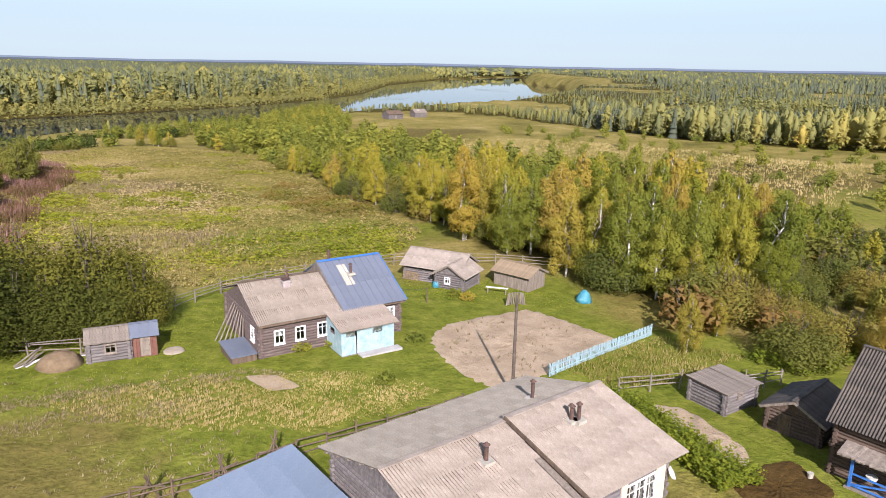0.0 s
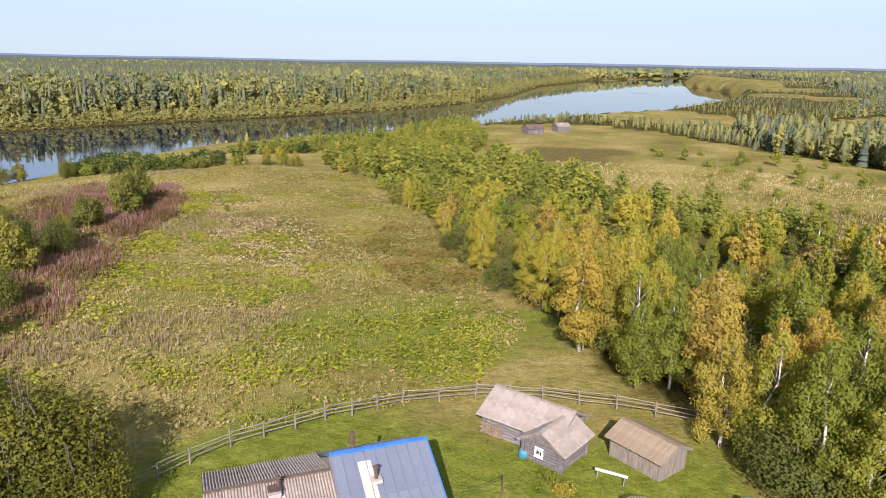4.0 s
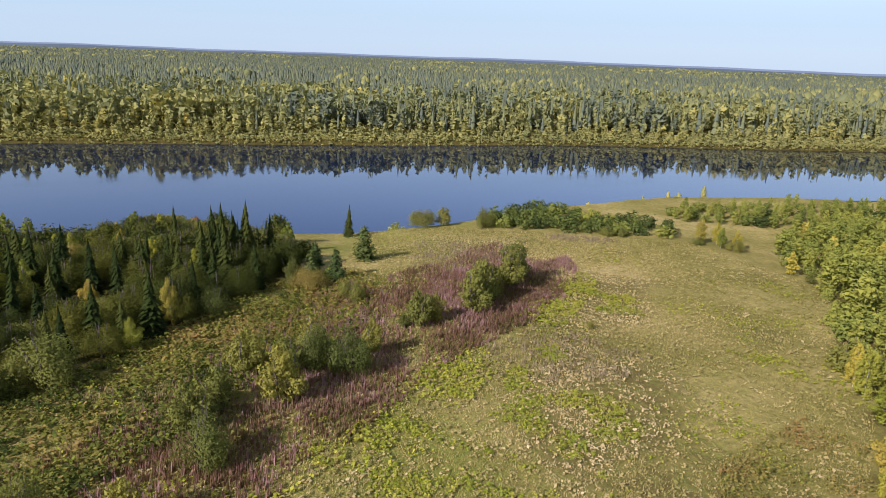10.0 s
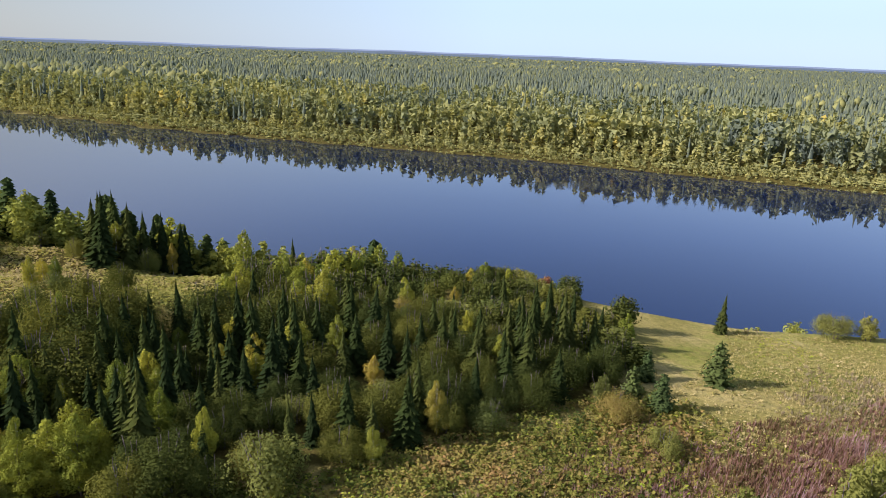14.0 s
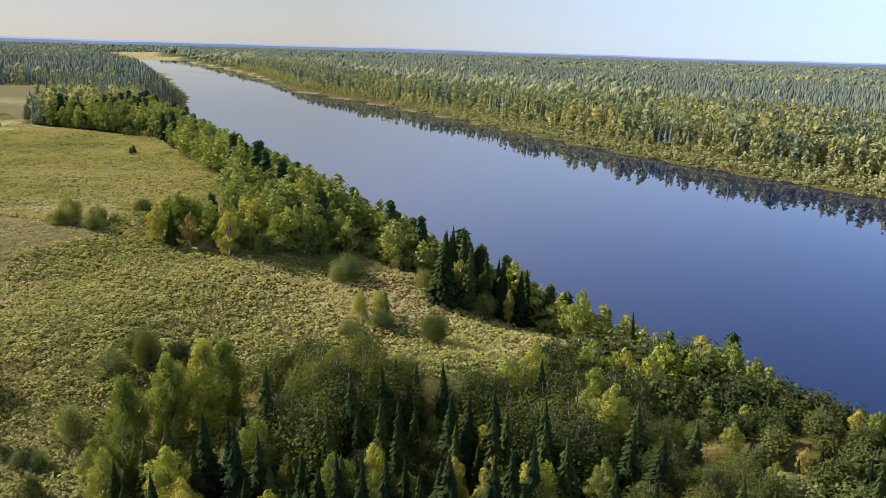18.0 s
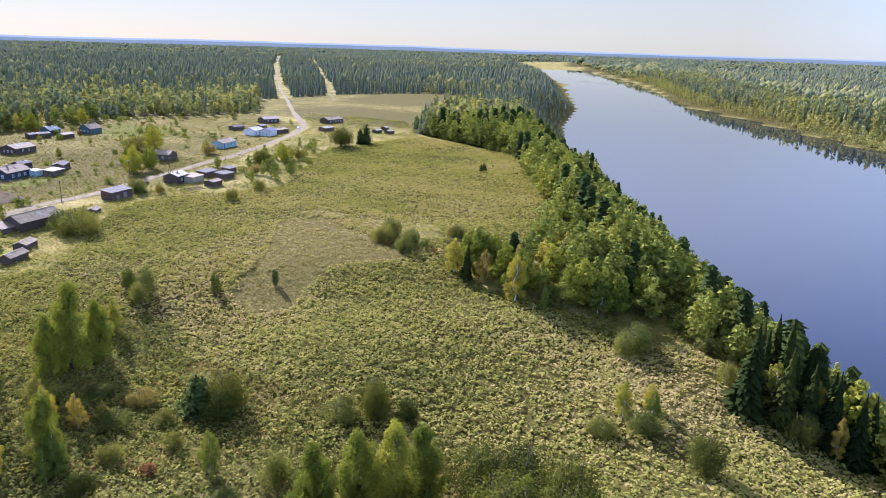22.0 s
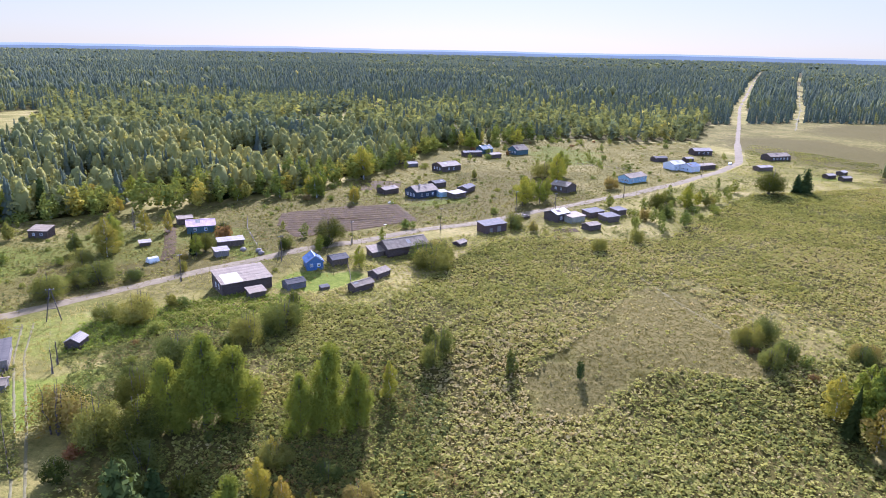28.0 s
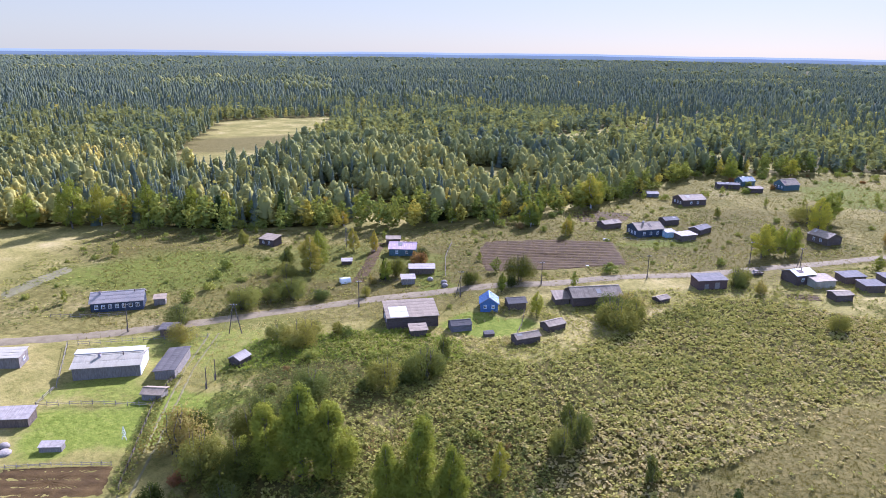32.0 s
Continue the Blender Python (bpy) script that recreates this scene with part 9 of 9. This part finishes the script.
WEEDS = [(-58, 58), (-66, 78), (-80, 104), (-92, 128), (-106, 136), (-120, 130), (-112, 112), (-94, 82), (-87, 60)]
x, y, r = field_points(MEADOW, .55, 61, lambda x, y: (.12 + .88 * ~inside(WEEDS, x, y)) * (.25 + .75 * (patchy(x, y, .09, 3.) + .5 * patchy(x, y, .3, 4.) > -.05)))
tufts("tall_grass", x, y, height(x, y), r.uniform(.2, .5, len(x)), .35, 4, np.clip(.40 + .2 * patchy(x, y, .07, 1.) + .5 * blots(x, y, [(-56, 138, 10, 34, 38, 1.0), (-84, 172, 14, 20, 40, .8), (-34, 100, 6, 20, 30, .6)]) + r.normal(0, .12, len(x)), 0, 1), M["grass_blade"], "tall dry meadow grass with pale seed heads", "grass", 1, 1.3, .5)
x, y, r = field_points(MEADOW, .72, 88, lambda x, y: (.1 + .9 * ~inside(WEEDS, x, y)) * np.clip(.75 + .5 * patchy(x, y, .26, 5.), .15, 1))
leaves("grass_tussocks", x, y, height(x, y), r.uniform(.1, .45, len(x)), r.uniform(.1, .26, len(x)), 4, np.clip(.36 + .16 * patchy(x, y, .07, 1.) + .16 * patchy(x, y, .31, 4.) + .4 * blots(x, y, [(-56, 138, 10, 34, 38, 1.0), (-84, 172, 14, 20, 40, .8), (-34, 100, 6, 20, 30, .6)]) + r.normal(0, .16, len(x)), 0, 1), M["grass_blade"], "uneven tussocks of fading meadow grass", "grass", 27)
HERBS = [(-16, 84, 17, 9, 20, 1.0), (-30, 78, 9, 7, 0, .8), (-8, 93, 6, 7, 0, .9), (-48, 106, 14, 8, 35, .9), (-61, 105, 6, 10, 30, .8), (-52, 128, 6, 10, 35, .8), (-82, 171, 9, 5, 10, .8), (-53, 168, 6, 6, 0, .6), (-38, 104, 8, 6, 0, .7), (-66, 138, 5, 16, 35, .6), (-34, 122, 5, 12, 30, .5)]
x, y, r = field_points(MEADOW, .36, 62, lambda x, y: ~inside(WEEDS, x, y) * np.clip(2.3 * blots(x, y, HERBS) * (.45 + .75 * patchy(x, y, .33, 2.) + .5 * patchy(x, y, .8, 4.)) + .35 * (patchy(x, y, .11, 7.) + .6 * patchy(x, y, .43, 2.) - .45), 0, 1))
leaves("meadow_herbs", x, y, height(x, y), r.uniform(.15, .6, len(x)), r.uniform(.09, .21, len(x)), 5, np.clip(.5 + .2 * patchy(x, y, .2, 3.) + r.normal(0, .22, len(x)), 0, 1), M["herb_leaf"], "patches of broad yellow-green herbs in the meadow", "herbs")
x, y, r = field_points([(-10, 104), (-14, 126), (-24, 152), (-36, 158), (-36, 136), (-26, 116), (-18, 104)], .42, 86, lambda x, y: np.clip(.45 + .7 * patchy(x, y, .25, 3.), 0, 1))
leaves("withered_weeds", x, y, height(x, y), r.uniform(.4, 1.1, len(x)), r.uniform(.1, .22, len(x)), 5, np.clip(.72 + .25 * patchy(x, y, .3, 6.) + r.normal(0, .15, len(x)), 0, 1), M["bramble_leaf"], "withered purplish brown weeds beside the scrub", "weeds", 25)
x, y, r = field_points(FIREWEED, .42, 63, lambda x, y: np.clip(.6 + .7 * patchy(x, y, .16, 5.) + .3 * patchy(x, y, .5, 2.), .06, 1))
tufts("fireweed", x, y, height(x, y), r.uniform(.7, 1.35, len(x)), .18, 4, np.clip(.5 + .3 * patchy(x, y, .2, 6.) + r.normal(0, .2, len(x)), 0, 1), M["fireweed"], "stand of faded fireweed with pinkish brown spikes", "fireweed", 2, .3)
x, y, r = field_points(WEEDS, .44, 64, lambda x, y: np.clip(.8 + .4 * patchy(x, y, .3, 5.), .3, 1))
leaves("tall_weeds", x, y, height(x, y), r.uniform(.3, 1.3, len(x)) * (1 + .4 * patchy(x, y, .25, 1.)), r.uniform(.14, .34, len(x)), 5, np.clip(.44 + .3 * patchy(x, y, .12, 6.) + .22 * patchy(x, y, .4, 2.) + r.normal(0, .2, len(x)), 0, 1), M["bramble_leaf"], "dense tall green and brown weeds", "weeds", 3)
x, y, r = field_points(WEEDS, 1.3, 85, lambda x, y: np.clip(patchy(x, y, .15, 3.) + .2, 0, 1))
leaves("green_weeds", x, y, height(x, y), r.uniform(.9, 1.5, len(x)), r.uniform(.14, .26, len(x)), 5, np.clip(.3 + r.normal(0, .2, len(x)), 0, 1), M["herb_leaf"], "bright green plants among the brown weeds", "weeds", 24)
x, y, r = field_points([(-80.5, 111.2), (-92.7, 114.5), (-103.7, 126.3), (-103.8, 135.2), (-109.9, 140.9), (-113.3, 159.2), (-123.0, 170.2), (-124.3, 183.2), (-117.9, 179.3), (-104.2, 182.2), (-86.2, 165.5), (-81.5, 150.4), (-77.6, 145.9)], .5, 74, lambda x, y: np.clip(.75 + .6 * patchy(x, y, .16, 5.), .1, 1))
tufts("fireweed", x, y, height(x, y), r.uniform(.6, 1.2, len(x)), .18, 4, np.clip(.55 + .3 * patchy(x, y, .2, 6.) + r.normal(0, .2, len(x)), 0, 1), M["fireweed"], "patch of faded fireweed near the bank", "fireweed", 13, .3)
x, y, r = field_points([(-150, 186), (-112, 216), (-100, 224), (-84, 190), (-104, 186), (-112, 160), (-124, 142), (-156, 160)], .95, 75, lambda x, y: .5 + .5 * patchy(x, y, .1, 2.))
tufts("tall_grass", x, y, height(x, y), r.uniform(.25, .6, len(x)), .35, 4, np.clip(.5 + .3 * patchy(x, y, .07, 1.) + r.normal(0, .18, len(x)), 0, 1), M["grass_blade"], "dry grass on the headland above the river", "grass", 14)
x, y, r = field_points([(10, -60), (-16, -108), (-44, -134), (-60, -130), (-40, -88), (-16, -60), (-30, -30), (-8, -40)], 1.2, 76, None)
tufts("tall_grass", x, y, height(x, y), r.uniform(.25, .6, len(x)), .4, 4, np.clip(.3 + .3 * patchy(x, y, .09, 1.) + r.normal(0, .18, len(x)), 0, 1), M["grass_blade"], "green rough grass below the road", "grass", 15)
x, y, r = field_points([(-70, 66), (-84, 90), (-100, 112), (-110, 128), (-100, 140), (-88, 112), (-76, 92)], .9, 65, None)
tufts("dry_weeds", x, y, height(x, y), r.uniform(.8, 1.5, len(x)), .3, 4, r.uniform(0, 1, len(x)), M["fireweed"], "scattered brown seed stalks of tall weeds", "weeds", 4, .4)
x, y, r = field_points(HOG, .6, 66, lambda x, y: np.where(inside(RAVINE, x, y), .3, 1) * np.where(inside(SHORT_GRASS[0], x, y), .04, np.where(inside(SHORT_GRASS[1], x, y), .25, 1.0)) * np.clip(.9 + .5 * patchy(x, y, .09, 8.), .3, 1))
leaves("hogweed_field", x, y, height(x, y), r.uniform(.2, 1.0, len(x)) * (1 + .35 * patchy(x, y, .22, 3.)), r.uniform(.2, .46, len(x)), 4, np.clip(.6 + .2 * patchy(x, y, .06, 2.) + .22 * patchy(x, y, .024, 5.) + .12 * patchy(x, y, .4, 5.) + r.normal(0, .22, len(x)), 0, 1), M["hog_leaf"], "field overgrown with broad-leaved hogweed turning yellow", "weeds", 5)
x, y, r = field_points([(-20, -84), (-40, -92), (-70, -92), (-100, -50), (-96, -20), (-60, -30), (-40, -60), (-24, -66)], .62, 67, lambda x, y: np.clip(.8 + .5 * patchy(x, y, .14, 8.), .2, 1))
leaves("tall_weeds", x, y, height(x, y), r.uniform(.5, 1.3, len(x)), r.uniform(.22, .42, len(x)), 4, np.clip(.36 + .25 * patchy(x, y, .1, 4.) + r.normal(0, .17, len(x)), 0, 1), M["hog_leaf"], "rank dark green weeds below the road", "weeds", 6)
x, y, r = field_points([(-40, -30), (-100, -30), (-128, 14), (-100, 20), (-88, 60), (-60, 58), (-46, 0)], .66, 68, lambda x, y: np.clip(.8 + .4 * patchy(x, y, .14, 8.), .2, 1))
leaves("tall_weeds", x, y, height(x, y), r.uniform(.5, 1.3, len(x)), r.uniform(.2, .4, len(x)), 4, np.clip(.4 + .35 * patchy(x, y, .08, 9.) + r.normal(0, .2, len(x)), 0, 1), M["hog_leaf"], "rough weeds and brambles in the gully", "weeds", 7)
x, y, r = field_points([(-31, 33), (-16, 30), (-4, 38.5), (-5, 44), (-14, 47), (-30, 44)], .16, 69, lambda x, y: np.clip(.05 + 1.3 * np.maximum(blots(x, y, [(-18, 42.5, 7, 1.6, 24, 1.0), (-24, 39.5, 4, 1.8, 20, 1.0), (-22, 34.5, 5, 1.5, 20, .7)]), 0) * (.7 + .6 * patchy(x, y, 1.1, 3.)) + .12 * patchy(x, y, .6, 5.), 0, 1))
tufts("dry_weeds", x, y, height(x, y), r.uniform(.06, .24, len(x)), .14, 4, np.clip(.55 + r.normal(0, .3, len(x)), 0, 1), M["dry_weed"], "faded dry stalks over an old garden bed", "weeds", 8, 1.8, .5)
x, y, r = field_points([(-12.5, 39.5), (-8, 37.8), (-3, 40.5), (0, 44), (-4, 46.5), (-10, 46.5), (-13, 44)], .15, 82, lambda x, y: np.clip(.55 + .5 * patchy(x, y, .7, 2.), .1, 1))
tufts("straw_grass", x, y, height(x, y), r.uniform(.05, .18, len(x)), .14, 4, np.clip(.5 + .2 * patchy(x, y, .9, 3.) + r.normal(0, .22, len(x)), 0, 1), M["grass_blade"], "straw-coloured uncut grass in the yard", "grass", 21, 1.8, .5)
x, y, r = field_points([(9, 48), (18, 56), (24, 52), (17, 46.5), (12, 45)], .26, 70, None)
tufts("tall_grass", x, y, height(x, y), r.uniform(.12, .4, len(x)), .2, 4, np.clip(.22 + .2 * patchy(x, y, .5, 3.) + r.normal(0, .2, len(x)), 0, 1), M["grass_blade"], "tall rough grass along a blue fence", "grass", 9, 1.5, .5)
x, y, r = field_points([(128, -115), (90, -133), (60, -155), (36, -172), (0, -204), (-16, -262), (-34, -370), (-110, -446), (-200, -460), (-212, -372), (-150, -250), (-70, -165), (0, -88), (30, -40)], 1.25, 71, None)
tufts("tall_grass", x, y, height(x, y), r.uniform(.25, .65, len(x)), .45, 4, np.clip(.45 + .35 * patchy(x, y, .05, 1.) + r.normal(0, .2, len(x)), 0, 1), M["short_blade"], "rough dry grass between the village plots", "grass", 10)
x, y, r = field_points([(24, 70), (30, 70), (46, 88), (60, 108), (120, 190), (60, 250), (5, 262), (-20, 262), (25, 180), (45, 130)], 1.5, 72, None)
tufts("tall_grass", x, y, height(x, y), r.uniform(.4, .9, len(x)), .5, 5, np.clip(.6 + .3 * patchy(x, y, .05, 1.) + r.normal(0, .2, len(x)), 0, 1), M["grass_blade"], "rough dry grass beyond the birches", "grass", 11)
x, y, r = field_points([(11.5, 44), (13.2, 42.5), (17.5, 33.5), (14.8, 32.5), (12.4, 38)], .13, 73, None)
leaves("currant_hedge", x, y, height(x, y), r.uniform(.5, 1.3, len(x)), r.uniform(.07, .13, len(x)), 6, np.clip(.15 + r.normal(0, .15, len(x)), 0, 1), M["herb_leaf"], "leafy green currant hedge beside the garden bed", "hedge", 12)
x, y, r = field_points([(0, 52), (2, 58), (8, 61.5), (14, 55), (5.5, 45.5), (1, 48.5)], .75, 77, lambda x, y: .4 + .6 * (patchy(x, y, .9, 3.) > .1))
tufts("plot_weeds", x, y, height(x, y) + .04, r.uniform(.08, .25, len(x)), .12, 5, np.clip(.3 + r.normal(0, .25, len(x)), 0, 1), M["dry_weed"], "sparse withered haulm on the potato plot", "weeds", 16, .9, .5)
x, y, r = field_points([(-32, 40), (-16, 38), (-14, 46), (-20, 52), (-14, 60), (0, 64), (14, 62), (20, 56), (8, 70), (-4, 75), (-20, 62), (-26, 54), (-36, 46)], .32, 78, lambda x, y: .6 + .4 * patchy(x, y, .5, 3.))
tufts("yard_grass", x, y, height(x, y), r.uniform(.05, .16, len(x)), .15, 4, np.clip(.2 + r.normal(0, .15, len(x)), 0, 1), M["herb_leaf"], "short uneven green grass in the yard", "grass", 17, 1.0, .5)

x, y, r = field_points(MEADOW, .7, 79, lambda x, y: np.clip(2.2 * patchy(x, y, .075, 12.) + .8 * patchy(x, y, .31, 2.) - 1.0, 0, 1))
tufts("dry_weeds", x, y, height(x, y), r.uniform(.4, 1.0, len(x)), .25, 5, np.clip(.4 + r.normal(0, .2, len(x)), 0, 1), M["dry_weed"], "patches of brown withered weeds in the meadow", "weeds", 18, .7)
x, y, r = field_points([(-46, 62), (-58, 96), (-74, 124), (-82, 150), (-98, 182), (-92, 184), (-76, 156), (-66, 128), (-50, 100), (-40, 70)], .5, 80, lambda x, y: np.clip(.35 + .9 * patchy(x, y, .17, 2.), 0, 1))
leaves("meadow_herbs", x, y, height(x, y), r.uniform(.3, .8, len(x)), r.uniform(.14, .3, len(x)), 4, np.clip(.62 + r.normal(0, .2, len(x)), 0, 1), M["herb_leaf"], "yellow-green broad herbs beside the fireweed", "herbs", 19)
x, y, r = field_points([(-104, 96), (-96, 84), (-86, 92), (-84, 110), (-92, 118), (-104, 140), (-116, 136)], .6, 81, lambda x, y: np.clip(.6 + .6 * patchy(x, y, .2, 3.), 0, 1))
leaves("tall_weeds", x, y, height(x, y), r.uniform(.4, 1.1, len(x)), r.uniform(.16, .34, len(x)), 5, np.clip(.5 + .2 * patchy(x, y, .3, 3.) + r.normal(0, .2, len(x)), 0, 1), M["bramble_leaf"], "rank green and brown weeds beside the gully", "weeds", 20)

x, y, r = field_points(SHORT_GRASS[0], .55, 83, None)
tufts("short_grass", x, y, height(x, y), r.uniform(.1, .3, len(x)), .3, 4, np.clip(.18 + .2 * patchy(x, y, .12, 1.) + r.normal(0, .18, len(x)), 0, 1), M["short_blade"], "short brownish grass in a gap among weeds", "grass", 22, 1.0)

x, y, r = field_points([(-22, -84), (-40, -100), (-44, -124), (-66, -146), (-84, -168), (-100, -186), (-128, -172), (-108, -172), (-92, -165), (-80, -122), (-72, -96), (-58, -88), (-60, -60)], .75, 84, lambda x, y: (blots(x, y, [(-50, -110, 13, 9, 40, 1.0)]) < .3) * np.clip(.8 + .5 * patchy(x, y, .14, 8.), .2, 1))
leaves("tall_weeds", x, y, height(x, y), r.uniform(.3, .8, len(x)), r.uniform(.2, .4, len(x)), 4, np.clip(.6 + .25 * patchy(x, y, .1, 4.) + r.normal(0, .17, len(x)), 0, 1), M["hog_leaf"], "broad weeds growing up to the village sheds", "weeds", 23)
x, y, r = field_points([(-6, -66), (-20, -82), (-34, -94), (-50, -97), (-57, -87), (-46, -73), (-32, -70), (-22, -58), (-14, -50)], .5, 87, lambda x, y: np.clip(.8 + .4 * patchy(x, y, .3, 3.), 0, 1))
leaves("nettle_bed", x, y, height(x, y), r.uniform(.5, 1.2, len(x)), r.uniform(.14, .3, len(x)), 5, np.clip(.12 + .12 * patchy(x, y, .2, 3.) + r.normal(0, .12, len(x)), 0, 1), M["herb_leaf"], "rank green nettles below the roadside house", "weeds", 26)
x, y, r = field_points([(128, -115), (90, -133), (60, -155), (36, -172), (0, -204), (-16, -262), (-60, -290), (-150, -250), (-70, -165), (0, -88), (30, -40), (70, -30), (110, -70)], 1.15, 89, lambda x, y: np.clip(.55 + .6 * patchy(x, y, .16, 3.) + .4 * patchy(x, y, .5, 5.), 0, 1) * ~inside(PLOUGHED, x, y) * (line_dist(x, y, ROAD)[0] > 3.5))
leaves("rough_pasture", x, y, height(x, y), r.uniform(.15, .6, len(x)), r.uniform(.16, .42, len(x)), 3, np.clip(.2 + .2 * patchy(x, y, .06, 1.) + .2 * patchy(x, y, .3, 4.) + r.normal(0, .18, len(x)), 0, 1), M["hog_leaf"], "hummocky rough pasture between the houses", "grass", 28)
x, y, r = field_points([(-39, -10), (-25, -24.5), (-17, -32.5), (-12.6, -37.8), (-8.6, -44), (-6.6, -43), (-10.6, -36), (-15, -30.2), (-23, -22), (-36, -8.6)], .4, 90, None)
leaves("fence_weeds", x, y, height(x, y), r.uniform(.3, 1.1, len(x)), r.uniform(.12, .26, len(x)), 5, np.clip(.25 + r.normal(0, .18, len(x)), 0, 1), M["hog_leaf"], "dark weeds grown up along the board fence", "weeds", 29)
for poly, seed in ((RAVINE, 101), ([(-142, 12), (-128, 5), (-112, 3), (-104, 12), (-102, 30), (-118, 40), (-142, 38)], 107), ([(-181, -38), (-190, -35), (-208, -29), (-223, -18), (-209, -5), (-189, -9), (-182, -23)], 102)):
    x, y, r = field_points(poly, .62, seed, lambda x, y: np.clip(.85 + .4 * patchy(x, y, .2, 4.), .25, 1))
    leaves("brambles", x, y, height(x, y), r.uniform(.5, 1.3, len(x)), r.uniform(.14, .32, len(x)), 5, np.clip(.55 + .3 * patchy(x, y, .13, 5.) + r.normal(0, .22, len(x)), 0, 1), M["bramble_leaf"], "tangled brown brambles and weeds on the slope", "weeds", seed)
x, y, r = field_points([(24, 51), (26.5, 47.9), (30.5, 49), (36, 55), (29, 58.5)], .3, 103, None)
leaves("nettle_bed", x, y, height(x, y), r.uniform(.4, 1.2, len(x)), r.uniform(.1, .2, len(x)), 6, np.clip(.1 + r.normal(0, .1, len(x)), 0, 1), M["herb_leaf"], "rank green nettles at the edge of the yard", "weeds", 103)
x, y, r = field_points([(-17.5, 45.6), (-12.4, 43.8), (-4.9, 41.4), (-6.1, 38.9), (-15.3, 37.5), (-25, 40.3)], .12, 104, lambda x, y: np.clip(.1 + .8 * (np.sin((x - y) * 6.4) > .1) * (.55 + .6 * patchy(x, y, .8, 2.)), 0, 1))
tufts("potato_haulm", x, y, height(x, y), r.uniform(.08, .3, len(x)), .13, 4, np.clip(.46 + .2 * patchy(x, y, .5, 4.) + r.normal(0, .22, len(x)), 0, 1), M["grass_blade"], "withered pale potato haulm in rows", "weeds", 104, 1.2, .6)
x, y, r = field_points([(-84, -168), (-100, -180), (-128, -174), (-150, -182), (-178, -226), (-204, -276), (-272, -314), (-300, -400), (-240, -470), (-205, -345), (-155, -256), (-108, -200)], .95, 105, lambda x, y: np.clip(.6 + .6 * patchy(x, y, .13, 3.) + .3 * patchy(x, y, .5, 5.), .1, 1) * (line_dist(x, y, ROAD)[0] > 4))
leaves("rough_pasture", x, y, height(x, y), r.uniform(.2, .8, len(x)), r.uniform(.16, .4, len(x)), 4, np.clip(.3 + .25 * patchy(x, y, .08, 1.) + r.normal(0, .18, len(x)), 0, 1), M["hog_leaf"], "rank olive weeds between the road and the field", "weeds", 105)
x, y, r = field_points([(-20, -46), (-9, -52), (-9, -66), (-22, -78), (-44, -62), (-50, -42), (-36, -27), (-25, -36)], .5, 106, lambda x, y: np.clip(.75 + .4 * patchy(x, y, .3, 3.), .1, 1))
leaves("rank_weeds", x, y, height(x, y), r.uniform(.4, 1.1, len(x)), r.uniform(.14, .3, len(x)), 5, np.clip(.12 + .12 * patchy(x, y, .2, 3.) + r.normal(0, .14, len(x)), 0, 1), M["hog_leaf"], "rank dark green weeds round a small hut", "weeds", 106)
